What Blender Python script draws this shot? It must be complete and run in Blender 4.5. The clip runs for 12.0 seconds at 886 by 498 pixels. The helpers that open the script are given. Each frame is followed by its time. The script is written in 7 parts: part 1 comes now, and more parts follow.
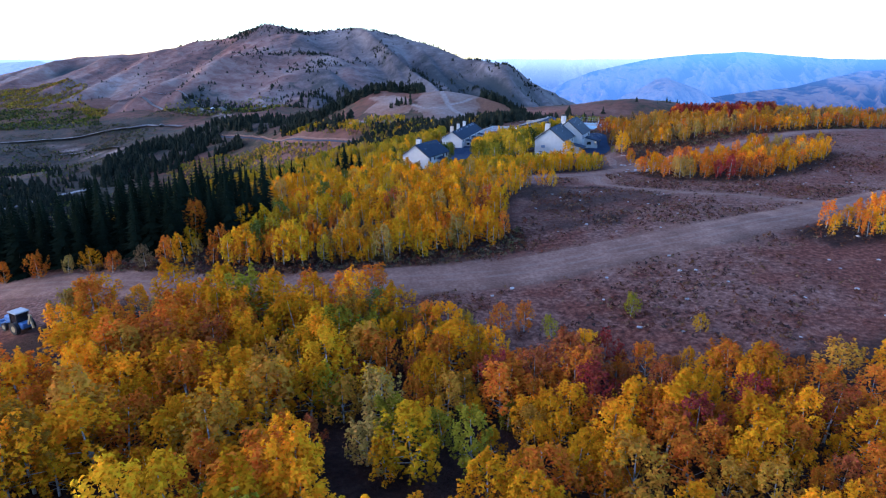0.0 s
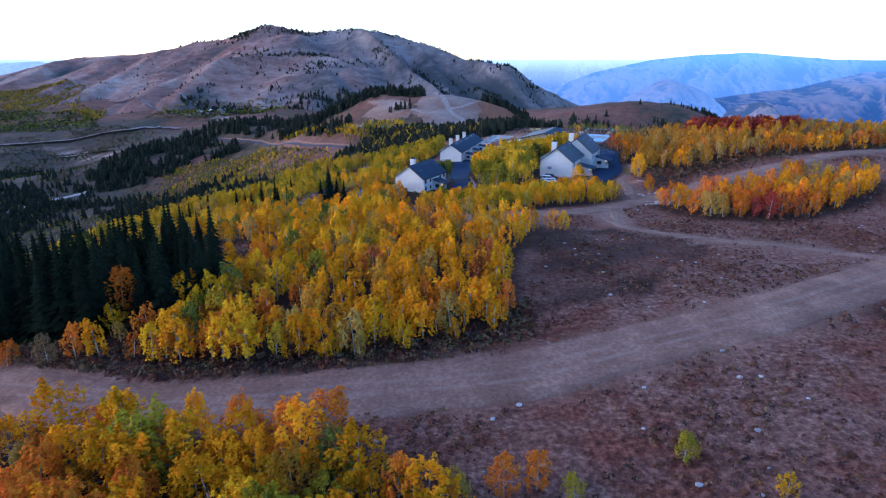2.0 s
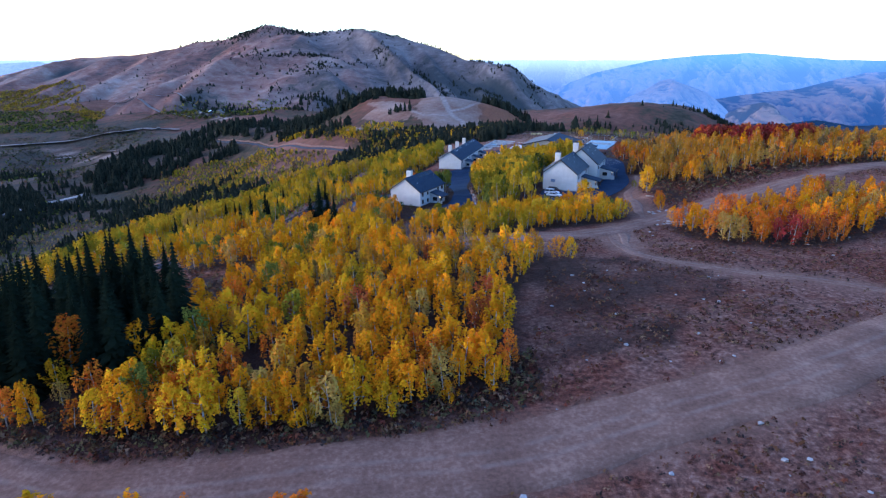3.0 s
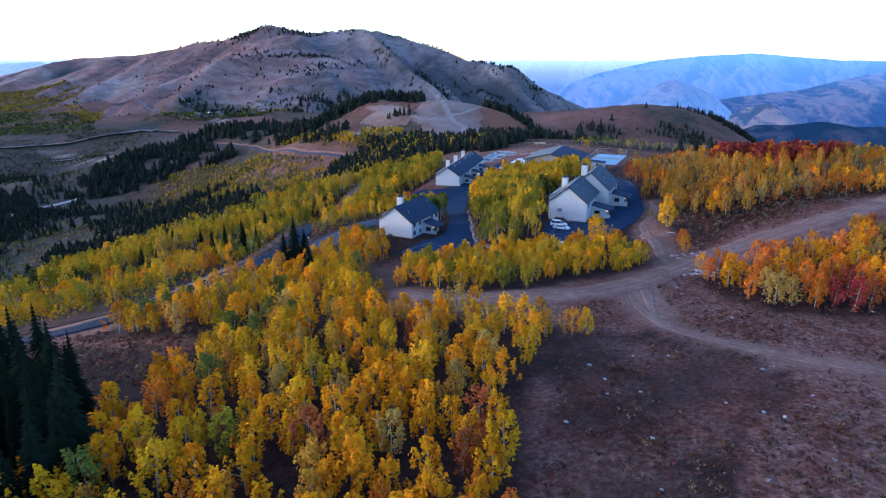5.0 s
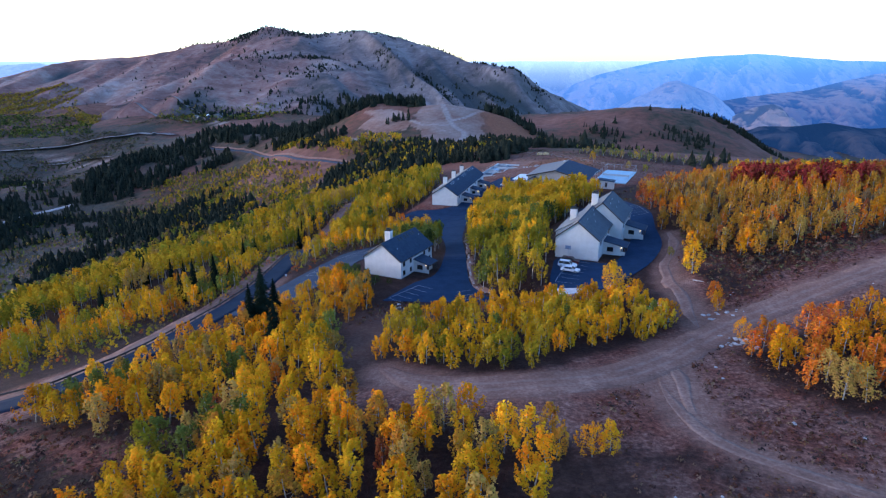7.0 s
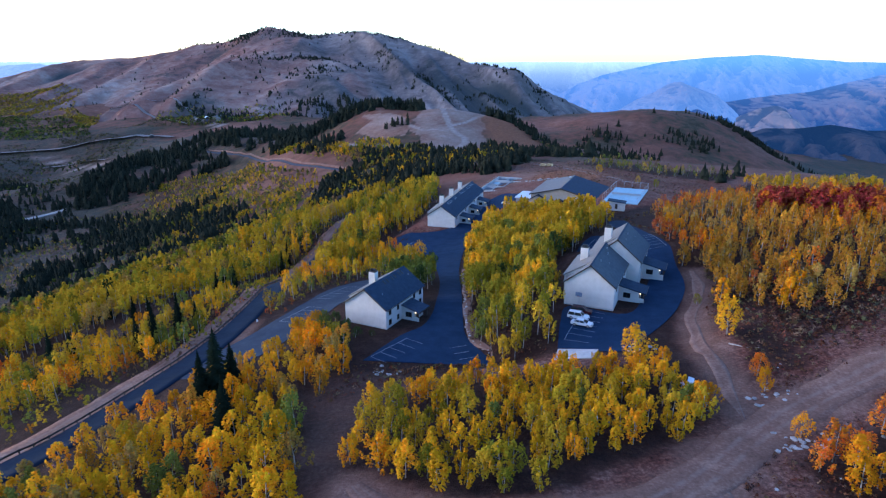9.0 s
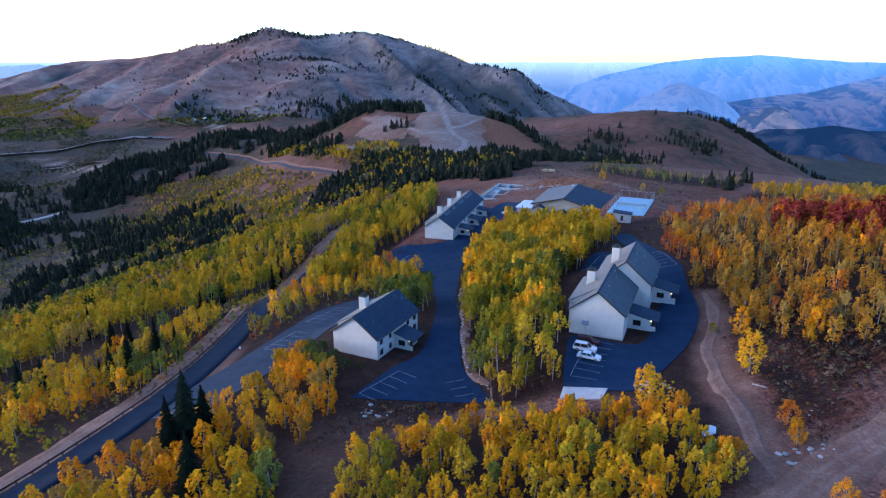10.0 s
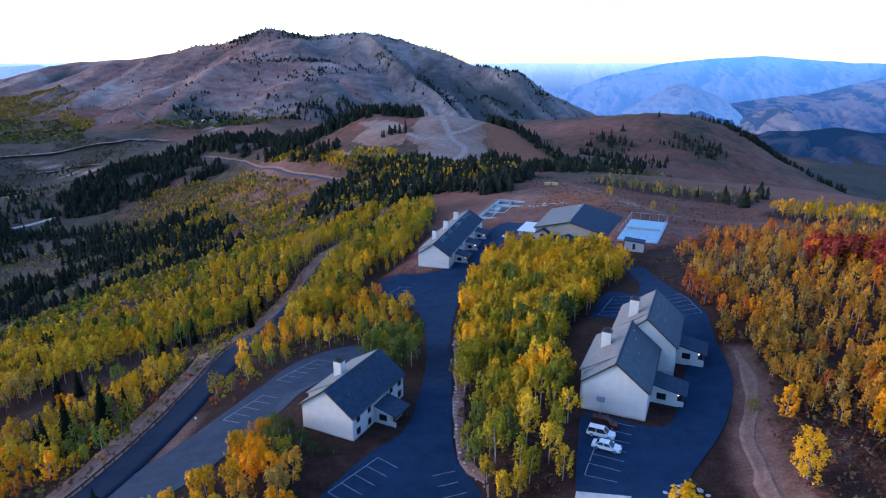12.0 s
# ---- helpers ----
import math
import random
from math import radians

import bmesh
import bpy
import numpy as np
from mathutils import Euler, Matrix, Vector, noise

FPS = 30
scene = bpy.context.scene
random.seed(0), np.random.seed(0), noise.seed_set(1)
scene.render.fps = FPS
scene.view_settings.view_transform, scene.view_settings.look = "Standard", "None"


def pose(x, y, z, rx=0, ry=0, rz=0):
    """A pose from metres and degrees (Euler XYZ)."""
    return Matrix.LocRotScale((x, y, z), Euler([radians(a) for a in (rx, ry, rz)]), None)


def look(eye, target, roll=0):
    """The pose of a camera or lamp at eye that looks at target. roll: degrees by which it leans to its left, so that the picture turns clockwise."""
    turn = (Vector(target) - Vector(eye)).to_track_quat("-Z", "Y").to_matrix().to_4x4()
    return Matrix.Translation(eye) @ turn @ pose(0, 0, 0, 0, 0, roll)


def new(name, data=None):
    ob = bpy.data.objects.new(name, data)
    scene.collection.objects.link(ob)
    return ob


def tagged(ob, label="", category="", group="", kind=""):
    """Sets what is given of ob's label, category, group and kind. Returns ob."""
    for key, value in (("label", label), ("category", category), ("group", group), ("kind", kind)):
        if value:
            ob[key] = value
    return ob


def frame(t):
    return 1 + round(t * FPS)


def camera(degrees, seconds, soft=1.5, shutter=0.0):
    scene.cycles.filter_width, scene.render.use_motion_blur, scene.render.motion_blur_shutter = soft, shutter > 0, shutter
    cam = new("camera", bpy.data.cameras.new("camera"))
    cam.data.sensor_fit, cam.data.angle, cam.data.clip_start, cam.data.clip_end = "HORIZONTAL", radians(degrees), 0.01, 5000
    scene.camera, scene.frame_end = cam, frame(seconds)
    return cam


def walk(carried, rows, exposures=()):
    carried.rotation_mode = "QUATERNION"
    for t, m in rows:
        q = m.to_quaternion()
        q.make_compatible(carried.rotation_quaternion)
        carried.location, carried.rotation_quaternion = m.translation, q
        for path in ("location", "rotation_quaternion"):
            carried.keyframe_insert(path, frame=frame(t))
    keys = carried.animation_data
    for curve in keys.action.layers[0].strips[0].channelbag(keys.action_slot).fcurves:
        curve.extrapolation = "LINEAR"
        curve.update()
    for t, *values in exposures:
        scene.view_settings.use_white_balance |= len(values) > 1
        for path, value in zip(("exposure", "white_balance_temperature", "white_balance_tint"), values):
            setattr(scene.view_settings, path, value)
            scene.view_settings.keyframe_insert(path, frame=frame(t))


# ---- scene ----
cam = camera(70.0, 12.0, soft=1.2)
METRES, EYE, TILT, LEAN, TURN = 148.0, 29.0, -17.0, 0.0, 0.0
ROWS = [
    (0.0, 0.0, 0.0, 0.0, 0.0, 0.0, -0.0),
    (0.5, 0.0027, 0.0377, 0.0189, 0.03, -0.0, 0.03),
    (1.0, 0.0057, 0.0754, 0.0377, 0.07, 0.0, -0.0),
    (1.5, 0.0088, 0.113, 0.0563, 0.1, -0.01, -0.03),
    (2.0, 0.0122, 0.1508, 0.0751, 0.13, -0.0, -0.07),
    (2.5, 0.0157, 0.1883, 0.094, 0.17, -0.0, -0.09),
    (3.0, 0.019, 0.2255, 0.1128, 0.21, 0.0, -0.1),
    (5.0, 0.0342, 0.3743, 0.1888, 0.37, -0.03, -0.17),
    (5.5, 0.0381, 0.4114, 0.208, 0.41, -0.04, -0.12),
    (6.0, 0.0418, 0.4484, 0.2266, 0.47, -0.03, -0.13),
    (6.5, 0.0453, 0.4852, 0.2455, 0.51, -0.01, -0.11),
    (7.0, 0.0488, 0.5221, 0.2644, 0.54, -0.01, -0.14),
    (9.0, 0.0623, 0.6711, 0.3369, 0.67, 0.0, -0.24),
    (9.5, 0.0656, 0.7079, 0.3546, 0.7, 0.01, -0.22),
    (10.0, 0.0689, 0.745, 0.3723, 0.73, 0.01, -0.22),
    (10.5, 0.0724, 0.7813, 0.3909, 0.75, 0.01, -0.19),
    (11.0, 0.0756, 0.8177, 0.4094, 0.78, 0.01, -0.23),
    (11.5, 0.079, 0.8544, 0.4279, 0.8, 0.03, -0.25),
    (12.0, 0.0823, 0.8909, 0.4466, 0.83, 0.02, -0.27),
]
STOPS = 2.7
walk(cam, [(t, pose(0, 0, EYE, TILT, LEAN, TURN) @ pose(METRES * x, METRES * y, METRES * z, 90 + pitch, roll, yaw)) for t, x, y, z, yaw, pitch, roll in ROWS],
     exposures=[(0.0, STOPS, 5690, 25.0), (12.0, STOPS - 0.17, 5690, 21.5)])

# ---- daylight: dusk, the sun just gone behind the mountain ----
SUN_AZIMUTH, SUN_ELEVATION = -78.0, 5.0      # degrees from +y towards +x, and above the horizon
world = bpy.data.worlds.new("dusk_sky")
scene.world = world
world.use_nodes = True
wt = world.node_tree
sky = wt.nodes.new("ShaderNodeTexSky")
sky.sky_type, sky.sun_disc = "NISHITA", False
sky.sun_elevation, sky.sun_rotation = radians(SUN_ELEVATION), radians(SUN_AZIMUTH)
sky.altitude, sky.air_density, sky.dust_density, sky.ozone_density = 2400, 1.0, 3.0, 2.5
wt.links.new(sky.outputs[0], wt.nodes["Background"].inputs[0])
wt.nodes["Background"].inputs[1].default_value = 0.15
sun = new("sun", bpy.data.lights.new("sun", "SUN"))
sun.data.energy, sun.data.angle, sun.data.color = 0.30, radians(50), (1.0, 0.92, 0.84)
sun.matrix_world = look((-300, -40, 130), (0, 0, 0))

# ---- materials ----
def material(name, rough=0.8, metal=0.0, spec=0.3):
    m = bpy.data.materials.new(name)
    m.use_nodes = True
    b = m.node_tree.nodes["Principled BSDF"]
    b.inputs["Roughness"].default_value, b.inputs["Metallic"].default_value = rough, metal
    b.inputs["Specular IOR Level"].default_value = spec
    return m, m.node_tree, b


def noise_node(nt, size, detail=4.0, rough=0.6, coords="Object"):
    """Noise whose grain is about size metres."""
    tc = nt.nodes.new("ShaderNodeTexCoord")
    n = nt.nodes.new("ShaderNodeTexNoise")
    n.inputs["Scale"].default_value, n.inputs["Detail"].default_value, n.inputs["Roughness"].default_value = 1.0 / size, detail, rough
    nt.links.new(tc.outputs[coords], n.inputs["Vector"])
    return n.outputs["Fac"]


def ramp(nt, fac, stops):
    r = nt.nodes.new("ShaderNodeValToRGB")
    e = r.color_ramp.elements
    while len(e) < len(stops):
        e.new(0.5)
    for el, (p, c) in zip(e, stops):
        el.position, el.color = p, (*c, 1)
    nt.links.new(fac, r.inputs[0])
    return r.outputs[0]


def mix(nt, fac, a, b, how="MIX"):
    n = nt.nodes.new("ShaderNodeMix")
    n.data_type, n.blend_type = "RGBA", how
    for sock, v in ((n.inputs[0], fac), (n.inputs[6], a), (n.inputs[7], b)):
        if isinstance(v, (int, float)):
            sock.default_value = v
        elif isinstance(v, tuple):
            sock.default_value = (*v, 1)
        else:
            nt.links.new(v, sock)
    return n.outputs[2]


def maths(nt, op, a, b=0.0, c=0.0):
    n = nt.nodes.new("ShaderNodeMath")
    n.operation = op
    for sock, v in zip(n.inputs, (a, b, c)):
        if isinstance(v, (int, float)):
            sock.default_value = v
        else:
            nt.links.new(v, sock)
    return n.outputs[0]


def attribute(nt, name, colour=False):
    n = nt.nodes.new("ShaderNodeAttribute")
    n.attribute_name = name
    return n.outputs["Color" if colour else "Fac"]


def bump(nt, b, height, strength, distance):
    n = nt.nodes.new("ShaderNodeBump")
    n.inputs["Strength"].default_value, n.inputs["Distance"].default_value = strength, distance
    nt.links.new(height, n.inputs["Height"])
    nt.links.new(n.outputs[0], b.inputs["Normal"])


def plain(name, dark, light, size=0.5, rough=0.8, metal=0.0, spec=0.3, relief=0.0, vary=0.0):
    """A surface between two colours, with a coarse and a fine grain."""
    m, nt, b = material(name, rough, metal, spec)
    f = maths(nt, "ADD", maths(nt, "MULTIPLY", noise_node(nt, size), 0.65), maths(nt, "MULTIPLY", noise_node(nt, size / 9), 0.35))
    if vary:
        info = nt.nodes.new("ShaderNodeObjectInfo")
        f = maths(nt, "ADD", f, maths(nt, "MULTIPLY_ADD", info.outputs["Random"], vary, -vary / 2))
    nt.links.new(ramp(nt, f, [(0.33, dark), (0.67, light)]), b.inputs["Base Color"])
    if relief:
        bump(nt, b, noise_node(nt, size / 6), 0.6, relief)
    return m


def earth_colour(nt):
    """Dry brush and grass on the hill: rust, grey-brown and straw in patches."""
    big, mid, fine = noise_node(nt, 26.0, 3), noise_node(nt, 4.0, 4), noise_node(nt, 0.7, 5, 0.7)
    a = ramp(nt, fine, [(0.30, (0.025, 0.010, 0.007)), (0.50, (0.140, 0.044, 0.028)), (0.70, (0.27, 0.110, 0.070))])
    b = ramp(nt, fine, [(0.30, (0.062, 0.029, 0.021)), (0.50, (0.175, 0.080, 0.058)), (0.70, (0.34, 0.195, 0.148))])
    f = maths(nt, "ADD", maths(nt, "MULTIPLY", big, 0.55), maths(nt, "MULTIPLY", mid, 0.45))
    near = mix(nt, ramp(nt, f, [(0.43, (0, 0, 0)), (0.56, (1, 1, 1))]), a, b)
    far = ramp(nt, maths(nt, "ADD", maths(nt, "MULTIPLY", noise_node(nt, 160.0, 6), 0.6), maths(nt, "MULTIPLY", noise_node(nt, 18.0, 5), 0.4)),
               [(0.33, (0.026, 0.024, 0.014)), (0.43, (0.070, 0.050, 0.030)), (0.50, (0.130, 0.056, 0.038)), (0.60, (0.180, 0.084, 0.058)), (0.74, (0.26, 0.150, 0.115))])
    return mix(nt, attribute(nt, "distance"), near, far)


def dirt_colour(nt):
    f = maths(nt, "ADD", maths(nt, "MULTIPLY", noise_node(nt, 6.0, 4), 0.5), maths(nt, "MULTIPLY", noise_node(nt, 0.5, 5), 0.5))
    return ramp(nt, f, [(0.32, (0.125, 0.062, 0.043)), (0.52, (0.220, 0.118, 0.085)), (0.70, (0.36, 0.21, 0.155))])


def earth_material():
    m, nt, b = material("hill_earth", 0.95, 0, 0.1)
    c = mix(nt, maths(nt, "MULTIPLY", attribute(nt, "dirt"), ramp(nt, noise_node(nt, 1.2, 5), [(0.3, (0.55,) * 3), (0.55, (1.0,) * 3)])), earth_colour(nt), dirt_colour(nt))
    c = mix(nt, maths(nt, "MULTIPLY", attribute(nt, "track"), 0.9), c, ramp(nt, noise_node(nt, 5.0, 4), [(0.3, (0.22, 0.17, 0.145)), (0.7, (0.38, 0.31, 0.275))]))
    c = mix(nt, attribute(nt, "rust"), c, ramp(nt, noise_node(nt, 3.0, 5), [(0.3, (0.16, 0.055, 0.028)), (0.7, (0.30, 0.12, 0.06))]))
    # leaf litter, its tone taken near black to hold the shade under trees
    c = mix(nt, attribute(nt, "litter_shade"), c, ramp(nt, maths(nt, "ADD", maths(nt, "MULTIPLY", noise_node(nt, 2.6, 5, 0.7), 0.6), maths(nt, "MULTIPLY", noise_node(nt, 0.4, 4), 0.4)), [(0.32, (0.009, 0.005, 0.004)), (0.52, (0.030, 0.015, 0.011)), (0.70, (0.085, 0.044, 0.028))]))
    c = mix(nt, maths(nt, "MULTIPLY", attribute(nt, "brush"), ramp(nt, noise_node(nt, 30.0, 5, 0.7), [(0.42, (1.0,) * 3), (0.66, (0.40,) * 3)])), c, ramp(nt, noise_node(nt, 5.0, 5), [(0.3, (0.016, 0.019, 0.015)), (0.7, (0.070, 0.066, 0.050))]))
    nt.links.new(c, b.inputs["Base Color"])
    bump(nt, b, noise_node(nt, 0.6, 5, 0.7), 0.9, 0.35)
    return m


def mountain_material():
    """Bare grey-brown slopes with dark brush in the gullies and pale scree."""
    m, nt, b = material("mountain_slope", 0.95, 0, 0.05)
    big, fine = noise_node(nt, 330.0, 6, 0.65), noise_node(nt, 45.0, 7, 0.75)
    f = maths(nt, "ADD", maths(nt, "MULTIPLY", big, 0.6), maths(nt, "MULTIPLY", fine, 0.4))
    grass = ramp(nt, f, [(0.36, (0.070, 0.042, 0.029)), (0.44, (0.185, 0.078, 0.052)), (0.51, (0.255, 0.130, 0.094)), (0.57, (0.300, 0.190, 0.146)), (0.66, (0.42, 0.30, 0.245))])
    rock = ramp(nt, f, [(0.36, (0.046, 0.040, 0.035)), (0.45, (0.105, 0.080, 0.070)), (0.53, (0.165, 0.126, 0.112)), (0.64, (0.28, 0.225, 0.205))])
    c = mix(nt, attribute(nt, "rocky"), grass, rock)
    c = mix(nt, ramp(nt, noise_node(nt, 130.0, 6, 0.7), [(0.57, (0, 0, 0)), (0.66, (0.75, 0.75, 0.75))]), c, (0.042, 0.042, 0.030))
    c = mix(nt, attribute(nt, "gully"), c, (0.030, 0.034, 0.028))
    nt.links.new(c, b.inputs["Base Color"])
    b.inputs["Emission Color"].default_value, b.inputs["Emission Strength"].default_value = (0.10, 0.2, 0.42, 1), 0.017   # thin blue haze painted in as faint emission
    bump(nt, b, noise_node(nt, 90.0, 8, 0.75), 0.7, 16.0)
    return m


def painted_haze_material(name, dark, light, glow, size, glow_top=None, low=-300.0, high=10.0):
    """Far land with kilometres of blue haze painted in as emission: only the backdrop has it."""
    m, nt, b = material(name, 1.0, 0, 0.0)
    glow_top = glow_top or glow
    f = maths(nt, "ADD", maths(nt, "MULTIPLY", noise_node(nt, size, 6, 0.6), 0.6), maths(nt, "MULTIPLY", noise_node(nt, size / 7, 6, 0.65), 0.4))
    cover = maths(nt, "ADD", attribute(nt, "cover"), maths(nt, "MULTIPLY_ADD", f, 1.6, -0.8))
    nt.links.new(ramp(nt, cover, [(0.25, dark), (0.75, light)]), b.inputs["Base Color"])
    # the painted haze brightens towards the horizon
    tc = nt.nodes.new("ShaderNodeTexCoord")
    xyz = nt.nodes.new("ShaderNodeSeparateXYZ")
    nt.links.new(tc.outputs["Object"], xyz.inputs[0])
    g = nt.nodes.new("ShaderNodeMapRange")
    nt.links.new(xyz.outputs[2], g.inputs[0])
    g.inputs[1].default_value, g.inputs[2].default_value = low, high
    haze_glow = ramp(nt, g.outputs[0], [(0.0, glow), (0.55, tuple((p + q) / 2.4 for p, q in zip(glow, glow_top))), (1.0, glow_top)])
    nt.links.new(haze_glow, b.inputs["Emission Color"])
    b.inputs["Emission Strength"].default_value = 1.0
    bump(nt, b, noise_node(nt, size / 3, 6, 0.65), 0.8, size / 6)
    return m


def leaf_material(name, colour=None):
    """Small leaves: each one a little lighter or darker, a little light shining through."""
    m, nt, b = material(name, 1.0, 0, 0.0)
    geo = nt.nodes.new("ShaderNodeNewGeometry")
    info = nt.nodes.new("ShaderNodeObjectInfo")
    base = attribute(nt, "tint", True) if colour is None else colour
    k = maths(nt, "MULTIPLY_ADD", geo.outputs["Random Per Island"], 0.24, 0.88)
    if colour is not None:
        k = maths(nt, "MULTIPLY", k, maths(nt, "MULTIPLY_ADD", info.outputs["Random"], 0.55, 0.58))
    # sprays turn at different times: tips lighter, some boughs duller or redder
    clump, bough = noise_node(nt, 0.9, 2), noise_node(nt, 2.3, 2)
    k = maths(nt, "MULTIPLY", k, maths(nt, "MULTIPLY_ADD", clump, 0.7, 0.62))
    hsv = nt.nodes.new("ShaderNodeHueSaturation")
    if isinstance(base, tuple):
        hsv.inputs["Color"].default_value = (*base, 1)
    else:
        nt.links.new(base, hsv.inputs["Color"])
    nt.links.new(k, hsv.inputs["Value"])
    nt.links.new(maths(nt, "ADD", maths(nt, "MULTIPLY_ADD", geo.outputs["Random Per Island"], -0.03, 0.488), maths(nt, "MULTIPLY", bough, 0.054)), hsv.inputs["Hue"])
    c = hsv.outputs[0]
    nt.links.new(c, b.inputs["Base Color"])
    tr = nt.nodes.new("ShaderNodeBsdfTranslucent")
    nt.links.new(c, tr.inputs[0])
    ms = nt.nodes.new("ShaderNodeMixShader")
    ms.inputs[0].default_value = 0.16
    out = nt.nodes["Material Output"]
    nt.links.new(b.outputs[0], ms.inputs[1])
    nt.links.new(tr.outputs[0], ms.inputs[2])
    nt.links.new(ms.outputs[0], out.inputs[0])
    return m


LEAF_HUES = {
    "lemon": (0.56, 0.335, 0.018), "yellow": (0.74, 0.365, 0.010), "gold": (0.80, 0.310, 0.008), "amber": (0.53, 0.235, 0.024), "orange": (0.68, 0.190, 0.018), "rust": (0.43, 0.112, 0.030),
    "red": (0.36, 0.055, 0.036), "lime": (0.30, 0.235, 0.018), "green": (0.16, 0.17, 0.03), "straw": (0.44, 0.26, 0.055), "dark_green": (0.05, 0.075, 0.02), "dun": (0.20, 0.125, 0.055),
}
LEAF = {k: leaf_material("leaves_" + k, v) for k, v in LEAF_HUES.items()}
LEAF_GROVE = leaf_material("leaves_of_many_hues")
BARK = plain("aspen_bark", (0.16, 0.14, 0.12), (0.50, 0.46, 0.41), 0.5, 0.85)
EARTH = earth_material()
ASPHALT = plain("blue_black_asphalt", (0.008, 0.021, 0.049), (0.017, 0.039, 0.078), 3.0, 0.85, 0, 0.08, 0.004)
ASPHALT_OLD = plain("grey_worn_asphalt", (0.024, 0.034, 0.054), (0.048, 0.060, 0.082), 4.0, 0.85, 0, 0.1, 0.004)
ASPHALT_ROAD = plain("dark_road_asphalt", (0.006, 0.012, 0.026), (0.013, 0.024, 0.044), 3.0, 0.85, 0, 0.08, 0.004)
PAINT_LINE = plain("worn_white_line_paint", (0.10, 0.12, 0.14), (0.34, 0.36, 0.38), 0.9, 0.8)
STUCCO = plain("cream_stucco", (0.50, 0.47, 0.43), (0.61, 0.58, 0.54), 1.5, 0.9, 0, 0.2, 0.01)
TRIM = plain("dark_brown_trim", (0.035, 0.026, 0.022), (0.07, 0.052, 0.042), 0.5, 0.6)
SHINGLE = plain("charcoal_roof_shingle", (0.020, 0.034, 0.056), (0.042, 0.062, 0.092), 0.9, 0.85, 0, 0.12, 0.02)
GLASS = plain("dark_window_glass", (0.012, 0.013, 0.015), (0.02, 0.021, 0.024), 1.0, 0.12, 0, 0.5)
METAL = plain("galvanised_metal", (0.35, 0.36, 0.37), (0.55, 0.56, 0.57), 0.4, 0.4, 0.9)
BLACK = plain("black_flue_metal", (0.012, 0.012, 0.013), (0.03, 0.03, 0.03), 0.3, 0.5)
NEEDLES = leaf_material("dark_needles", (0.013, 0.020, 0.012))
NEEDLES_GROVE = plain("dark_conifer_woods", (0.007, 0.011, 0.008), (0.036, 0.038, 0.024), 11.0, 0.95, 0, 0.03)
STONE = plain("pale_field_stone", (0.22, 0.20, 0.19), (0.46, 0.43, 0.41), 0.4, 0.9, 0, 0.2, 0.02, 0.3)
CONCRETE = plain("pale_concrete", (0.34, 0.33, 0.32), (0.52, 0.51, 0.49), 1.2, 0.85, 0, 0.3, 0.005)


# ---- building helpers ----
def mesh_of(name, verts, faces, mats=(), smooth=False):
    me = bpy.data.meshes.new(name)
    me.from_pydata([tuple(v) for v in verts], [], [tuple(f) for f in faces])
    for m in mats:
        me.materials.append(m)
    if smooth:
        me.polygons.foreach_set("use_smooth", [True] * len(me.polygons))
    me.update()
    return me


def quad_mesh(name, verts, quads, mats, mat_index=None, smooth=False):
    """A mesh from numpy arrays: verts (n, 3) and faces (m, 3 or 4)."""
    me = bpy.data.meshes.new(name)
    k = quads.shape[1]
    me.vertices.add(len(verts))
    me.vertices.foreach_set("co", np.ascontiguousarray(verts, dtype=np.float32).ravel())
    me.loops.add(len(quads) * k)
    me.loops.foreach_set("vertex_index", np.ascontiguousarray(quads, dtype=np.int32).ravel())
    me.polygons.add(len(quads))
    me.polygons.foreach_set("loop_start", np.arange(0, len(quads) * k, k, dtype=np.int32))
    if mat_index is not None:
        me.polygons.foreach_set("material_index", np.ascontiguousarray(mat_index, dtype=np.int32))
    if smooth:
        me.polygons.foreach_set("use_smooth", np.ones(len(quads), dtype=bool))
    for m in mats:
        me.materials.append(m)
    me.update(calc_edges=True)
    me.validate()
    return me


def float_layer(me, name, values):
    a = me.attributes.new(name, "FLOAT", "POINT")
    a.data.foreach_set("value", np.ascontiguousarray(values, dtype=np.float32))


def colour_layer(me, name, values):
    a = me.attributes.new(name, "FLOAT_COLOR", "POINT")
    rgba = np.ones((len(values), 4), dtype=np.float32)
    rgba[:, :3] = values
    a.data.foreach_set("color", rgba.ravel())


def part(name, bm, mat, parent, label=""):
    """Links a bmesh as ONE mesh object under a thing or a part."""
    me = bpy.data.meshes.new(name)
    bmesh.ops.recalc_face_normals(bm, faces=bm.faces)
    bm.to_mesh(me)
    bm.free()
    me.materials.append(mat)
    ob = new(name, me)
    ob.parent = parent
    if label:
        ob["label"] = label
    return ob


def thing(name, m, label, category, group="", kind=""):
    ob = new(name)
    ob.matrix_world = m
    ob.empty_display_size = 0.5
    return tagged(ob, label, category, group, kind)


def box(x0, x1, y0, y1, z0, z1, bevel=0.0, bm=None):
    bm2 = bmesh.new()
    bmesh.ops.create_cube(bm2, size=1.0, matrix=Matrix.Translation(((x0 + x1) / 2, (y0 + y1) / 2, (z0 + z1) / 2)) @ Matrix.Diagonal((x1 - x0, y1 - y0, z1 - z0, 1)))
    if bevel:
        bmesh.ops.bevel(bm2, geom=bm2.edges[:], offset=bevel, segments=1, affect="EDGES")
    return joined(bm, bm2)


def joined(bm, bm2):
    if bm is None:
        return bm2
    me = bpy.data.meshes.new("tmp")
    bm2.to_mesh(me)
    bm2.free()
    bm.from_mesh(me)
    bpy.data.meshes.remove(me)
    return bm


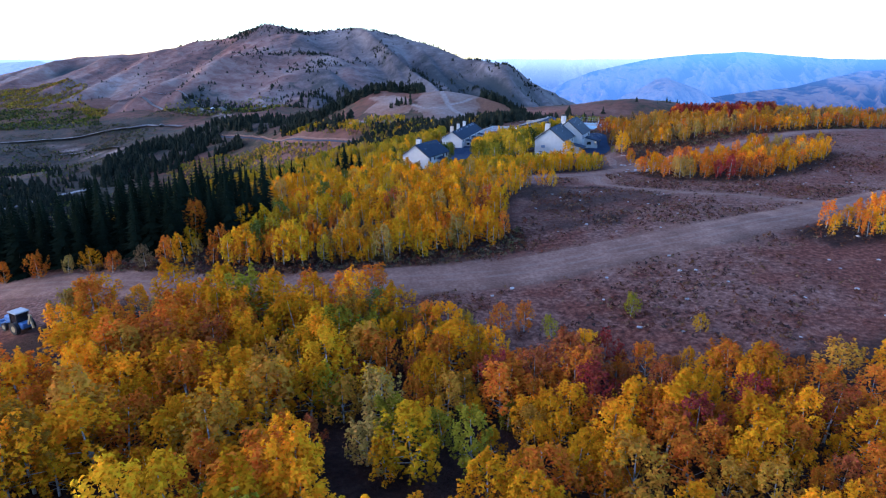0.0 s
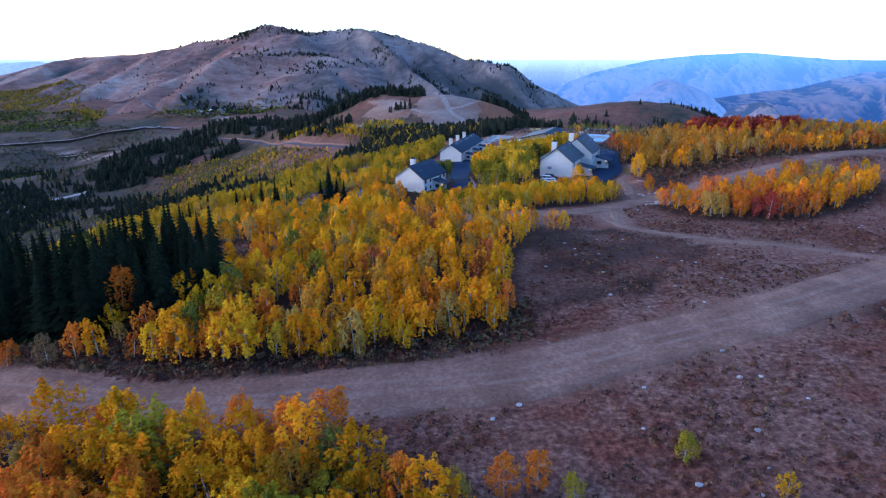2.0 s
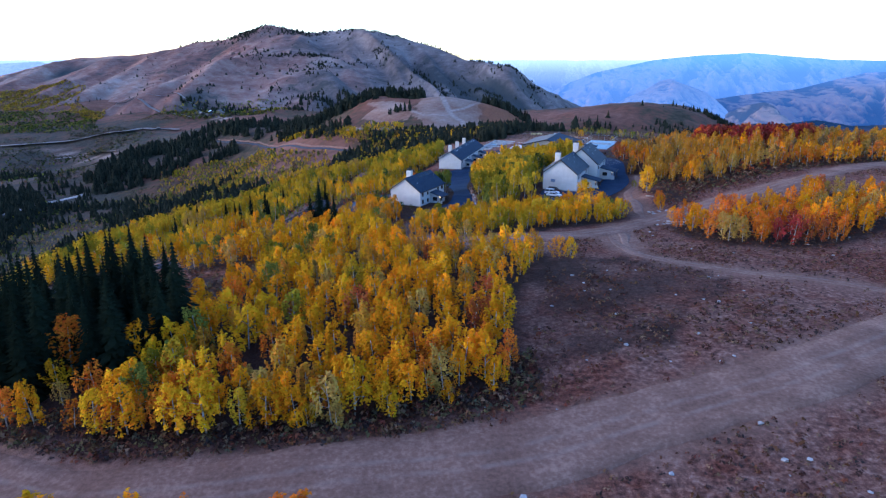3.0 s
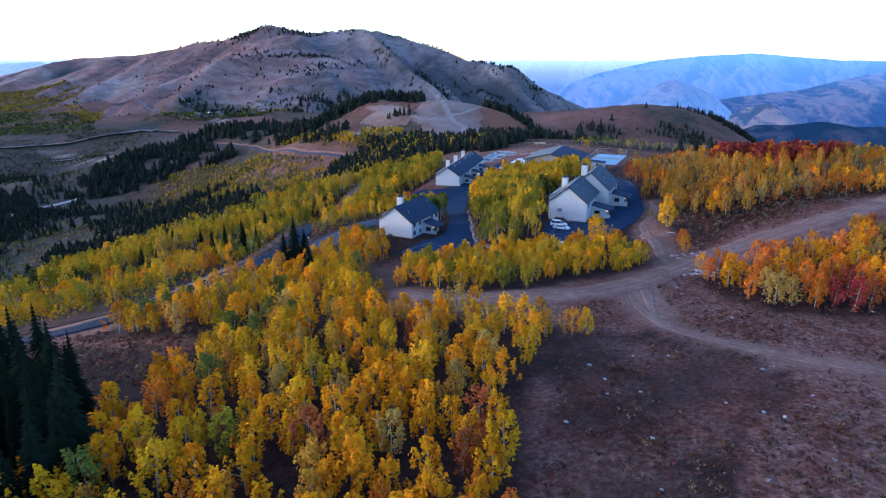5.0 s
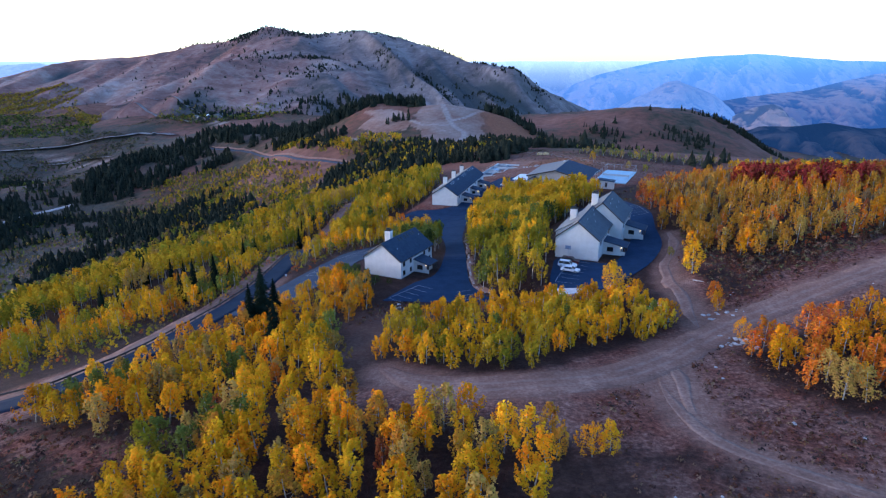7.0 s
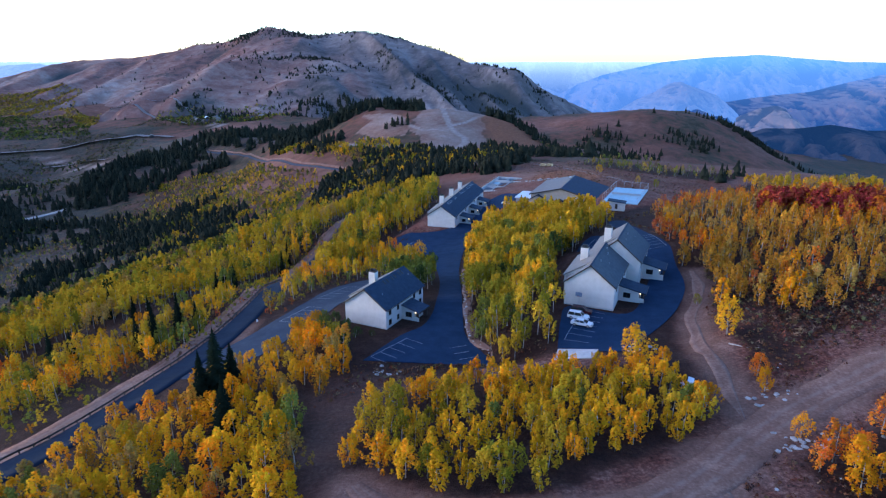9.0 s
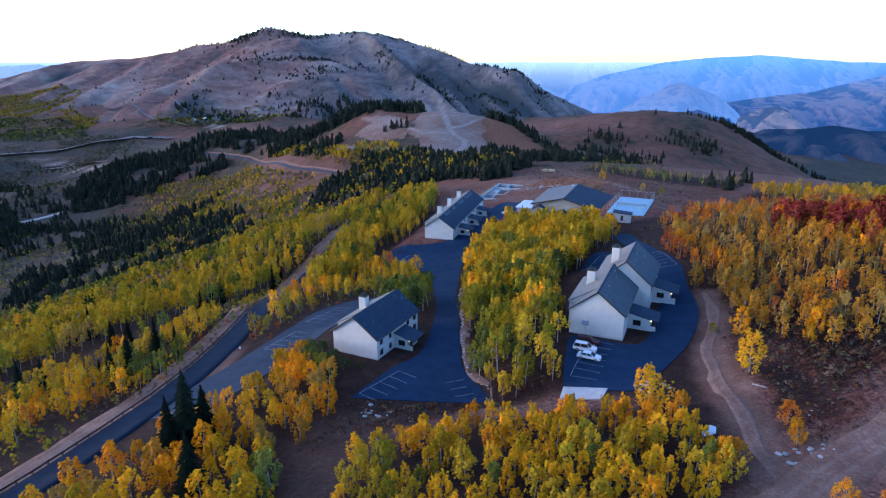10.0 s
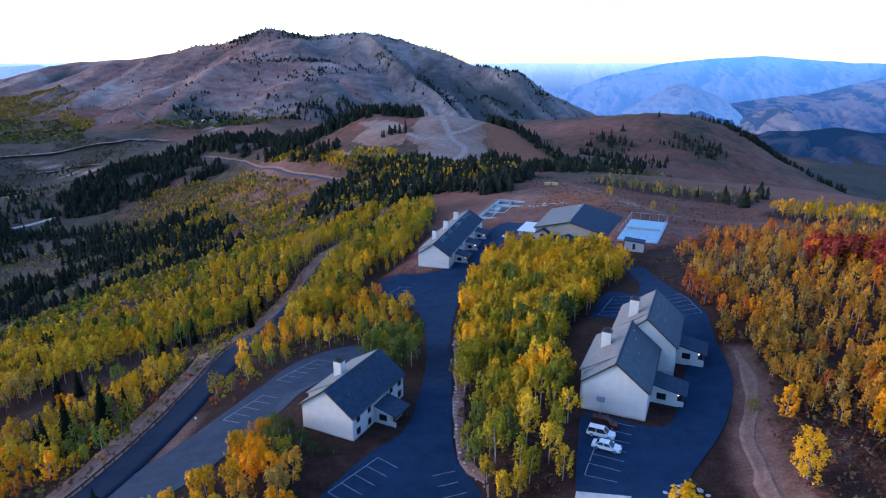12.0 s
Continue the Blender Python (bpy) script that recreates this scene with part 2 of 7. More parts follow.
def prism(outline, y0, y1, bm=None):
    """A solid with an outline in x and z, running from y0 to y1."""
    b = bm or bmesh.new()
    a = [b.verts.new((x, y0, z)) for x, z in outline]
    c = [b.verts.new((x, y1, z)) for x, z in outline]
    n = len(outline)
    b.faces.new(a)
    b.faces.new(c[::-1])
    for i in range(n):
        b.faces.new((a[i], c[i], c[(i + 1) % n], a[(i + 1) % n]))
    return b


def slab(corners, thick, bm=None):
    """A plate with its top on four corners."""
    b = bm or bmesh.new()
    n = (Vector(corners[1]) - Vector(corners[0])).cross(Vector(corners[3]) - Vector(corners[0])).normalized()
    if n.z < 0:
        n = -n
    t = [b.verts.new(c) for c in corners]
    u = [b.verts.new(Vector(c) - n * thick) for c in corners]
    b.faces.new(t)
    b.faces.new(u[::-1])
    k = len(corners)
    for i in range(k):
        b.faces.new((t[i], u[i], u[(i + 1) % k], t[(i + 1) % k]))
    return b


def tube(p, q, r0, r1, sides=8, bm=None):
    b = bm or bmesh.new()
    p, q = Vector(p), Vector(q)
    m = (q - p).to_track_quat("Z", "Y").to_matrix()
    rings = []
    for c, r in ((p, r0), (q, r1)):
        rings.append([b.verts.new(c + m @ Vector((r * math.cos(2 * math.pi * i / sides), r * math.sin(2 * math.pi * i / sides), 0))) for i in range(sides)])
    for i in range(sides):
        b.faces.new((rings[0][i], rings[0][(i + 1) % sides], rings[1][(i + 1) % sides], rings[1][i]))
    b.faces.new(rings[0][::-1])
    b.faces.new(rings[1])
    return b
# heights of the ridge in sections across it: distance along, then heights at the offsets ACROSS
ACROSS = [-2.4, -1.5, -.95, -.6, -.38, -.2, -.07, .07, .2, .38, .6, .95, 1.5, 2.4]
SECTIONS_NEAR = [
    (-150, [-36.5, -21, -13, -8.5, -6.5, -5, -4, -3.5, -2.5, -2, -1.5, -1, -1.5, -4.5]),
    (0, [-88.5, -49, -22.5, -8, -1.5, -0, 0, -0, 0, 1, 2, 2, -3, -18.5]),
    (60, [-110.5, -66.5, -35.5, -17, -7.5, -3.5, -3.5, -4, -3, -1, 1.5, 2, -6.5, -28.5]),
    (110, [-128.5, -83, -48.5, -25, -9.5, -3, -2, -1, 0.5, 0.5, 2.5, 2, -10.5, -39.5]),
    (155, [-144, -99, -61.5, -34.5, -16.5, -7.5, -4, -1.5, -1.5, -0.5, 2, 1, -16, -51]),
    (195, [-157.5, -113.5, -72.5, -42, -23.5, -13, -9, -5.5, -4.5, -0, 2.5, 0, -22.5, -62.5]),
    (230, [-169, -126, -82, -48.5, -30, -18.5, -14, -12, -5.5, 1, 2.5, -1.5, -29.5, -73.5]),
]
SECTIONS_MIDDLE = [
    (262, [-179, -138, -90.5, -54.5, -36, -22.5, -15.5, -13.5, -7.5, 0, 1, -4, -37, -84]),
    (300, [-190.5, -152, -100.5, -61, -41, -26.5, -21, -17, -7.5, -1, -0.5, -8, -48, -97.5]),
    (340, [-201.5, -167, -112.5, -68.5, -46, -37.5, -28, -21.5, -12, -4.5, -4.5, -16, -61.5, -113]),
    (380, [-212, -181.5, -125.5, -76.5, -53.5, -43, -29.5, -22.5, -15.5, -11.5, -10.5, -26.5, -76.5, -128.5]),
    (430, [-224, -198.5, -145, -89.5, -61.5, -41, -32, -22.5, -16.5, -21.5, -17.5, -41.5, -96.5, -149]),
    (500, [-238.5, -219, -172, -110, -77.5, -56.5, -42, -27.5, -21, -23, -25, -63.5, -125, -178]),
    (590, [-254, -237.5, -194, -134, -96.5, -68, -48, -32, -28, -29.5, -43.5, -93.5, -159.5, -215.5]),
]
SECTIONS_FAR = [
    (700, [-269, -249, -208, -153, -114, -79, -56, -41, -41, -54, -82, -131, -197, -259]),
    (850, [-282, -255, -218, -168, -119, -81, -57, -54, -67, -92, -130, -176, -240, -313]),
    (1040, [-292, -253, -219, -188, -117, -56, -35, -45, -75, -116, -158, -212, -286, -340]),
    (1300, [-297, -242, -209, -173, -124, -92, -84, -94, -113, -139, -174, -240, -336, -340]),
    (1600, [-299, -225, -227, -159, -128, -122, -123, -128, -129, -118, -145, -259, -340, -340]),
    (2000, [-301, -220, -186, -148, -135, -142, -149, -147, -135, -112, -136, -292, -340, -340]),
    (2600, [-306, -217, -151, -125, -138, -160, -180, -201, -222, -258, -304, -339, -340, -340]),
]


def cubic_weights(xs, q):
    q = np.clip(q, xs[0], xs[-1])
    i = np.clip(np.searchsorted(xs, q) - 1, 0, len(xs) - 2)
    a, d = np.maximum(i - 1, 0), np.minimum(i + 2, len(xs) - 1)
    h = xs[i + 1] - xs[i]
    t = (q - xs[i]) / h
    h00, h10, h01, h11 = 2 * t**3 - 3 * t**2 + 1, t**3 - 2 * t**2 + t, -2 * t**3 + 3 * t**2, t**3 - t**2
    k0, k1 = h / (xs[i + 1] - xs[a]), h / (xs[d] - xs[i])
    return (a, i, i + 1, d), (-h10 * k0, h00 - h11 * k1, h01 + h10 * k0, h11 * k1)


SECTIONS = SECTIONS_NEAR + SECTIONS_MIDDLE + SECTIONS_FAR
ALONG, OFFSETS, HEIGHTS = np.array([s[0] for s in SECTIONS], float), np.array(ACROSS), np.array([s[1] for s in SECTIONS], float)


def lattice(i, j, seed):
    v = np.sin(i * 127.1 + j * 311.7 + seed * 74.7) * 43758.5453
    return v - np.floor(v)


def value_noise(x, y, seed=0):
    i, j = np.floor(x), np.floor(y)
    u, v = x - i, y - j
    u, v = u * u * (3 - 2 * u), v * v * (3 - 2 * v)
    return (lattice(i, j, seed) * (1 - u) + lattice(i + 1, j, seed) * u) * (1 - v) + (lattice(i, j + 1, seed) * (1 - u) + lattice(i + 1, j + 1, seed) * u) * v


def fbm(x, y, size, octaves=4, seed=0):
    s, amp, tot = 0.0, 1.0, 0.0
    for o in range(octaves):
        s = s + amp * (value_noise(x / size, y / size, seed + o) - 0.5)
        tot, amp, size = tot + amp, amp * 0.5, size * 0.5
    return s / tot * 2


def smooth(a, b, x):
    t = np.clip((x - a) / (b - a), 0, 1)
    return t * t * (3 - 2 * t)


def along_line(x, y, line):
    """Distance from points to a polyline, and the height share of its nearest point (line rows: x, y)."""
    best = np.full(np.shape(x), 1e9)
    for (x0, y0), (x1, y1) in zip(line[:-1], line[1:]):
        dx, dy = x1 - x0, y1 - y0
        t = np.clip(((x - x0) * dx + (y - y0) * dy) / (dx * dx + dy * dy), 0, 1)
        best = np.minimum(best, np.hypot(x - x0 - t * dx, y - y0 - t * dy))
    return best


def inside(x, y, poly):
    c = np.zeros(np.shape(x), bool)
    for (x0, y0), (x1, y1) in zip(poly, poly[1:] + poly[:1]):
        if y0 != y1:
            c ^= ((y0 > y) != (y1 > y)) & (x < (x1 - x0) * (y - y0) / (y1 - y0) + x0)
    return c


def rounded(line, step=3.0):
    """A polyline as a smooth curve with a point about every step metres."""
    p = [Vector((*q, 0)) for q in line]
    p = [2 * p[0] - p[1]] + p + [2 * p[-1] - p[-2]]
    out = []
    for a, b, c, d in zip(p, p[1:], p[2:], p[3:]):
        n = max(1, round((c - b).length / step))
        for i in range(n):
            t = i / n
            q = 0.5 * (2 * b + (c - a) * t + (2 * a - 5 * b + 4 * c - d) * t * t + (3 * b - a - 3 * c + d) * t**3)
            out.append((q.x, q.y))
    return out + [tuple(line[-1])]


# level building ground: centre, half sizes, turn in degrees, height
PADS = [(3, 246, 17, 16, 0, -13.6), (50, 256, 15, 28, -24, -8.0), (12, 398, 9, 30, -15, -22.5), (66, 402, 22, 22, -22, -17.5), (86, 383, 8, 15, -24, -11.2)]


def ground(x, y):
    x, y = np.asarray(x, float), np.asarray(y, float)
    ui, uw = cubic_weights(OFFSETS, x / (150 + 0.55 * np.clip(y, -150, 2600)))
    yi, yw = cubic_weights(ALONG, y)
    z = sum(yw[a] * uw[b] * HEIGHTS[yi[a], ui[b]] for a in range(4) for b in range(4))
    z = z + 28 * np.exp(-(((x - 590) / 190) ** 2 + ((y - 1800) / 150) ** 2))
    # the flat-topped knoll and the wooded ridge behind it
    z = z + 12 * np.exp(-((np.maximum(np.abs(x - 50) - 40, 0) / 50) ** 2 + ((y - 1040) / 90) ** 2))
    z = z + 19 * np.exp(-(along_line(x, y, [(-110, 1090), (-220, 1190), (-400, 1370), (-520, 1500)]) / 55) ** 2)
    d = np.hypot(x, y - 150)
    calm = 1 - 0.85 * np.exp(-(((x - 10) / 260) ** 2 + ((y - 940) / 230) ** 2))
    z = z + fbm(x, y, 11.0, 3, 5) * 0.30 + fbm(x, y, 60, 3, 9) * 0.5 * smooth(150, 400, d) + fbm(x, y, 240, 5, 21) * 26 * smooth(500, 1600, d) * calm
    for cx, cy, hx, hy, turn, h in PADS:
        c, s = math.cos(radians(turn)), math.sin(radians(turn))
        u, v = (x - cx) * c + (y - cy) * s, -(x - cx) * s + (y - cy) * c
        out = np.hypot(np.maximum(np.abs(u) - hx, 0), np.maximum(np.abs(v) - hy, 0))
        z = z + (h - z) * (1 - smooth(0, 11, out))
    return z


def ground_at(x, y):
    return float(ground(np.array([x]), np.array([y]))[0])


# dirt roads and tracks: points in plan, width
DIRT_ROADS = [
    ([(-95, 104), (-70, 96), (-48, 89.5), (-30, 84), (-5, 88), (10, 90.5), (25, 95.5), (42, 101.5), (60, 111), (78, 122), (110, 138), (160, 150)], 9.2),
    ([(40, 176), (38, 163), (40.5, 153), (49, 144), (62, 136), (75, 128.5), (92, 124)], 3.6),
    ([(160, 247), (128, 231), (105, 217), (77, 203), (55, 190), (35, 173), (16, 168), (3, 171), (-3, 178)], 7.0),
    ([(52, 188), (55, 203), (58, 222), (62, 238), (69.5, 254), (74.5, 272)], 4.2),
    ([(44, 184), (42, 172), (40, 160)], 5.0),
]
FAR_TRACKS = [
    ([(51, 600), (84, 546), (101, 483), (116, 446), (154, 436), (190, 400)], 5.0),
    ([(-860, 2180), (-760, 2060), (-640, 1960)], 14.0),
    ([(-1120, 1760), (-1020, 1750), (-900, 1640), (-800, 1596), (-690, 1560)], 15.0),
    ([(-2, 1060), (-1, 1010), (7, 948), (13, 921), (26, 897), (26, 872), (13, 822), (0, 800)], 7.0),
    ([(9, 942), (29, 964), (52, 1015), (62, 1050)], 5.0),
    ([(-137, 951), (-71, 890), (-25, 851), (-8, 837), (13, 822)], 5.0),
    ([(-44, 951), (-25, 927), (4, 923)], 5.0),
]
dirt_lines = [(rounded(line), w) for line, w in DIRT_ROADS]
far_lines = [(rounded(line, 20.0), w) for line, w in FAR_TRACKS]


def graded(lo, hi, step, low_end, high_end, growth_low, growth_high):
    mid = np.arange(lo, hi + step / 2, step)
    a, b, s = [], [], step
    q = lo
    while q > low_end:
        s *= 1 + growth_low
        q -= s
        a.append(q)
    q, s = hi, step
    while q < high_end:
        s *= 1 + growth_high
        q += s
        b.append(q)
    return np.concatenate([a[::-1], mid, b])


gx = graded(-100, 170, 2.2, -5000, 5000, 0.042, 0.042)
gy = graded(40, 300, 2.1, -2500, 4300, 0.09, 0.0175)
gy = np.unique(np.concatenate([gy[(gy < 780) | (gy > 1080)], np.arange(782, 1080, 5.0)]))   # finer on the knoll
GX, GY = np.meshgrid(gx, gy)
GZ = ground(GX, GY)
nx, ny = len(gx), len(gy)
idx = np.arange(nx * ny).reshape(ny, nx)
quads = np.stack([idx[:-1, :-1], idx[:-1, 1:], idx[1:, 1:], idx[1:, :-1]], -1).reshape(-1, 4)
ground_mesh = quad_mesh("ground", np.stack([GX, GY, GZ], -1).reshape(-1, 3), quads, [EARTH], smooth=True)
FX, FY = GX.ravel(), GY.ravel()
dirt = np.zeros(len(FX))
for line, w in dirt_lines:
    dirt = np.maximum(dirt, 1 - smooth(w * 0.45, w * 0.5 + 2.5, along_line(FX, FY, line) + fbm(FX, FY, 7, 2, 3) * 1.2))
track = np.zeros(len(FX))
for line, w in far_lines[1:]:
    track = np.maximum(track, 1 - smooth(w * 0.4, w * 0.8, along_line(FX, FY, line)))
dirt = np.maximum(dirt, np.maximum(track, 0.8 * (1 - smooth(1.5, 4.0, along_line(FX, FY, far_lines[0][0])))))
# graded bare knoll and the yards round the lots
for cx, cy, rx, ry, amount in [(-41.5, 252, 2.6, 11, 0.95), (-6, 208, 12, 18, 0.45), (-9, 190, 6, 16, 0.5), (50, 520, 26, 50, 0.45), (52, 488, 20, 34, 0.95)]:
    dirt = np.maximum(dirt, amount * (1 - smooth(0.6, 1.1, np.hypot((FX - cx) / rx, (FY - cy) / ry) + fbm(FX, FY, 30, 3, 8) * 0.35)))
KNOLL_BARE = [(-34, 1060), (-30, 1012), (-46, 949), (-28, 917), (-18, 860), (8, 790), (30, 800), (46, 837), (60, 911), (50, 985), (58, 1060)]
SAND_BARE = [(-125, 1062), (-60, 1040), (-47, 966), (-42, 921), (-67, 916), (-102, 948)]
for bare in (KNOLL_BARE, SAND_BARE):
    dirt = np.where(inside(FX + fbm(FX, FY, 34, 3, 6) * 18, FY + fbm(FX, FY, 34, 3, 7) * 28, bare), np.maximum(dirt, 0.95), dirt)
    track = np.where(inside(FX + fbm(FX, FY, 34, 3, 6) * 18, FY + fbm(FX, FY, 34, 3, 7) * 28, bare), np.maximum(track, 0.30 + 0.6 * fbm(FX, FY, 25, 3, 18)), track)
float_layer(ground_mesh, "track", track)
float_layer(ground_mesh, "dirt", dirt)
# dark brush and forest floor in the valley and under the woods, their shade put into the tone
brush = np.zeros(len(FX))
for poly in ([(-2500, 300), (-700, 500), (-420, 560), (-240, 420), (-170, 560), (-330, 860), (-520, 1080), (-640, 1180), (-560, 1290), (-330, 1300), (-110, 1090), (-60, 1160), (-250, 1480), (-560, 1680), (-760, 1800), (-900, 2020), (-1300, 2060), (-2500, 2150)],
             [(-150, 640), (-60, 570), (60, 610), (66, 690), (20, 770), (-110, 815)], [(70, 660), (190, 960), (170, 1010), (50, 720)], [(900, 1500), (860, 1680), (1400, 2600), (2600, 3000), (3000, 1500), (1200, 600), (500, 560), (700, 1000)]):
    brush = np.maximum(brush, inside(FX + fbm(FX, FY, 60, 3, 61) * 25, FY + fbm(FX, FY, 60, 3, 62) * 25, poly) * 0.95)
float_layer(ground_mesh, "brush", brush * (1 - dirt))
rust = 1 - smooth(0.5, 1.1, np.hypot((FX - 80) / 24, (FY - 482) / 34) + fbm(FX, FY, 20, 3, 2) * 0.4)
rust = np.maximum(rust, 0.7 * (1 - smooth(0.5, 1.1, np.hypot((FX - 90) / 55, (FY - 960) / 110) + fbm(FX, FY, 50, 3, 2) * 0.4)))
rust = np.maximum(rust, 0.85 * inside(FX + fbm(FX, FY, 40, 3, 16) * 12, FY + fbm(FX, FY, 40, 3, 17) * 12, [(56, 1060), (95, 1050), (128, 980), (150, 880), (110, 760), (70, 780), (61, 875)]))
float_layer(ground_mesh, "rust", rust)
float_layer(ground_mesh, "distance", smooth(250, 520, np.hypot(FX - 20, FY - 130)))
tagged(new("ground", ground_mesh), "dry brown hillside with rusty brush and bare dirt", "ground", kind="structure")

# ---- the mountain ----
CREST_WEST = [(-3300, 3500, -150), (-2354, 3500, -71), (-2166, 3500, -26), (-1935, 3500, 23), (-1627, 3450, 37), (-1399, 3400, 64), (-1267, 3400, 96), (-1096, 3360, 112),
              (-974, 3340, 148), (-874, 3338, 182), (-776, 3330, 163), (-681, 3330, 142), (-555, 3320, 150)]
CREST_EAST = [(-428, 3300, 159), (-276, 3280, 140), (-137, 3200, 98), (-4, 3100, 57), (95, 2950, 18), (172, 2800, 10), (259, 2850, -8), (375, 3000, -72),
              (517, 3150, -142), (661, 3250, -202), (800, 3300, -260)]
crest = np.array(CREST_WEST + CREST_EAST, float)
mx, mt = np.arange(-3300, 801, 13.0), np.linspace(0, 1, 110)
MX, MT = np.meshgrid(mx, mt)
cy, cz = np.interp(MX, crest[:, 0], crest[:, 1]), np.interp(MX, crest[:, 0], crest[:, 2])
cz = cz + fbm(MX, MX * 0, 90, 3, 4) * 6
MY = cy + 250 - MT * 1750
drop = np.where(MT < 1 / 7, (1 / 7 - MT) * 700, 0)
run = np.maximum(cy - MY, 0)
east = smooth(-900, -350, MX)
slant = MX - run * (0.55 * east - 0.15)          # spurs run down to the east on the rocky side
spur = np.abs(fbm(slant, run * 0.16, 300, 4, 31))
spur2 = np.abs(fbm(slant, run * 0.24, 95, 3, 41))
fade = smooth(0, 260, run)
MZ = cz - drop - run * 0.21 - (cz + 190) * 0.10 * smooth(0, 500, run) + fade * ((95 + 45 * east) * (0.33 - spur) + (24 + 24 * east) * (0.3 - spur2)) - 130 * smooth(1050, 1500, run)
# a lower rounded hill in front of the summit
FRONT = np.array([[-1070, -9], [-950, 29], [-832, 33], [-714, 16], [-607, 9], [-510, 7], [-414, 3], [-320, -15], [-240, -42], [-184, -86], [-150, -154]], float)
hill = np.interp(MX, FRONT[:, 0], FRONT[:, 1], -400, -400) + fbm(MX, MX * 0, 120, 3, 51) * 4
away = MY - 2780 - 60 * np.sin(MX / 170)
hill = hill - np.where(away > 0, away * 0.55, -away * 0.20) - 150 * smooth(330, 760, -away) - 60 * smooth(-850, -1000, MX) + smooth(0, 200, -away) * (46 * (0.3 - np.abs(fbm(MX + away * 0.3, away * 0.3, 190, 4, 53))))
on_hill = smooth(-14, 14, hill - MZ)
MZ = np.maximum(MZ, hill)
mi = np.arange(MX.size).reshape(MX.shape)
mq = np.stack([mi[:-1, :-1], mi[1:, :-1], mi[1:, 1:], mi[:-1, 1:]], -1).reshape(-1, 4)
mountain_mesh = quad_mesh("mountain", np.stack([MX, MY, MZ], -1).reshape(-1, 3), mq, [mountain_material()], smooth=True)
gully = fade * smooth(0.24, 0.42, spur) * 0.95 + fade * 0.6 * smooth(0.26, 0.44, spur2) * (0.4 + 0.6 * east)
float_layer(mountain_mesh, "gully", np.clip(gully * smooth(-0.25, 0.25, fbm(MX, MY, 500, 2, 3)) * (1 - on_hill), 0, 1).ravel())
float_layer(mountain_mesh, "rocky", np.clip(smooth(-820, -420, MX + fbm(MX, MY, 240, 4, 57) * 260) * (1 - 0.75 * on_hill), 0, 1).ravel())
tagged(new("mountain", mountain_mesh), "broad bare grey-brown mountain with a rounded summit", "mountain", kind="structure")


# ---- far ranges and the hazy plain ----
def far_range(name, label, crest, depth, fall, mat, seed, rough):
    c = np.array(crest, float)
    xs, ts = np.arange(c[0, 0], c[-1, 0] + 1, 13.0), np.linspace(0, 1, 64)
    X, T = np.meshgrid(xs, ts)
    Y = np.interp(X, c[:, 0], c[:, 1]) - T * depth
    # spurs that run down to the west and branch, with woods in the hollows between them
    bend = fbm(X, T * depth, 300, 3, seed + 7) * 120
    ridge = np.abs(fbm(X + T * depth * 0.5 + bend, T * depth * 0.40, 170, 5, seed))
    twig = np.abs(fbm(X - T * depth * 0.3 + bend, T * depth * 0.6, 48, 4, seed + 3))
    Z = np.interp(X, c[:, 0], c[:, 2]) + fbm(X, X * 0, 120, 3, seed) * 4 - T * fall + rough * np.minimum((0.3 - ridge) * 0.85 + 0.26 * (0.25 - twig), 0.25 * smooth(0.02, 0.5, T) - 0.004) * smooth(0, 0.2, T)
    i = np.arange(X.size).reshape(X.shape)
    q = np.stack([i[:-1, :-1], i[1:, :-1], i[1:, 1:], i[:-1, 1:]], -1).reshape(-1, 4)
    me = quad_mesh(name, np.stack([X, Y, Z], -1).reshape(-1, 3), q, [mat], smooth=True)
    float_layer(me, "cover", np.clip(1.05 - 0.75 * smooth(0.06, 0.40, ridge) - 0.55 * smooth(0.05, 0.40, twig), 0, 1).ravel())
    return tagged(new(name, me), label, "backdrop", kind="structure")


# each range glows with its own share of painted blue haze
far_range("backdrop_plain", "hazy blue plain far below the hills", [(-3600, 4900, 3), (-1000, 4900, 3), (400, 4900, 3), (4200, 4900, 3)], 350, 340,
          painted_haze_material("plain_painted_haze", (0.06, 0.07, 0.08), (0.14, 0.14, 0.14), (0.020, 0.046, 0.105), 500, (0.105, 0.160, 0.215), -190.0, 6.0), 3, 8)
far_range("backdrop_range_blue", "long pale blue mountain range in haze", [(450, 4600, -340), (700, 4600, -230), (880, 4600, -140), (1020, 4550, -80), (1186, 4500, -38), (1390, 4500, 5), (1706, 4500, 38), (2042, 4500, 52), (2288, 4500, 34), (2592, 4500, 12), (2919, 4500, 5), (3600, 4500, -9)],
          420, 330, painted_haze_material("range_painted_haze", (0.006, 0.009, 0.016), (0.110, 0.076, 0.055), (0.019, 0.050, 0.121), 300, (0.034, 0.096, 0.215), -230.0, 60.0), 12, 170)
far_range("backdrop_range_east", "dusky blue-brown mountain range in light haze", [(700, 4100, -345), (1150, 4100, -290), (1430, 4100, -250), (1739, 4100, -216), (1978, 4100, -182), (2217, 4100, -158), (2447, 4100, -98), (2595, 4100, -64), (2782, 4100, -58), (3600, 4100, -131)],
          700, 250, painted_haze_material("near_range_painted_haze", (0.005, 0.008, 0.013), (0.165, 0.096, 0.062), (0.005, 0.018, 0.053), 260, (0.018, 0.048, 0.112), -270.0, -60.0), 23, 190)
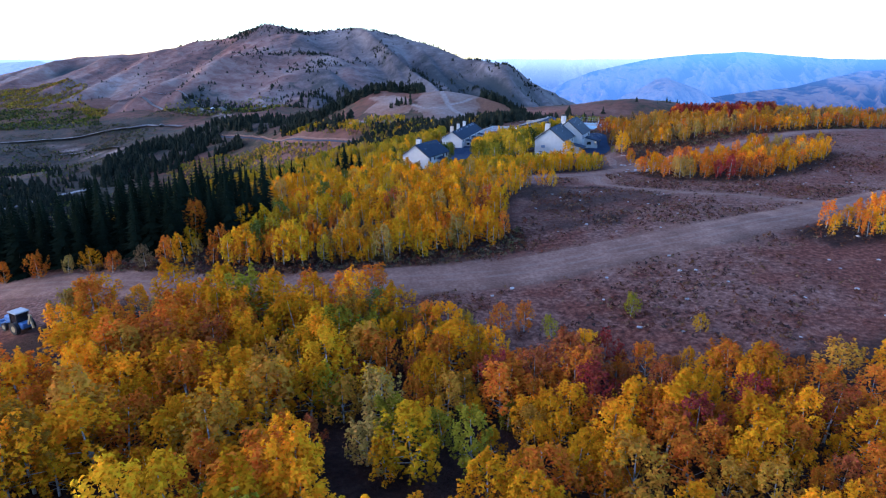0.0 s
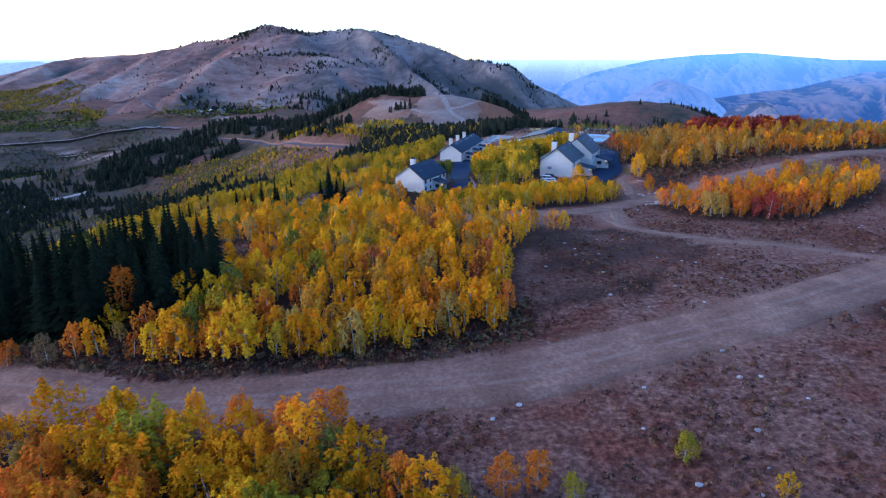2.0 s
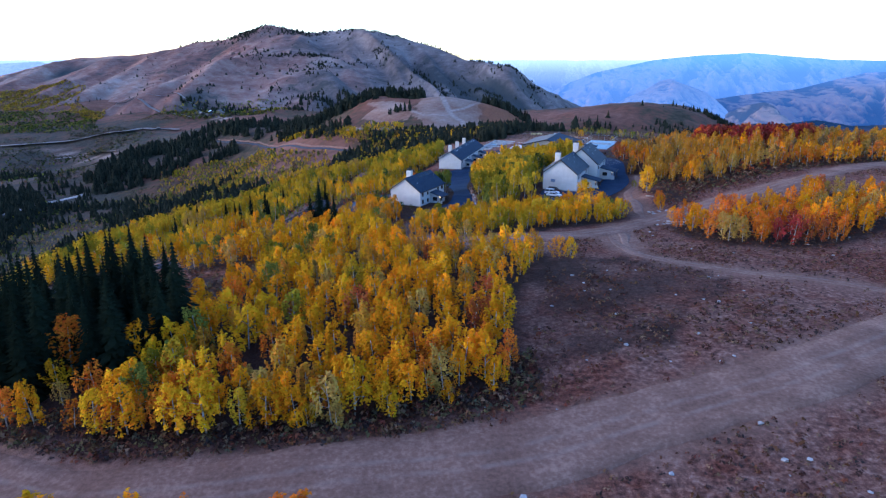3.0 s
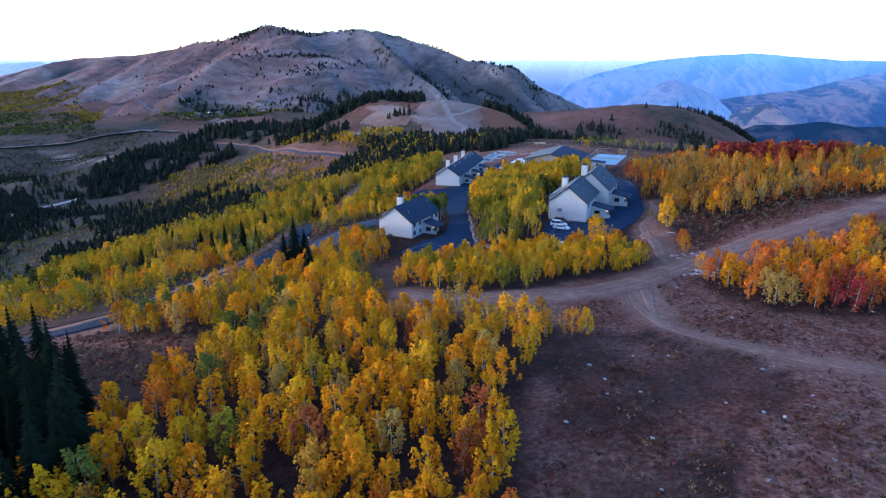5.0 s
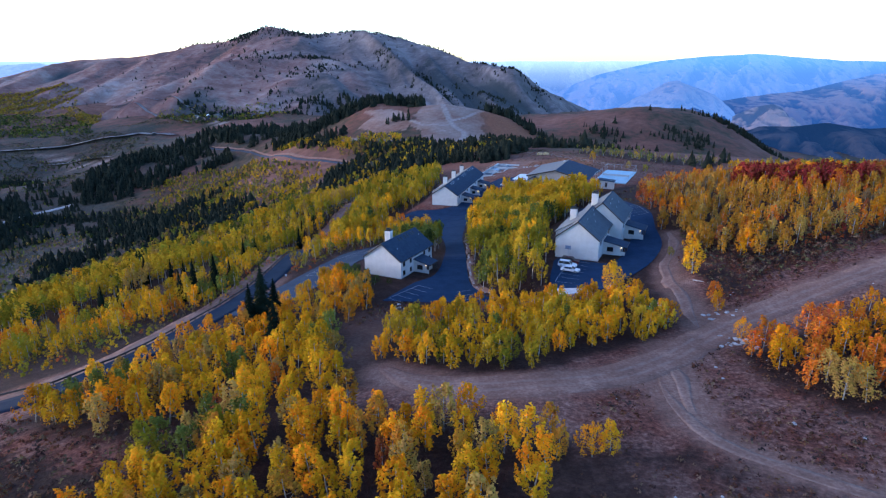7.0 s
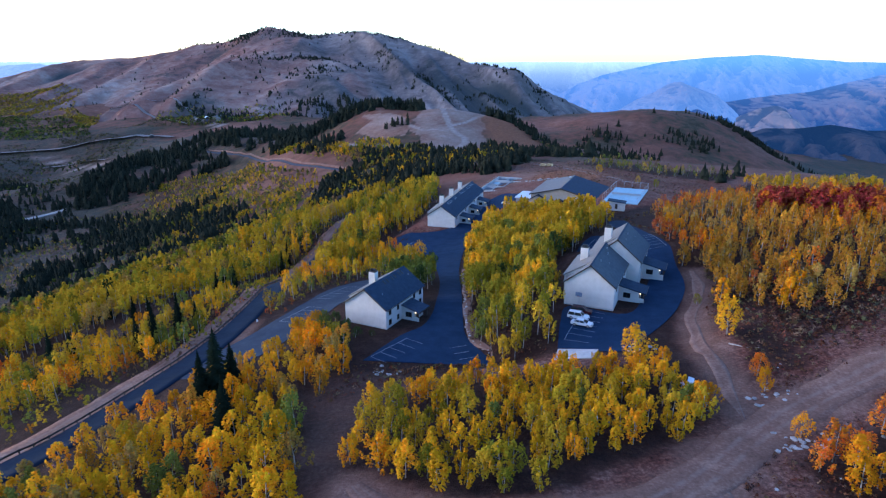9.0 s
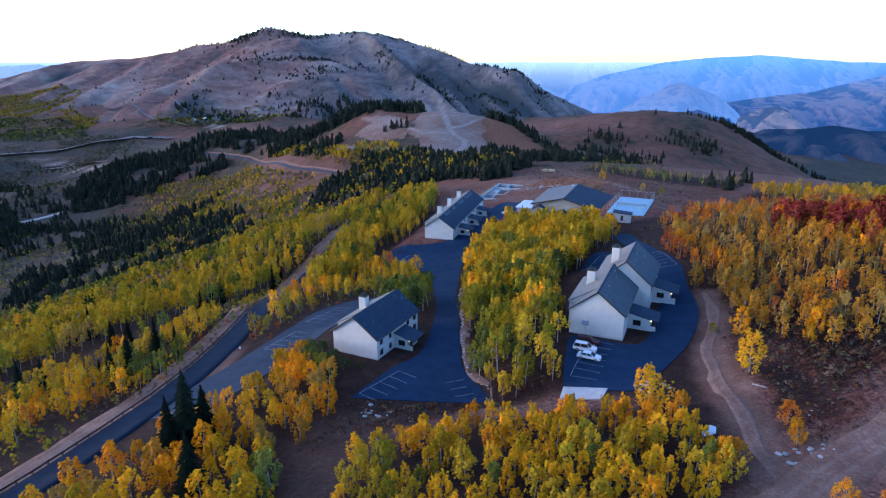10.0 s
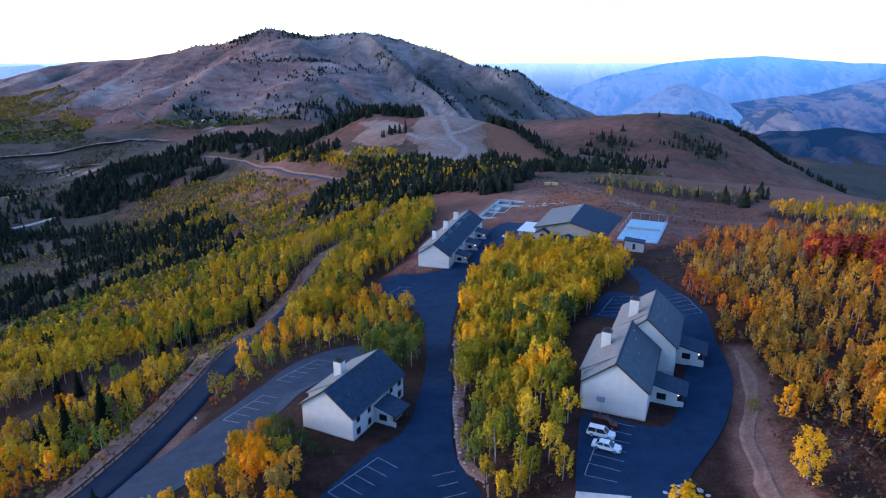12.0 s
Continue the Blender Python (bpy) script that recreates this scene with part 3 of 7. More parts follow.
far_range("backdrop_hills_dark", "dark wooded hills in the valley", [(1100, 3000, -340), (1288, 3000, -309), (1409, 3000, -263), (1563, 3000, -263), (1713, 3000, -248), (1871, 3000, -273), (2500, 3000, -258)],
          900, 200, painted_haze_material("wooded_hills_painted_haze", (0.006, 0.010, 0.010), (0.055, 0.042, 0.034), (0.0015, 0.006, 0.018), 260), 33, 230)
TAN_HAZE = painted_haze_material("dry_foothill_painted_haze", (0.05, 0.034, 0.026), (0.29, 0.165, 0.104), (0.006, 0.018, 0.044), 160)
far_range("backdrop_foothill", "dry tan foothill in the blue valley", [(1534, 3750, -367), (1576, 3750, -326), (1632, 3750, -273), (1736, 3750, -232), (1828, 3750, -217), (1889, 3750, -241), (1938, 3750, -313)], 300, 140, TAN_HAZE, 63, 130)
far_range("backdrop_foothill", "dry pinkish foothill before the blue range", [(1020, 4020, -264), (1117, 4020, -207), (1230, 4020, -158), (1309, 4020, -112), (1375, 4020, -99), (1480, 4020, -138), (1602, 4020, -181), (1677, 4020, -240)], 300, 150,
          painted_haze_material("far_foothill_painted_haze", (0.025, 0.024, 0.028), (0.135, 0.092, 0.068), (0.019, 0.049, 0.115), 160), 73, 150)
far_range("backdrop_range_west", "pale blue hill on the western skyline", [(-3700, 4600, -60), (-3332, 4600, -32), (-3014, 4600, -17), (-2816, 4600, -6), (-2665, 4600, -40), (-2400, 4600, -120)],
          500, 200, painted_haze_material("west_hill_painted_haze", (0.08, 0.09, 0.11), (0.14, 0.14, 0.15), (0.05, 0.085, 0.16), 300), 43, 40)


# ---- roads ----
GRAVEL = plain("pale_valley_gravel", (0.24, 0.21, 0.195), (0.42, 0.375, 0.35), 9.0, 0.95)
from mathutils import geometry

def strip(name, line, width, mat, lift, label, category, wander=0.0, thick=0.25, kind="structure", bank=None):
    """A road laid on the ground along a line, with a real edge."""
    pts = np.array(line)
    t = np.gradient(pts, axis=0)
    t /= np.linalg.norm(t, axis=1)[:, None]
    n = np.stack([-t[:, 1], t[:, 0]], -1)
    cols = np.array([-0.5, -0.47, -0.25, 0.0, 0.25, 0.47, 0.5])
    k = len(cols)
    w = width * (1 + wander * fbm(np.arange(len(pts)) * 3.0, np.zeros(len(pts)), 9.0, 3, 7))
    if wander:
        # ragged sides and thinning ends
        k0 = np.arange(len(pts)) * 3.0
        w = w * (0.35 + 0.65 * smooth(0, 5, np.minimum(np.arange(len(pts)), np.arange(len(pts))[::-1])))
        side = np.where(cols[None, :] < 0, fbm(k0, k0 * 0 + 5, 7.0, 3, 13)[:, None], fbm(k0, k0 * 0 + 9, 7.0, 3, 14)[:, None]) * np.abs(cols)[None, :] * 2.4 * np.sign(cols)[None, :]
    else:
        side = np.zeros((len(pts), k))
    P = pts[:, None, :] + n[:, None, :] * (cols[None, :] * w[:, None] + side)[..., None]
    Z = ground(P[..., 0], P[..., 1])
    Z = np.maximum(Z, Z.mean(1, keepdims=True)) * 0.5 + Z * 0.5 + lift
    Z[:, 0] = ground(P[:, 0, 0], P[:, 0, 1]) - thick
    Z[:, -1] = ground(P[:, -1, 0], P[:, -1, 1]) - thick
    V = np.concatenate([P, Z[..., None]], -1).reshape(-1, 3)
    i = np.arange(len(pts) * k).reshape(-1, k)
    q = np.stack([i[:-1, :-1], i[1:, :-1], i[1:, 1:], i[:-1, 1:]], -1).reshape(-1, 4)
    me = quad_mesh(name, V, q[:, ::-1], [mat], smooth=True)
    edge = np.tile(1 - 0.55 * smooth(0.20, 0.5, np.abs(cols)), (len(pts), 1)).ravel()
    float_layer(me, "edge", edge)
    float_layer(me, "across", np.tile(cols * width, (len(pts), 1)).ravel())
    float_layer(me, "distance", smooth(250, 520, np.hypot(V[:, 0] - 20, V[:, 1] - 130)))
    return tagged(new(name, me), label, category, kind=kind)


def track_material():
    """Bare dirt with two paler wheel lines that frays into the brush at its sides."""
    m, nt, b = material("dirt_track", 0.95, 0, 0.1)
    e = maths(nt, "ADD", attribute(nt, "edge"), maths(nt, "MULTIPLY_ADD", noise_node(nt, 1.6, 5, 0.7), 1.3, -0.62))
    c = mix(nt, ramp(nt, e, [(0.16, (0, 0, 0)), (0.42, (1, 1, 1))]), earth_colour(nt), dirt_colour(nt))
    wheel = maths(nt, "ABSOLUTE", maths(nt, "SUBTRACT", maths(nt, "ABSOLUTE", attribute(nt, "across")), 1.0))
    lines = maths(nt, "MULTIPLY", ramp(nt, wheel, [(0.1, (1, 1, 1)), (0.55, (0, 0, 0))]), ramp(nt, noise_node(nt, 2.2, 4), [(0.35, (0, 0, 0)), (0.6, (1, 1, 1))]))
    c = mix(nt, maths(nt, "MULTIPLY", lines, 0.28), c, (0.33, 0.25, 0.21))
    nt.links.new(c, b.inputs["Base Color"])
    bump(nt, b, noise_node(nt, 0.5, 5, 0.7), 0.8, 0.12)
    return m


TRACK = track_material()
for (line, w), label in zip(dirt_lines, ["broad bare dirt road across the brushy hilltop", "narrow dirt track with pale wheel lines", "curving dirt road below the aspen grove",
                                         "dirt track climbing past the parking lot", "worn dirt link between two tracks"]):
    strip("dirt_road", line, w if w > 6 else w * 0.6, TRACK, 0.10 if w > 6 else 0.05, label, "dirt road", 0.25, 0.12)

LOWER_ROAD = rounded([(-130, 196), (-100, 188), (-78, 182), (-64, 186), (-56, 200), (-52, 218), (-48, 238), (-46, 258), (-45.5, 280), (-47, 305), (-48, 335), (-46, 370), (-42, 410), (-36, 460), (-28, 520), (-26, 560), (-32, 620), (-46, 700)])
strip("road_lower", LOWER_ROAD, 7.4, ASPHALT_ROAD, 0.22, "dark blue-black asphalt road along the slope", "road", 0.0, 0.5)
strip("trim_road_shoulder", [(x - 7.0, y + (2.5 if x < -60 else 0)) for x, y in LOWER_ROAD[8:-24]], 6.4, TRACK, 0.13, "bare dirt shoulder beside the asphalt road", "road shoulder", 0.15)
VALLEY_ROAD = rounded([(-490, 1400), (-421, 1321), (-376, 1281), (-318, 1190), (-250, 1050), (-199, 950), (-148, 883), (-108, 828)], 12.0)
strip("road_middle_slope", VALLEY_ROAD, 4.0, ASPHALT_OLD, 0.5, "grey road on a cut across the wooded slope", "road", 0.0, 1.0)
strip("trim_road_cut", [(x + 4.6, y + 2.6) for x, y in VALLEY_ROAD], 2.8, TRACK, 0.9, "pale earth cut above a road", "road shoulder", 0.15, 1.0)
strip("road_valley", rounded([(-760, 1000), (-690, 1100), (-655, 1170)], 12.0), 12.0, GRAVEL, 1.2, "pale road down in the shaded valley", "road", 0.0, 1.2)


def lot(name, outline, mat, lift, label, kind="structure"):
    """A paved area with an outline in plan, laid on the ground, with a real edge."""
    xs, ys = [p[0] for p in outline], [p[1] for p in outline]
    g = np.stack(np.meshgrid(np.arange(min(xs), max(xs), 2.5), np.arange(min(ys), max(ys), 2.5)), -1).reshape(-1, 2)
    g = g[inside(g[:, 0], g[:, 1], outline)]
    g = g[along_line(g[:, 0], g[:, 1], outline + outline[:1]) > 0.8]
    n = len(outline)
    pts = [Vector(p) for p in outline] + [Vector(p) for p in g]
    vs, _, fs, *_ = geometry.delaunay_2d_cdt(pts, [(i, (i + 1) % n) for i in range(n)], [list(range(n))], 1, 0.001)
    bm = bmesh.new()
    bv = [bm.verts.new((v.x, v.y, ground_at(v.x, v.y) + lift)) for v in vs]
    for f in fs:
        bm.faces.new([bv[i] for i in f])
    made = bmesh.ops.extrude_edge_only(bm, edges=[e for e in bm.edges if e.is_boundary])["geom"]
    for v in made:
        if isinstance(v, bmesh.types.BMVert):
            v.co.z -= 0.4
    bmesh.ops.recalc_face_normals(bm, faces=bm.faces[:])
    me = bpy.data.meshes.new(name)
    bm.to_mesh(me)
    bm.free()
    me.materials.append(mat)
    return tagged(new(name, me), label, "pavement", kind=kind)


LOT_A = rounded([(-9, 229.5), (16.3, 227.5), (16.5, 232), (12.8, 242), (12.3, 258), (12.3, 278), (12.0, 304), (15.1, 345), (21, 372), (30, 392), (41, 405), (46, 418), (38, 432), (29, 424),
                 (22, 404), (16, 385), (8, 368), (-2, 366), (-14, 369), (-18, 362), (-9, 350), (0, 335), (3.5, 318), (6.0, 290), (5.8, 268), (4.8, 255), (2.5, 247), (-2, 242), (-9, 229.5)], 2.5)[:-1]
LOT_B = rounded([(31, 226.5), (43, 222), (50, 230), (60, 243), (68, 259), (71.5, 275), (73.5, 290), (72, 305), (72, 322), (73, 336), (68, 338), (66, 318), (62, 306), (56.5, 314), (48, 296), (52, 290),
                 (58, 286), (64, 276), (57, 256), (49, 242), (37, 246.5), (33.5, 238), (31, 226.5)], 2.5)[:-1]
LOT_C = rounded([(-46.5, 226), (-40, 225), (-34, 233), (-29, 242), (-23, 256), (-17, 272), (-9, 292), (-15, 298), (-26, 288), (-31, 272), (-36, 258), (-40.5, 248), (-45, 238), (-46.5, 226)], 2.5)[:-1]
lot("pavement_lot_west", LOT_A, ASPHALT, 0.14, "dark asphalt parking lot and drive with white stall lines")
lot("pavement_lot_east", LOT_B, ASPHALT, 0.14, "dark asphalt parking lot wrapping round a house")
lot("pavement_lane", LOT_C, ASPHALT_OLD, 0.14, "grey worn asphalt lane with stall lines")
PAVED = [LOT_A, LOT_B, LOT_C]


def paint_line(p, q, width=0.11):
    """A painted line on the pavement between two points in plan."""
    p, q = Vector((*p, 0)), Vector((*q, 0))
    side = (q - p).normalized().cross(Vector((0, 0, 1))) * width / 2
    n = max(1, round((q - p).length / 2.0))
    vs, fs = [], []
    for i in range(n + 1):
        c = p.lerp(q, i / n)
        z = ground_at(c.x, c.y) + 0.165
        vs += [(*(c + side).xy, z), (*(c - side).xy, z)]
    for i in range(n):
        fs.append((2 * i, 2 * i + 1, 2 * i + 3, 2 * i + 2))
    ob = new("stall_line", mesh_of("stall_line", vs, fs, [PAINT_LINE]))
    return tagged(ob, "worn white painted parking stall line", "line", "parking stall lines", "structure")


def stalls(origin, turn, count, gap, length, spine=True):
    """A row of parking stall lines that start at origin and run along the turned x axis."""
    m = pose(*origin, 0, 0, 0, turn)
    at = lambda u, v: tuple((m @ Vector((u, v, 0))).xy)
    for i in range(count):
        paint_line(at(i * gap, 0), at(i * gap, length))
    if spine:
        paint_line(at(0, 0), at(gap * (count - 1), 0), 0.14)


stalls((-7.6, 231.0), 53, 5, 2.9, -4.8)
stalls((15.4, 231.5), 110, 3, 2.9, 4.6)
stalls((32.8, 229.0), 66, 8, 2.7, -5.0)
stalls((49.5, 296.0), 60, 6, 2.7, -5.0)
stalls((72.6, 288.0), 92, 6, 2.7, 5.0)
stalls((-34, 257), 62, 5, 2.8, -4.6)
stalls((-28, 275), 62, 6, 2.8, -4.6)
stalls((-11, 352), 60, 5, 2.9, -5.0)


# ---- houses ----
def window(parent, x, y, z, w, h, facing, lit=False):
    """A framed pane set on a wall; facing is the wall's outward side: '-y', '+x', '-x' or '+y'."""
    s = 1 if facing[0] == "+" else -1
    def b(u0, u1, d0, d1, z0, z1, bm=None):
        d0, d1 = sorted((s * d0, s * d1))
        return box(u0 + x, u1 + x, d0 + y, d1 + y, z0, z1, 0, bm) if facing[1] == "y" else box(d0 + x, d1 + x, u0 + y, u1 + y, z0, z1, 0, bm)
    f = b(-w / 2 - 0.09, -w / 2, 0.0, 0.07, z - 0.09, z + h + 0.09)
    f = b(w / 2, w / 2 + 0.09, 0.0, 0.07, z - 0.09, z + h + 0.09, f)
    f = b(-w / 2, w / 2, 0.0, 0.07, z + h, z + h + 0.09, f)
    f = b(-w / 2, w / 2, 0.0, 0.07, z - 0.09, z, f)
    f = b(-0.03, 0.03, 0.0, 0.05, z, z + h, f)
    win = part("window", f, TRIM, parent, "dark framed window")
    part("pane", b(-w / 2, w / 2, 0.006, 0.03, z, z + h), GLASS, win)
    return win


def chimney(parent, x, y, z0, z1):
    c = part("chimney", box(x - 0.9, x + 0.9, y - 0.75, y + 0.75, z0, z1, 0.03), STUCCO, parent, "cream stucco chimney with black flues")
    part("cap", box(x - 1.0, x + 1.0, y - 0.85, y + 0.85, z1, z1 + 0.12, 0.02), TRIM, c)
    for dx in (-0.42, 0.0, 0.42):
        for dy in (-0.22, 0.22):
            f = tube((x + dx, y + dy, z1 + 0.12), (x + dx, y + dy, z1 + 0.55), 0.12, 0.12, 8)
            part("flue", tube((x + dx, y + dy, z1 + 0.55), (x + dx, y + dy, z1 + 0.68), 0.19, 0.17, 8, f), BLACK, c)


def roof_plates(parent, corners, thick=0.22, mat=None, courses=0, name="roof"):
    """A sloping roof plate, and shingle courses laid over it as thin steps."""
    r = part(name, slab(corners, thick), mat or SHINGLE, parent)
    a, b, c, d = (Vector(q) for q in corners)      # a-b the eave, d-c the ridge
    n = (b - a).cross(d - a).normalized()
    n = -n if n.z < 0 else n
    for i in range(courses):
        t0, t1 = i / courses, (i + 0.96) / courses
        lo = [a.lerp(d, t0) + n * 0.035, b.lerp(c, t0) + n * 0.035, b.lerp(c, t1) + n * 0.012, a.lerp(d, t1) + n * 0.012]
        part("shingle_course", slab([tuple(v) for v in lo], 0.03), mat or SHINGLE, r)
    return r


def wing(parent, x0, x1, y0, y1, z, lamp=True, door_side="+x"):
    """A low entry wing on the house's right side with a recessed porch corner."""
    part("entry_wall", prism([(x0, z - 0.6), (x1 - 1.5, z - 0.6), (x1 - 1.5, z + 2.45), (x0, z + 3.45)], y0 + 0.35, y1 - 0.35), STUCCO, parent)
    post = part("porch_wall", box(x1 - 1.5, x1 - 0.3, y0 + 0.35, y0 + 0.6, z - 0.6, z + 1.0), STUCCO, parent)
    part("post", box(x1 - 0.55, x1 - 0.3, y0 + 0.35, y0 + 0.6, z + 1.0, z + 2.2), TRIM, post)
    part("post", box(x1 - 0.55, x1 - 0.3, y1 - 0.6, y1 - 0.35, z - 0.6, z + 2.2), TRIM, post)
    roof_plates(parent, [(x1 + 0.1, y0, z + 2.45), (x1 + 0.1, y1, z + 2.45), (x0 - 0.02, y1, z + 3.75), (x0 - 0.02, y0, z + 3.75)], 0.18, courses=6, name="entry_roof")
    part("fascia", box(x1 + 0.1, x1 + 0.16, y0, y1, z + 2.2, z + 2.45), TRIM, parent)
    window(parent, x0 + 1.9, y0 + 0.35, z + 0.9, 1.5, 1.1, "-y")
    part("door", box(x1 - 1.5, x1 - 1.44, y0 + 1.4, y0 + 2.4, z - 0.05, z + 2.05), TRIM, parent, "dark brown entry door")
    if lamp:
        part("porch_lamp", tube((x1 - 1.36, y0 + 0.95, z + 1.9), (x1 - 1.36, y0 + 0.95, z + 2.15), 0.10, 0.08), LAMP, parent, "small glowing porch lamp")


def glow_material(name, colour, strength):
    m, nt, b = material(name, 0.5)
    b.inputs["Base Color"].default_value = (*colour, 1)
    b.inputs["Emission Color"].default_value = (*colour, 1)
    b.inputs["Emission Strength"].default_value = strength
    return m


LAMP = glow_material("warm_porch_lamp", (1.0, 0.72, 0.35), 1.2)
# pale shingle; on left roof slopes it stands in for the western light
SHINGLE_PALE = plain("pale_and_lit_slope_shingle", (0.13, 0.125, 0.118), (0.20, 0.19, 0.18), 0.9, 0.8, 0, 0.3, 0.02)


SHINGLE_GREY = plain("blue_grey_shingle", (0.060, 0.070, 0.082), (0.10, 0.112, 0.125), 0.9, 0.85, 0, 0.12, 0.02)


def gable_house(m, label, w, length, eave, ridge, chimneys, skylights, wings, upper, base=-1.2, step=3.2, vents=(), slate=None, frames=None):
    """A two-storey gabled house, its front gable across y = 0; the left roof steps out behind the front bay."""
    h = thing("house", m, label, "house", "houses round the parking lots")
    a, k = w / 2, (ridge - eave) / (w / 2)
    part("wall", prism([(-a, base), (a, base), (a, eave), (0, ridge), (-a, eave)], 0, length), STUCCO, h)
    # the wider back bay on the left
    out, low = 0.9, eave + 0.35
    kl = (ridge - low) / (a + out)
    part("side_wall", prism([(-a - out, base), (-a - 0.01, base), (-a - 0.01, low + out * kl - 0.2), (-a - out, low - 0.25)], step, length), STUCCO, h)
    part("stepped_wall", prism([(-a - out, low - 0.25), (-a, eave - 0.1), (-0.2, ridge - 0.35), (-0.2, ridge - 0.05), (-a - out, low - 0.05)], step, step + 0.3), STUCCO, h)
    o = 0.4
    # right slope dark, left slopes pale: side light put into the shingle colours
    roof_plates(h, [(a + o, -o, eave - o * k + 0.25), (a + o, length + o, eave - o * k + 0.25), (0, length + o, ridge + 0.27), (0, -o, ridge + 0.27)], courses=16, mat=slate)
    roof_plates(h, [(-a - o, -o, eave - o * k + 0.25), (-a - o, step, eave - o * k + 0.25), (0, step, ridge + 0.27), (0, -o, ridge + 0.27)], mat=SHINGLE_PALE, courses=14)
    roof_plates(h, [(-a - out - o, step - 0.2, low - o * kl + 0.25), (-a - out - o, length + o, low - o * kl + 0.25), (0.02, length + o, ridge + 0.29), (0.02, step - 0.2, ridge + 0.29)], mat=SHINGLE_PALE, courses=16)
    part("ridge_cap", prism([(-0.25, ridge + 0.16), (0.25, ridge + 0.16), (0.06, ridge + 0.37), (-0.06, ridge + 0.37)], -o, length + o), SHINGLE, h)
    # barge boards and gutter
    for s in (1, -1):
        part("barge_board", slab([(0, -o - 0.06, ridge + 0.25), (0, -o, ridge + 0.25), (s * (a + o), -o, eave - o * k + 0.23), (s * (a + o), -o - 0.06, eave - o * k + 0.23)], 0.28), TRIM, h)
    part("gutter", box(a + o, a + o + 0.14, -o, length + o, eave - o * k - 0.02, eave - o * k + 0.14, 0.03), TRIM, h)
    part("plinth", box(-a - 0.02, a + 0.04, -0.04, length, base, 0.25), CONCRETE, h)
    for x, y, top in chimneys:
        chimney(h, x, y, ridge - abs(x) * k - 0.5, top)
    for y in skylights:
        x0, x1 = 0.45, 1.5
        sl = part("skylight", slab([(x0, y - 0.3, ridge - x0 * k + 0.37), (x0, y + 0.3, ridge - x0 * k + 0.37), (x1, y + 0.3, ridge - x1 * k + 0.37), (x1, y - 0.3, ridge - x1 * k + 0.37)], 0.14), frames or METAL, h, "narrow roof skylight with a raised frame")
        part("pane", slab([(x0 + 0.1, y - 0.2, ridge - (x0 + .1) * k + 0.385), (x0 + 0.1, y + 0.2, ridge - (x0 + .1) * k + 0.385), (x1 - 0.1, y + 0.2, ridge - (x1 - .1) * k + 0.385), (x1 - 0.1, y - 0.2, ridge - (x1 - .1) * k + 0.385)], 0.01), GLASS, sl)
    for x, y in vents:
        part("vent_pipe", tube((x, y, ridge - x * k + 0.2), (x, y, ridge - x * k + 0.75), 0.07, 0.07), METAL, h)
    for args in wings:
        wing(h, a, *args)
    for y, z, ww, hh in upper:
        window(h, a, y, z, ww, hh, "+x")
    return h


gable_house(pose(-10.75, 247.7, -13.6, 0, 0, -25.4), "two-storey cream stucco house with dark shingle gable roof", 11.4, 18.2, 4.9, 9.0,
            [(-3.0, 8.6, 10.4)], [7.2, 8.6, 10.8, 12.2, 14.4, 15.6], [(10.6, 6.9, 12.2, 0.0)],
            [(1.7, 3.2, 0.9, 1.1), (1.7, 0.7, 1.0, 1.2), (5.4, 3.2, 0.8, 1.0), (13.4, 3.2, 0.9, 1.0), (16.6, 3.2, 1.0, 1.1), (16.6, 0.7, 1.0, 1.2), (5.4, 0.7, 0.8, 1.1)], vents=[(3.0, 3.0), (2.2, 16.8)], frames=BLACK)
gable_house(pose(41.1, 246.0, -7.9, 0, 0, -22.8), "two-storey cream stucco house beside parked cars", 11.3, 19.3, 5.6, 10.0,
            [(-3.6, 11.2, 10.9)], [], [(11.8, 7.0, 13.0, 0.0)], [(3.0, 3.6, 0.9, 1.1), (15.5, 3.6, 0.9, 1.1)], vents=[(1.2, 6.0), (2.8, 9.0), (1.6, 13.5), (0.9, 16.0)], slate=SHINGLE_GREY)
gable_house(pose(41.1, 246.0, -7.9, 0, 0, -22.8) @ pose(2.9, 19.35, 0.5), "two-storey cream stucco house joined to its neighbour", 11.8, 17.2, 5.8, 10.8,
            [(-3.4, 6.4, 12.2)], [], [(11.6, 5.8, 12.4, 0.0)], [(2.5, 3.6, 0.9, 1.1), (14.5, 3.6, 0.9, 1.1)], vents=[(1.5, 4.0), (3.0, 6.0), (1.2, 9.0), (2.8, 12.0)], slate=SHINGLE_GREY)
gable_house(pose(5.2, 371.0, -22.5, 0, 0, -15.0), "long cream stucco row house with many skylights", 12.0, 57.0, 5.0, 9.0,
            [(-3.2, 12.5, 11.0), (-3.2, 28.5, 11.0), (-3.2, 45.0, 11.0)], [8, 10.5, 13, 19, 21.5, 30, 33, 36, 43, 46, 49.5, 52.5],
            [(11.4, 8.0, 14.5, 0.0), (11.4, 25.0, 31.5, 0.0), (11.4, 42.0, 48.5, 0.0)], [(3.5, 3.2, 0.9, 1.1), (19.5, 3.2, 0.9, 1.1), (37.0, 3.2, 0.9, 1.1)])


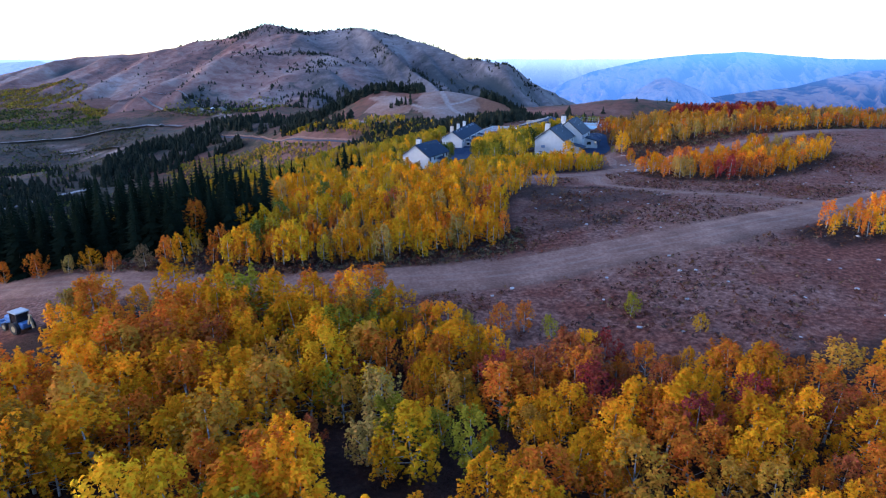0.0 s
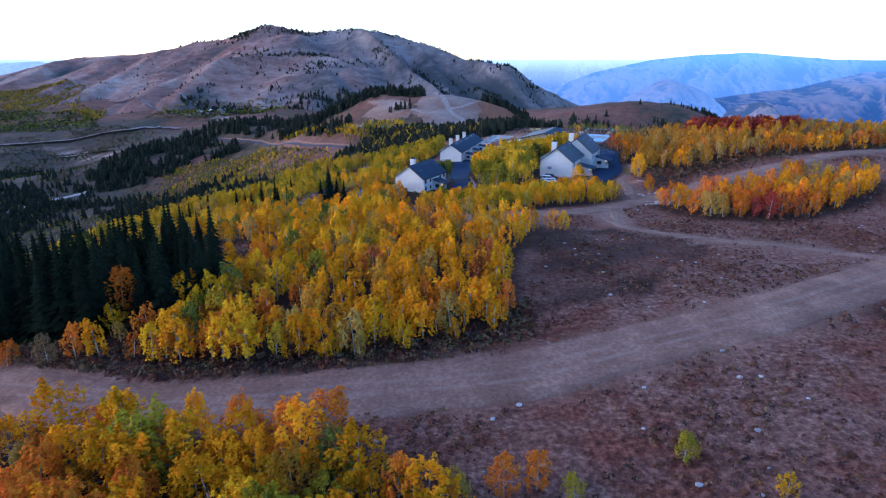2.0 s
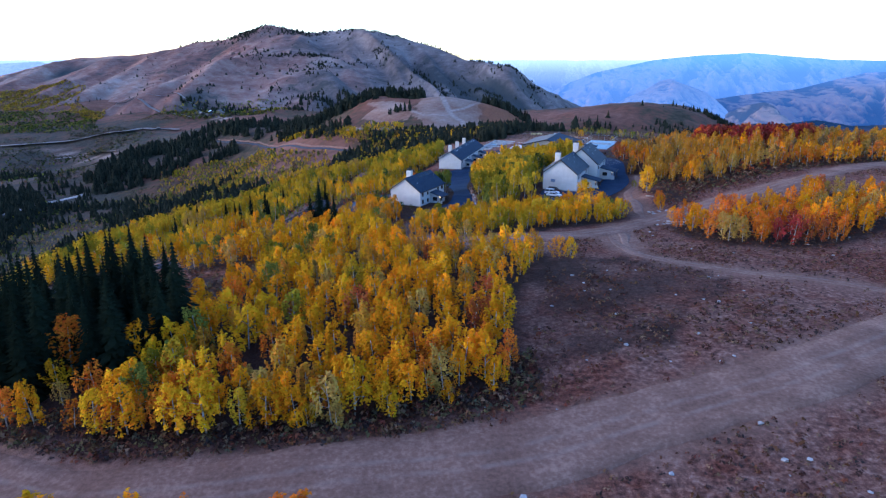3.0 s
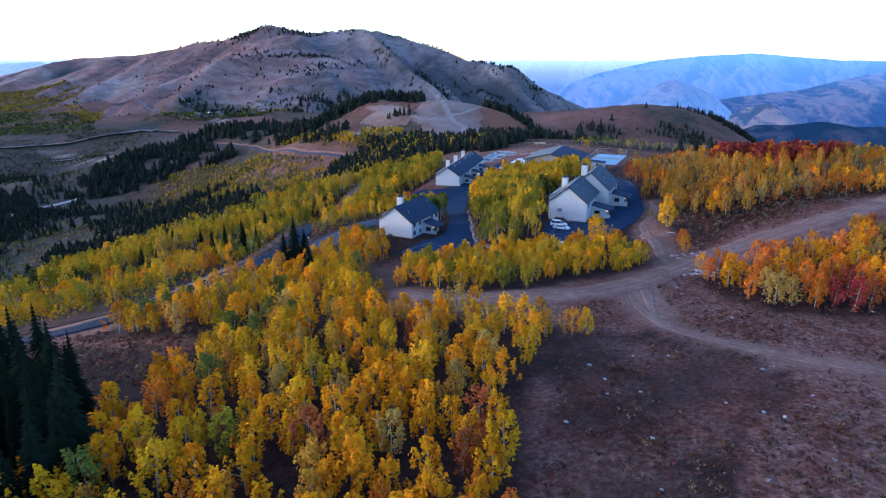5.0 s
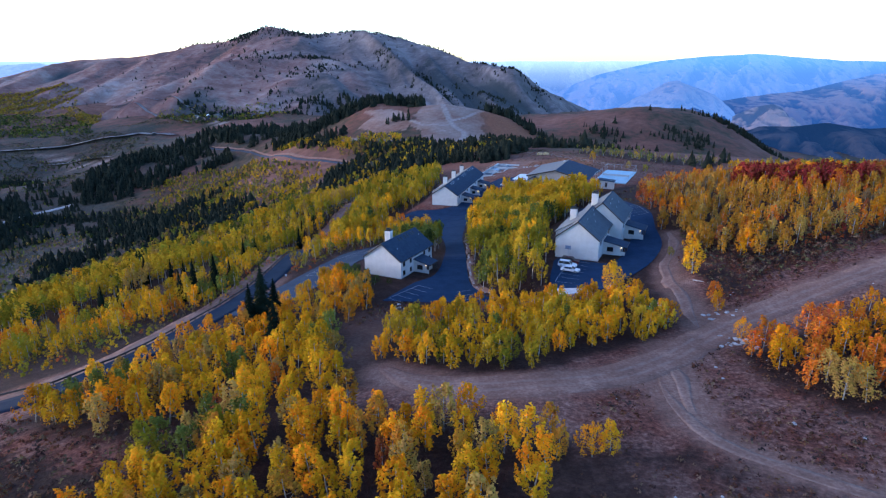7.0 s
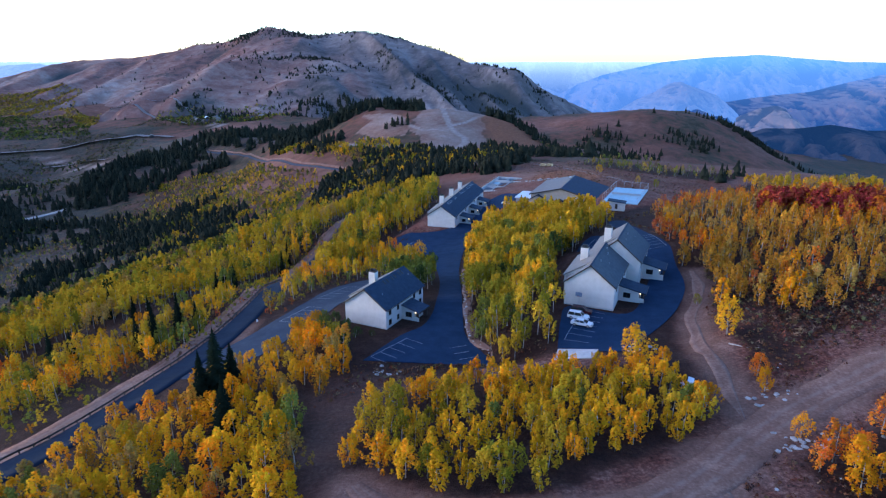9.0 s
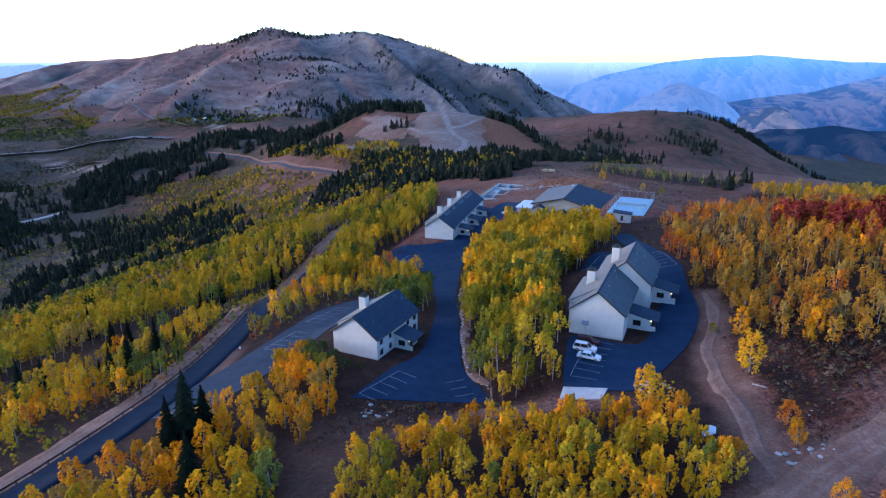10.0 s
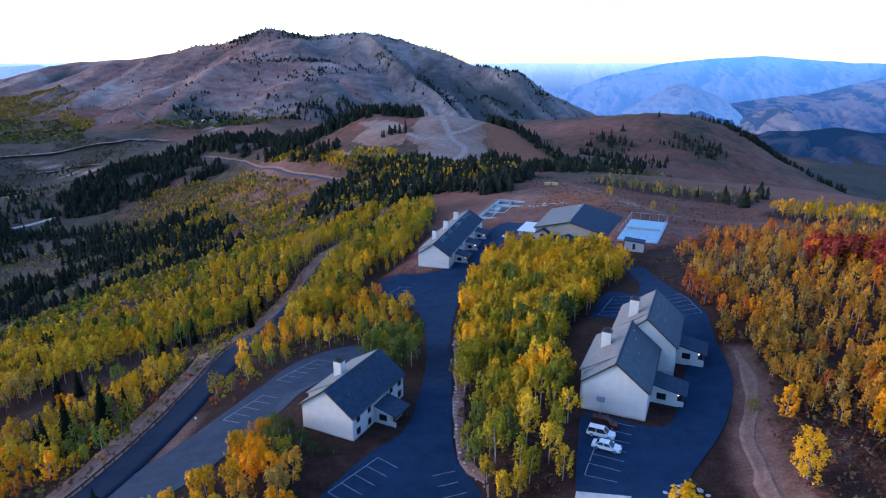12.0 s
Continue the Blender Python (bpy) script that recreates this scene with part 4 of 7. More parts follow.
# ---- the lodge ----
def lodge(m):
    h = thing("lodge", m, "large tan lodge building with a wide low gable roof", "lodge")
    L, R, zl, zr, top, length = -13.5, 16.5, 5.6, 4.6, 9.0, 33.0
    TAN = plain("tan_stucco", (0.30, 0.25, 0.20), (0.42, 0.36, 0.30), 2.0, 0.9, 0, 0.2, 0.01)
    BAND = plain("brown_stone_band", (0.11, 0.08, 0.065), (0.19, 0.145, 0.12), 0.5, 0.9, 0, 0.2, 0.02)
    part("wall", prism([(L, -3), (R, -3), (R, zr), (0, top - 0.3), (L, zl)], 0, length), TAN, h)
    part("stone_band", box(L, R + 0.03, -0.08, 0.0, -3, 1.0), BAND, h)
    # lit left slope and shaded right slope, again set by shingle colour
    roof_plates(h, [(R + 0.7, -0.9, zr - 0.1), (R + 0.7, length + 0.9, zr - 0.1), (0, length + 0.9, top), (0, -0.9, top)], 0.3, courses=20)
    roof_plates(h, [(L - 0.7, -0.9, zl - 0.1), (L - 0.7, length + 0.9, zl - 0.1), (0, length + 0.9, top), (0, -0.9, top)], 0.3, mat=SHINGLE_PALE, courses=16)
    part("ridge_cap", prism([(-0.3, top), (0.3, top), (0.05, top + 0.14), (-0.05, top + 0.14)], -0.9, length + 0.9), SHINGLE_PALE, h)
    for x0, x1, z0, z1 in ((L - 0.7, 0, zl - 0.1, top), (R + 0.7, 0, zr - 0.1, top)):
        part("barge_board", slab([(x0, -1.0, z0), (x0, -0.9, z0), (x1, -0.9, z1), (x1, -1.0, z1)], 0.5), TRIM, h)
    # front bay on the left, with an arched window under its own small gable
    part("bay", prism([(-12.8, -3), (-7.2, -3), (-7.2, 3.6), (-10, 5.2), (-12.8, 3.6)], -2.5, 0), TAN, h)
    part("bay_band", box(-12.85, -7.15, -2.55, 0, -3, 0.8), BAND, h)
    roof_plates(h, [(-6.8, -3, 3.6), (-6.8, 0.5, 3.6), (-10, 0.5, 5.5), (-10, -3, 5.5)], 0.2, courses=5, name="bay_roof")
    roof_plates(h, [(-13.2, -3, 3.6), (-13.2, 0.5, 3.6), (-10, 0.5, 5.5), (-10, -3, 5.5)], 0.2, courses=5, name="bay_roof")
    arch = prism([(-10 + 1.0 * math.cos(t), 2.6 + 1.0 * math.sin(t)) for t in np.linspace(0, math.pi, 12)] + [(-11, 1.2), (-9, 1.2)], -2.56, -2.5)
    part("arched_window", arch, GLASS, h, "arched window in the front bay")
    for x, z in ((-5.0, 1.2), (-2.6, 1.2), (3.0, 1.4), (7.0, 1.4), (13.6, 0.6)):
        window(h, x, 0, z, 1.2, 1.5, "-y")
    # entry canopy with a hipped roof
    part("canopy_roof", prism([(-3.4, 2.2), (3.4, 2.2), (3.5, 2.4), (0, 4.0), (-3.5, 2.4)], -6.5, 0), SHINGLE, h, "dark shingled entry canopy")
    for x in (-3.0, 3.0):
        part("post", box(x - 0.25, x + 0.25, -6.3, -5.8, -3, 2.2), BAND, h)
    roof_plates(h, [(6, -2.2, 2.6), (12, -2.2, 2.6), (12, 0.1, 3.6), (6, 0.1, 3.6)], 0.2, courses=3, name="awning")
    part("roof_vent", box(-1.6, -0.7, 28, 29, top - 0.7, top + 0.2, 0.05), METAL, h, "pale metal roof vent")
    # flat-roofed annexe on the left with a pale roof
    part("annexe", box(-21, -13.6, 2, 16, -4, 2.6), TAN, h, "flat-roofed annexe")
    part("annexe_roof", box(-21.5, -13.1, 1.4, 16.5, 2.6, 2.9, 0.03), WHITE_ROOF, h, "pale white membrane roof")
    window(h, -17.5, 2, 0.9, 2.6, 1.0, "-y")
    window(h, -17.5, 2, -1.6, 2.0, 1.1, "-y")
    return h


WHITE_ROOF = plain("white_roof_membrane", (0.55, 0.58, 0.62), (0.74, 0.76, 0.78), 2.0, 0.6)
lodge(pose(58.5, 389.0, -18.0, 0, 0, -21.0))

# ---- covered sports court and shed ----
def court(m):
    c = thing("sports_court", m, "pale blue-white fenced sports court", "court")
    part("surface", box(-7.2, 7.2, -16, 16, -1.0, 0.12, 0.03), COURT, c)
    for x in (-7.1, 7.1):
        for y in range(-16, 17, 4):
            part("post", tube((x, y, 0.1), (x, y, 3.1), 0.05, 0.05, 6), METAL, c)
        part("rail", tube((x, -16, 3.1), (x, 16, 3.1), 0.04, 0.04, 6), METAL, c)
    for y in (-16, 16):
        for x in (-3.6, 0, 3.6):
            part("post", tube((x, y, 0.1), (x, y, 3.1), 0.05, 0.05, 6), METAL, c)
        part("rail", tube((-7.1, y, 3.1), (7.1, y, 3.1), 0.04, 0.04, 6), METAL, c)
    for x in (-5.5, 5.5, 0.0):
        part("court_line", box(x - 0.05, x + 0.05, -12, 12, 0.12, 0.126), PAINT_LINE, c)
    part("net", box(-6.2, 6.2, -0.03, 0.03, 0.12, 1.05), METAL, c)
    return c


COURT = plain("pale_blue_court_paint", (0.20, 0.34, 0.42), (0.30, 0.45, 0.53), 3.0, 0.6)
court(pose(86.2, 383.0, -11.0, 0, 0, -24.0))


def shed(m):
    s = thing("shed", m, "small tan shed with a dark roof", "shed")
    wall = part("wall", prism([(-3.2, -1.2), (3.2, -1.2), (3.2, 2.2), (-3.2, 2.6)], -2, 2), STUCCO, s)
    roof_plates(s, [(3.6, -2.5, 2.25), (3.6, 2.5, 2.25), (-3.6, 2.5, 2.85), (-3.6, -2.5, 2.85)], 0.2, courses=4)
    part("door", box(-0.5, 0.5, -2.05, -2.0, -0.4, 1.6), TRIM, s)


shed(pose(76.5, 360.5, -10.9, 0, 0, -20.0))


# ---- trees ----
rng = np.random.default_rng(11)


def leaf_quads(centres, outward, size, rng):
    """Small three-cornered leaf sprays at the centres, facing out of their lobe and a little to the sky."""
    n = len(centres)
    nrm = outward * 0.95 + rng.normal(size=(n, 3)) * 0.40
    nrm[:, 2] += 0.55
    nrm /= np.linalg.norm(nrm, axis=1)[:, None]
    a = np.cross(nrm, rng.normal(size=(n, 3)))
    a /= np.linalg.norm(a, axis=1)[:, None]
    b = np.cross(nrm, a)
    s = size * rng.uniform(0.6, 1.25, (n, 1))
    c = centres
    return np.stack([c - a * s * 0.55, c + b * s * 0.62 + a * s * 0.2, c - b * s * 0.5 + a * s * 0.45], 1)


def aspen_shape(rng, leaves, size, height=7.0, radius=1.5, clear=0.24):
    """One aspen: an uneven flame of a crown, made of upright tufts of leaf sprays on limbs round a leaning stem."""
    lean = rng.normal(size=2) * 0.3
    count = int(np.clip(leaves / 26, 5, 64))
    tops = [(rng.uniform(0, 6.28), rng.uniform(0.2, 0.55) * radius, rng.uniform(0.80, 0.97)) for _ in range(3)]
    ph, squash = rng.uniform(0, 6.28, 2), rng.uniform(0.14, 0.34)
    tufts, limbs = [], []
    for k in range(count):
        t = ((k + rng.uniform(0, 1)) / count) ** 0.85
        ang = k * 2.4 + rng.uniform(-0.8, 0.8)
        edge = radius * math.sin(math.pi * min(1.0, 0.10 + 0.90 * t) ** 0.80) ** 0.75 * (1 + squash * math.sin(2 * ang + ph[0]) + 0.6 * squash * math.sin(3 * ang + 5 * t + ph[1]))
        q = edge * rng.uniform(0.35, 1.0) ** 0.6
        c = np.array([q * math.cos(ang), q * math.sin(ang), 0.0])
        if t > 0.62:
            # the upper tufts gather round two or three leading shoots
            a, d, h = tops[k % 3]
            w = (t - 0.62) / 0.38
            c = c * (1 - 0.55 * w) + np.array([d * math.cos(a), d * math.sin(a), 0]) * w
            t *= 1 - (1 - h) * w
        zt = clear + (0.95 - clear) * t
        c += [lean[0] * zt, lean[1] * zt, height * zt]
        tufts.append((c, radius * rng.uniform(0.17, 0.34) * (1.0 if t < 0.8 else 0.7) * (44 / max(count, 12)) ** 0.33))
        limbs.append((zt * height * 0.82, c))
    pts, outs = [], []
    w = np.array([r ** 2 for _, r in tufts])
    counts = np.maximum(3, (leaves * w / w.sum()).astype(int))
    for (c, r), n in zip(tufts, counts):
        # each tuft is a plume: broad below the middle, pointed and leaning outwards at the top
        up, a = rng.uniform(0, 1, n) ** 0.9, rng.uniform(0, 6.2832, n)
        q = 1.15 * r * (1 - up) ** 0.6 * np.minimum(1, 0.45 + 2.5 * up) * rng.uniform(0.1, 1.0, n) ** 0.45
        d = np.stack([np.cos(a), np.sin(a), 1.1 * up - 0.15], -1)
        pts.append(c + np.stack([q * d[:, 0], q * d[:, 1], (up - 0.3) * 3.5 * r], -1) + rng.normal(size=(n, 3)) * 0.12 * r + (up - 0.2)[:, None] * np.array([c[0], c[1], 0.0]) * 0.22)
        away = np.array([c[0] - lean[0] * 0.6, c[1] - lean[1] * 0.6, 0.0]) / radius
        outs.append(d * 0.75 + away * 0.55)
    return leaf_quads(np.concatenate(pts), np.concatenate(outs), size, rng), limbs, lean


def stem_mesh(limbs, lean, height, sides=5, pieces=4, every=2):
    bm = bmesh.new()
    prev, r = Vector((0, 0, -0.4)), 0.12
    for i in range(1, pieces + 1):
        t = i / pieces
        q = Vector((lean[0] * t, lean[1] * t, height * 0.80 * t))
        tube(prev, q, r, r * 0.68, sides, bm)
        prev, r = q, r * 0.68
    for z, c in limbs[2:18:every]:
        t = z / height
        tube((lean[0] * t, lean[1] * t, z), tuple(c), 0.045, 0.015, 3, bm)
    return bm


def flat(bm):
    bmesh.ops.triangulate(bm, faces=bm.faces[:])
    v = np.array([tuple(p.co) for p in bm.verts])
    f = np.array([[p.index for p in g.verts] for g in bm.faces])
    bm.free()
    return v, f


def spruce_shape(rng, whorls, blades, height=13.0, radius=2.4):
    """A narrow fir: drooping blades in whorls that shorten upwards; triangles."""
    tris = []
    for k in range(whorls):
        t = (k + 0.3) / whorls
        z = height * (0.06 + 0.94 * t)
        r = radius * (1 - t) ** 0.85 * rng.uniform(0.8, 1.12) + 0.12
        off = rng.uniform(0, 6.3)
        for j in range(blades):
            a = off + 2 * math.pi * j / blades + rng.uniform(-0.2, 0.2)
            q = r * rng.uniform(0.7, 1.15)
            tip = np.array([q * math.cos(a), q * math.sin(a), z - 0.30 * q - 0.1])
            wdt = 0.55 * 2 * math.pi * q / blades + 0.12
            side = np.array([-math.sin(a), math.cos(a), 0]) * wdt * 0.5
            root = np.array([0, 0, z + 0.30])
            mid = (tip * 0.62 + root * 0.38)
            tris += [[root, mid + side - [0, 0, 0.18], mid - side - [0, 0, 0.18]], [mid + side - [0, 0, 0.18], tip, mid - side - [0, 0, 0.18]]]
    tris.append([np.array([0.12, 0, height * 0.95]), np.array([-0.08, 0.1, height * 0.95]), np.array([0, 0, height * 1.05])])
    return np.array(tris)


def poisson(poly, gap, rng, clear=2.2, fray=3.0):
    """Places inside an outline, about gap metres apart, off the roads, lots and houses."""
    xs, ys = [p[0] for p in poly], [p[1] for p in poly]
    n = int((max(xs) - min(xs)) * (max(ys) - min(ys)) / gap**2 * 2.2) + 4
    P = np.stack([rng.uniform(min(xs), max(xs), n), rng.uniform(min(ys), max(ys), n)], -1)
    P = P[inside(P[:, 0] + fbm(P[:, 0], P[:, 1], 10, 2, 33) * fray, P[:, 1] + fbm(P[:, 0], P[:, 1], 10, 2, 34) * fray, poly)]
    P = P[allowed(P[:, 0], P[:, 1], clear)]
    keep, cells = [], {}
    for x, y in P:
        c = (int(x // gap), int(y // gap))
        if all((x - a) ** 2 + (y - b) ** 2 > (0.82 * gap) ** 2 for i in (-1, 0, 1) for j in (-1, 0, 1) for a, b in cells.get((c[0] + i, c[1] + j), ())):
            cells.setdefault(c, []).append((x, y))
            keep.append((x, y))
    return np.array(keep).reshape(-1, 2)


# ground that no tree stands on: the houses' plans (x, y, turn, left, right, length)
HOUSE_PLANS = [(-10.75, 247.7, -25.4, -8.5, 13.5, 19), (41.1, 246, -22.8, -9, 14, 38), (5.2, 371, -15, -8.5, 14, 59), (58.5, 389, -21, -23, 19, 36), (86.2, 368, -24, -8.5, 8.5, 34), (76.5, 358, -20, -4.5, 4.5, 6), (33, 452, -20, -9, 12, 62)]


def allowed(x, y, clear):
    ok = np.ones(len(x), bool)
    for line, w in dirt_lines:
        ok &= along_line(x, y, line) > w / 2 + clear * 0.5
    ok &= along_line(x, y, LOWER_ROAD) > 4.1 + clear * 0.6
    for p in PAVED:
        ok &= ~inside(x, y, p)
        ok &= along_line(x, y, p + p[:1]) > clear * 0.7
    for hx, hy, turn, lo, hi, ln in HOUSE_PLANS:
        c, s = math.cos(radians(turn)), math.sin(radians(turn))
        u, v = (x - hx) * c + (y - hy) * s, -(x - hx) * s + (y - hy) * c
        ok &= ~((u > lo - 0.8) & (u < hi + 0.8) & (v > -1.5) & (v < ln + 1.5))
    return ok


def thinned(P, spots, gap):
    """Places at least gap metres from every spot."""
    return P[np.all([np.hypot(P[:, 0] - x, P[:, 1] - y) > gap for x, y in spots], 0)]


def pick_hues(P, weights, rng, seed):
    """Hues in drifts: neighbours lean to the same colour."""
    names = list(weights)
    w = np.array([weights[k] for k in names], float)
    cum = np.cumsum(w / w.sum())
    f = fbm(P[:, 0], P[:, 1], 15.0, 2, seed) * 0.55 + 0.5 + rng.normal(size=len(P)) * 0.20
    return [names[min(int(np.searchsorted(cum, q)), len(names) - 1)] for q in np.clip(f, 0, 0.9999)]


# hues are listed in the order in which they drift into one another
SUNNY = {"green": 0.3, "lime": 1.2, "lemon": 1, "yellow": 10, "straw": 2, "amber": 1.5, "gold": 13, "orange": 3, "rust": 0.3}
FIERY = {"straw": 2, "yellow": 1, "gold": 7, "orange": 11, "rust": 3.5, "red": 0.5}
FRESH = {"dark_green": 1.0, "green": 2.2, "lime": 6, "lemon": 12, "yellow": 3, "straw": 1}
FORE_WEST = {"lime": 0.4, "yellow": 4, "gold": 13, "orange": 8, "rust": 1.5}
FORE_EAST = {"straw": 2.5, "amber": 7, "gold": 5, "orange": 11, "rust": 3, "red": 0.5}
CENTRE = {"dark_green": 2.5, "green": 7, "lime": 7, "lemon": 7, "yellow": 2.5}
EASTERN = {"dun": 2.5, "straw": 4, "amber": 10, "gold": 3, "orange": 2.5, "rust": 1.5}
SCRUB = {"dun": 6, "straw": 2, "gold": 3, "orange": 5, "rust": 4, "red": 1}
MUTED = {"dun": 5, "straw": 3, "lime": 4, "green": 5, "dark_green": 3, "lemon": 2}

PROTO = [aspen_shape(rng, 1500, 0.232, radius=1.75, clear=0.03 + 0.015 * k) for k in range(9)]
CROWN_MESHES, STEM_MESHES = [], []
for q, limbs, lean in PROTO:
    CROWN_MESHES.append(quad_mesh("aspen_crown", q.reshape(-1, 3), np.arange(len(q) * 3).reshape(-1, 3), [LEAF["gold"]]))
    v, f = flat(stem_mesh(limbs, lean, 7.0))
    STEM_MESHES.append(quad_mesh("aspen_trunk", v, f, [BARK]))
HUE_WORDS = {"yellow": "bright yellow", "gold": "golden", "orange": "orange", "rust": "rust-red", "lemon": "lemon-yellow", "red": "deep red", "lime": "yellow-green", "green": "green", "straw": "pale straw-coloured", "dark_green": "dark green", "dun": "dun-brown", "amber": "amber"}


def aspen(x, y, height, hue, k, turn, group, wide=1.0):
    """A single aspen: trunk with limbs, and a crown of small leaves."""
    s = height / 7.0
    size = "tall" if height > 8 else ("small" if height < 4.2 else "slender")
    tree = thing("aspen_tree", pose(x, y, ground_at(x, y) - 0.05, 0, 0, turn) @ Matrix.Diagonal((s * wide, s * wide, s, 1)), f"{size} aspen with {HUE_WORDS[hue]} autumn leaves", "tree", group)
    tr, cr = new("trunk", STEM_MESHES[k]), new("crown", CROWN_MESHES[k])
    tr.parent = cr.parent = tree
    cr.material_slots[0].link = "OBJECT"
    cr.material_slots[0].material = LEAF[hue]
    return tree


def many_aspens(name, label, P, heights, hues, leaves, size, rng, protos=7, wide=1.0, stems=True, z=None, clear=0.24):
    """A grove too dense to count, joined: crowns in many hues, with the trunks as its part."""
    shapes = [aspen_shape(rng, leaves, size, clear=clear * (0.6 + 0.15 * k)) for k in range(protos)]
    stem = [flat(stem_mesh(l, q, 7.0, 3, 2, 5)) if stems else None for _, l, q in shapes]
    z = ground(P[:, 0], P[:, 1]) if z is None else z
    V, T, SV, SF, base = [], [], [], [], 0
    for i, (x, y) in enumerate(P):
        k, a, s = rng.integers(protos), rng.uniform(0, 6.28), heights[i] / 7.0
        c, d = math.cos(a), math.sin(a)
        R = np.array([[c, -d, 0], [d, c, 0], [0, 0, 1]]) * np.array([[s * wide], [s * wide], [s]])
        q = shapes[k][0].reshape(-1, 3) @ R.T + [x, y, z[i] - 0.05]
        V.append(q)
        T.append(np.tile(np.array(LEAF_HUES[hues[i]]) * rng.uniform(0.62, 1.22), (len(q), 1)))
        if stems:
            v, f = stem[k]
            SV.append(v @ R.T + [x, y, z[i] - 0.05])
            SF.append(f + base)
            base += len(v)
    V, T = np.concatenate(V), np.concatenate(T)
    me = quad_mesh(name, V, np.arange(len(V)).reshape(-1, 3), [LEAF_GROVE])
    colour_layer(me, "tint", T)
    ob = tagged(new(name, me), label, "trees", kind="stuff")
    if stems:
        st = new("trunks", quad_mesh("trunks", np.concatenate(SV), np.concatenate(SF), [BARK]))
        st.parent = ob
    return ob


# groves in plan
FORE = [(-84, 24), (88, 24), (88, 80), (66, 72), (48, 64), (30, 61), (12, 63), (0, 67), (-9, 76), (-30, 79), (-47, 81), (-52, 72), (-60, 62), (-84, 62)]
P = poisson(FORE, 2.35, rng, 1.0)
P = P[(np.hypot(P[:, 0] + 56, P[:, 1] - 76) > 6.5) & (along_line(P[:, 0], P[:, 1], [(-57, 78), (-43, 59)]) > 4.0)]
mask = (fbm(P[:, 0], P[:, 1], 8.0, 2, 77) > -0.30 + 0.22 * smooth(0, 30, P[:, 0])) & (np.abs(P[:, 0] - 1) < 0.74 * P[:, 1] + 16)
P = P[mask]
west = smooth(12, -25, P[:, 0])
near = (P[:, 1] > 33) & (np.abs(P[:, 0]) < 0.78 * P[:, 1] + 3)
order = np.argsort(np.where(near, P[:, 1], 1e9))
single = min(300, len(P) - 50)
first, rest = order[:single], order[single:]
hg = lambda Q: rng.uniform(2.7, 6.2, len(Q)) * (1 + 0.28 * smooth(10, -20, Q[:, 0])) * (1 - 0.2 * smooth(35, 62, Q[:, 0]))
H0 = hg(P)
hues0 = [a if rng.random() < 0.72 - 0.5 * smooth(5, 35, p[0]) else b for a, b, p in zip(pick_hues(P, FORE_WEST, rng, 3), pick_hues(P, FORE_EAST, rng, 4), P)]
for i in first:
    aspen(P[i, 0], P[i, 1], H0[i], hues0[i], int(rng.integers(9)), float(rng.uniform(0, 360)), "aspens of the foreground thicket", float(rng.uniform(1.2, 1.65)))
many_aspens("aspen_thicket", "dense thicket of golden and orange young aspens", P[rest], H0[rest], [hues0[i] for i in rest], 850, 0.31, rng, wide=1.2, clear=0.14)

# scattered saplings at the thicket's edge and single trees by the tracks (x, y, height, hue)
SINGLES = [(-74, 100.5, 4.2, "orange"), (-67, 99, 5.0, "orange"), (-62, 99, 3.6, "straw"), (-57, 97.5, 4.6, "gold"), (-53, 96, 3.8, "orange"), (-47, 95, 4.4, "dun"), (-78, 103, 5.5, "orange"), (-84, 104, 5.0, "gold"),
           (-8, 73, 5.5, "green"), (-2, 71, 4.2, "lime"), (3, 70, 4.0, "straw"), (7, 71, 4.4, "orange"), (10, 72, 4.3, "orange"), (13, 70, 3.2, "lime"), (24, 75, 3.6, "lime"), (17, 66, 3.0, "yellow"),
           (31, 70, 2.6, "yellow"), (24, 149, 4.6, "gold"), (26.5, 150.5, 4.4, "yellow"), (49, 197, 5.2, "gold"), (60, 201, 4.6, "gold"), (58.5, 187.5, 4.0, "gold"), (100, 492, 6.0, "yellow"), (112, 455, 5.0, "straw"), (120, 448, 5.0, "lime"), (150, 412, 6.0, "orange"), (63, 223, 8.5, "yellow"), (61, 206, 4.8, "orange"),
           (47, 196, 6.0, "gold"), (43, 214, 9.0, "yellow")]
for i, (x, y, h, hue) in enumerate(SINGLES):
    aspen(x, y, h, hue, i % 9, i * 47.0, "single aspens by the tracks", 1.25)

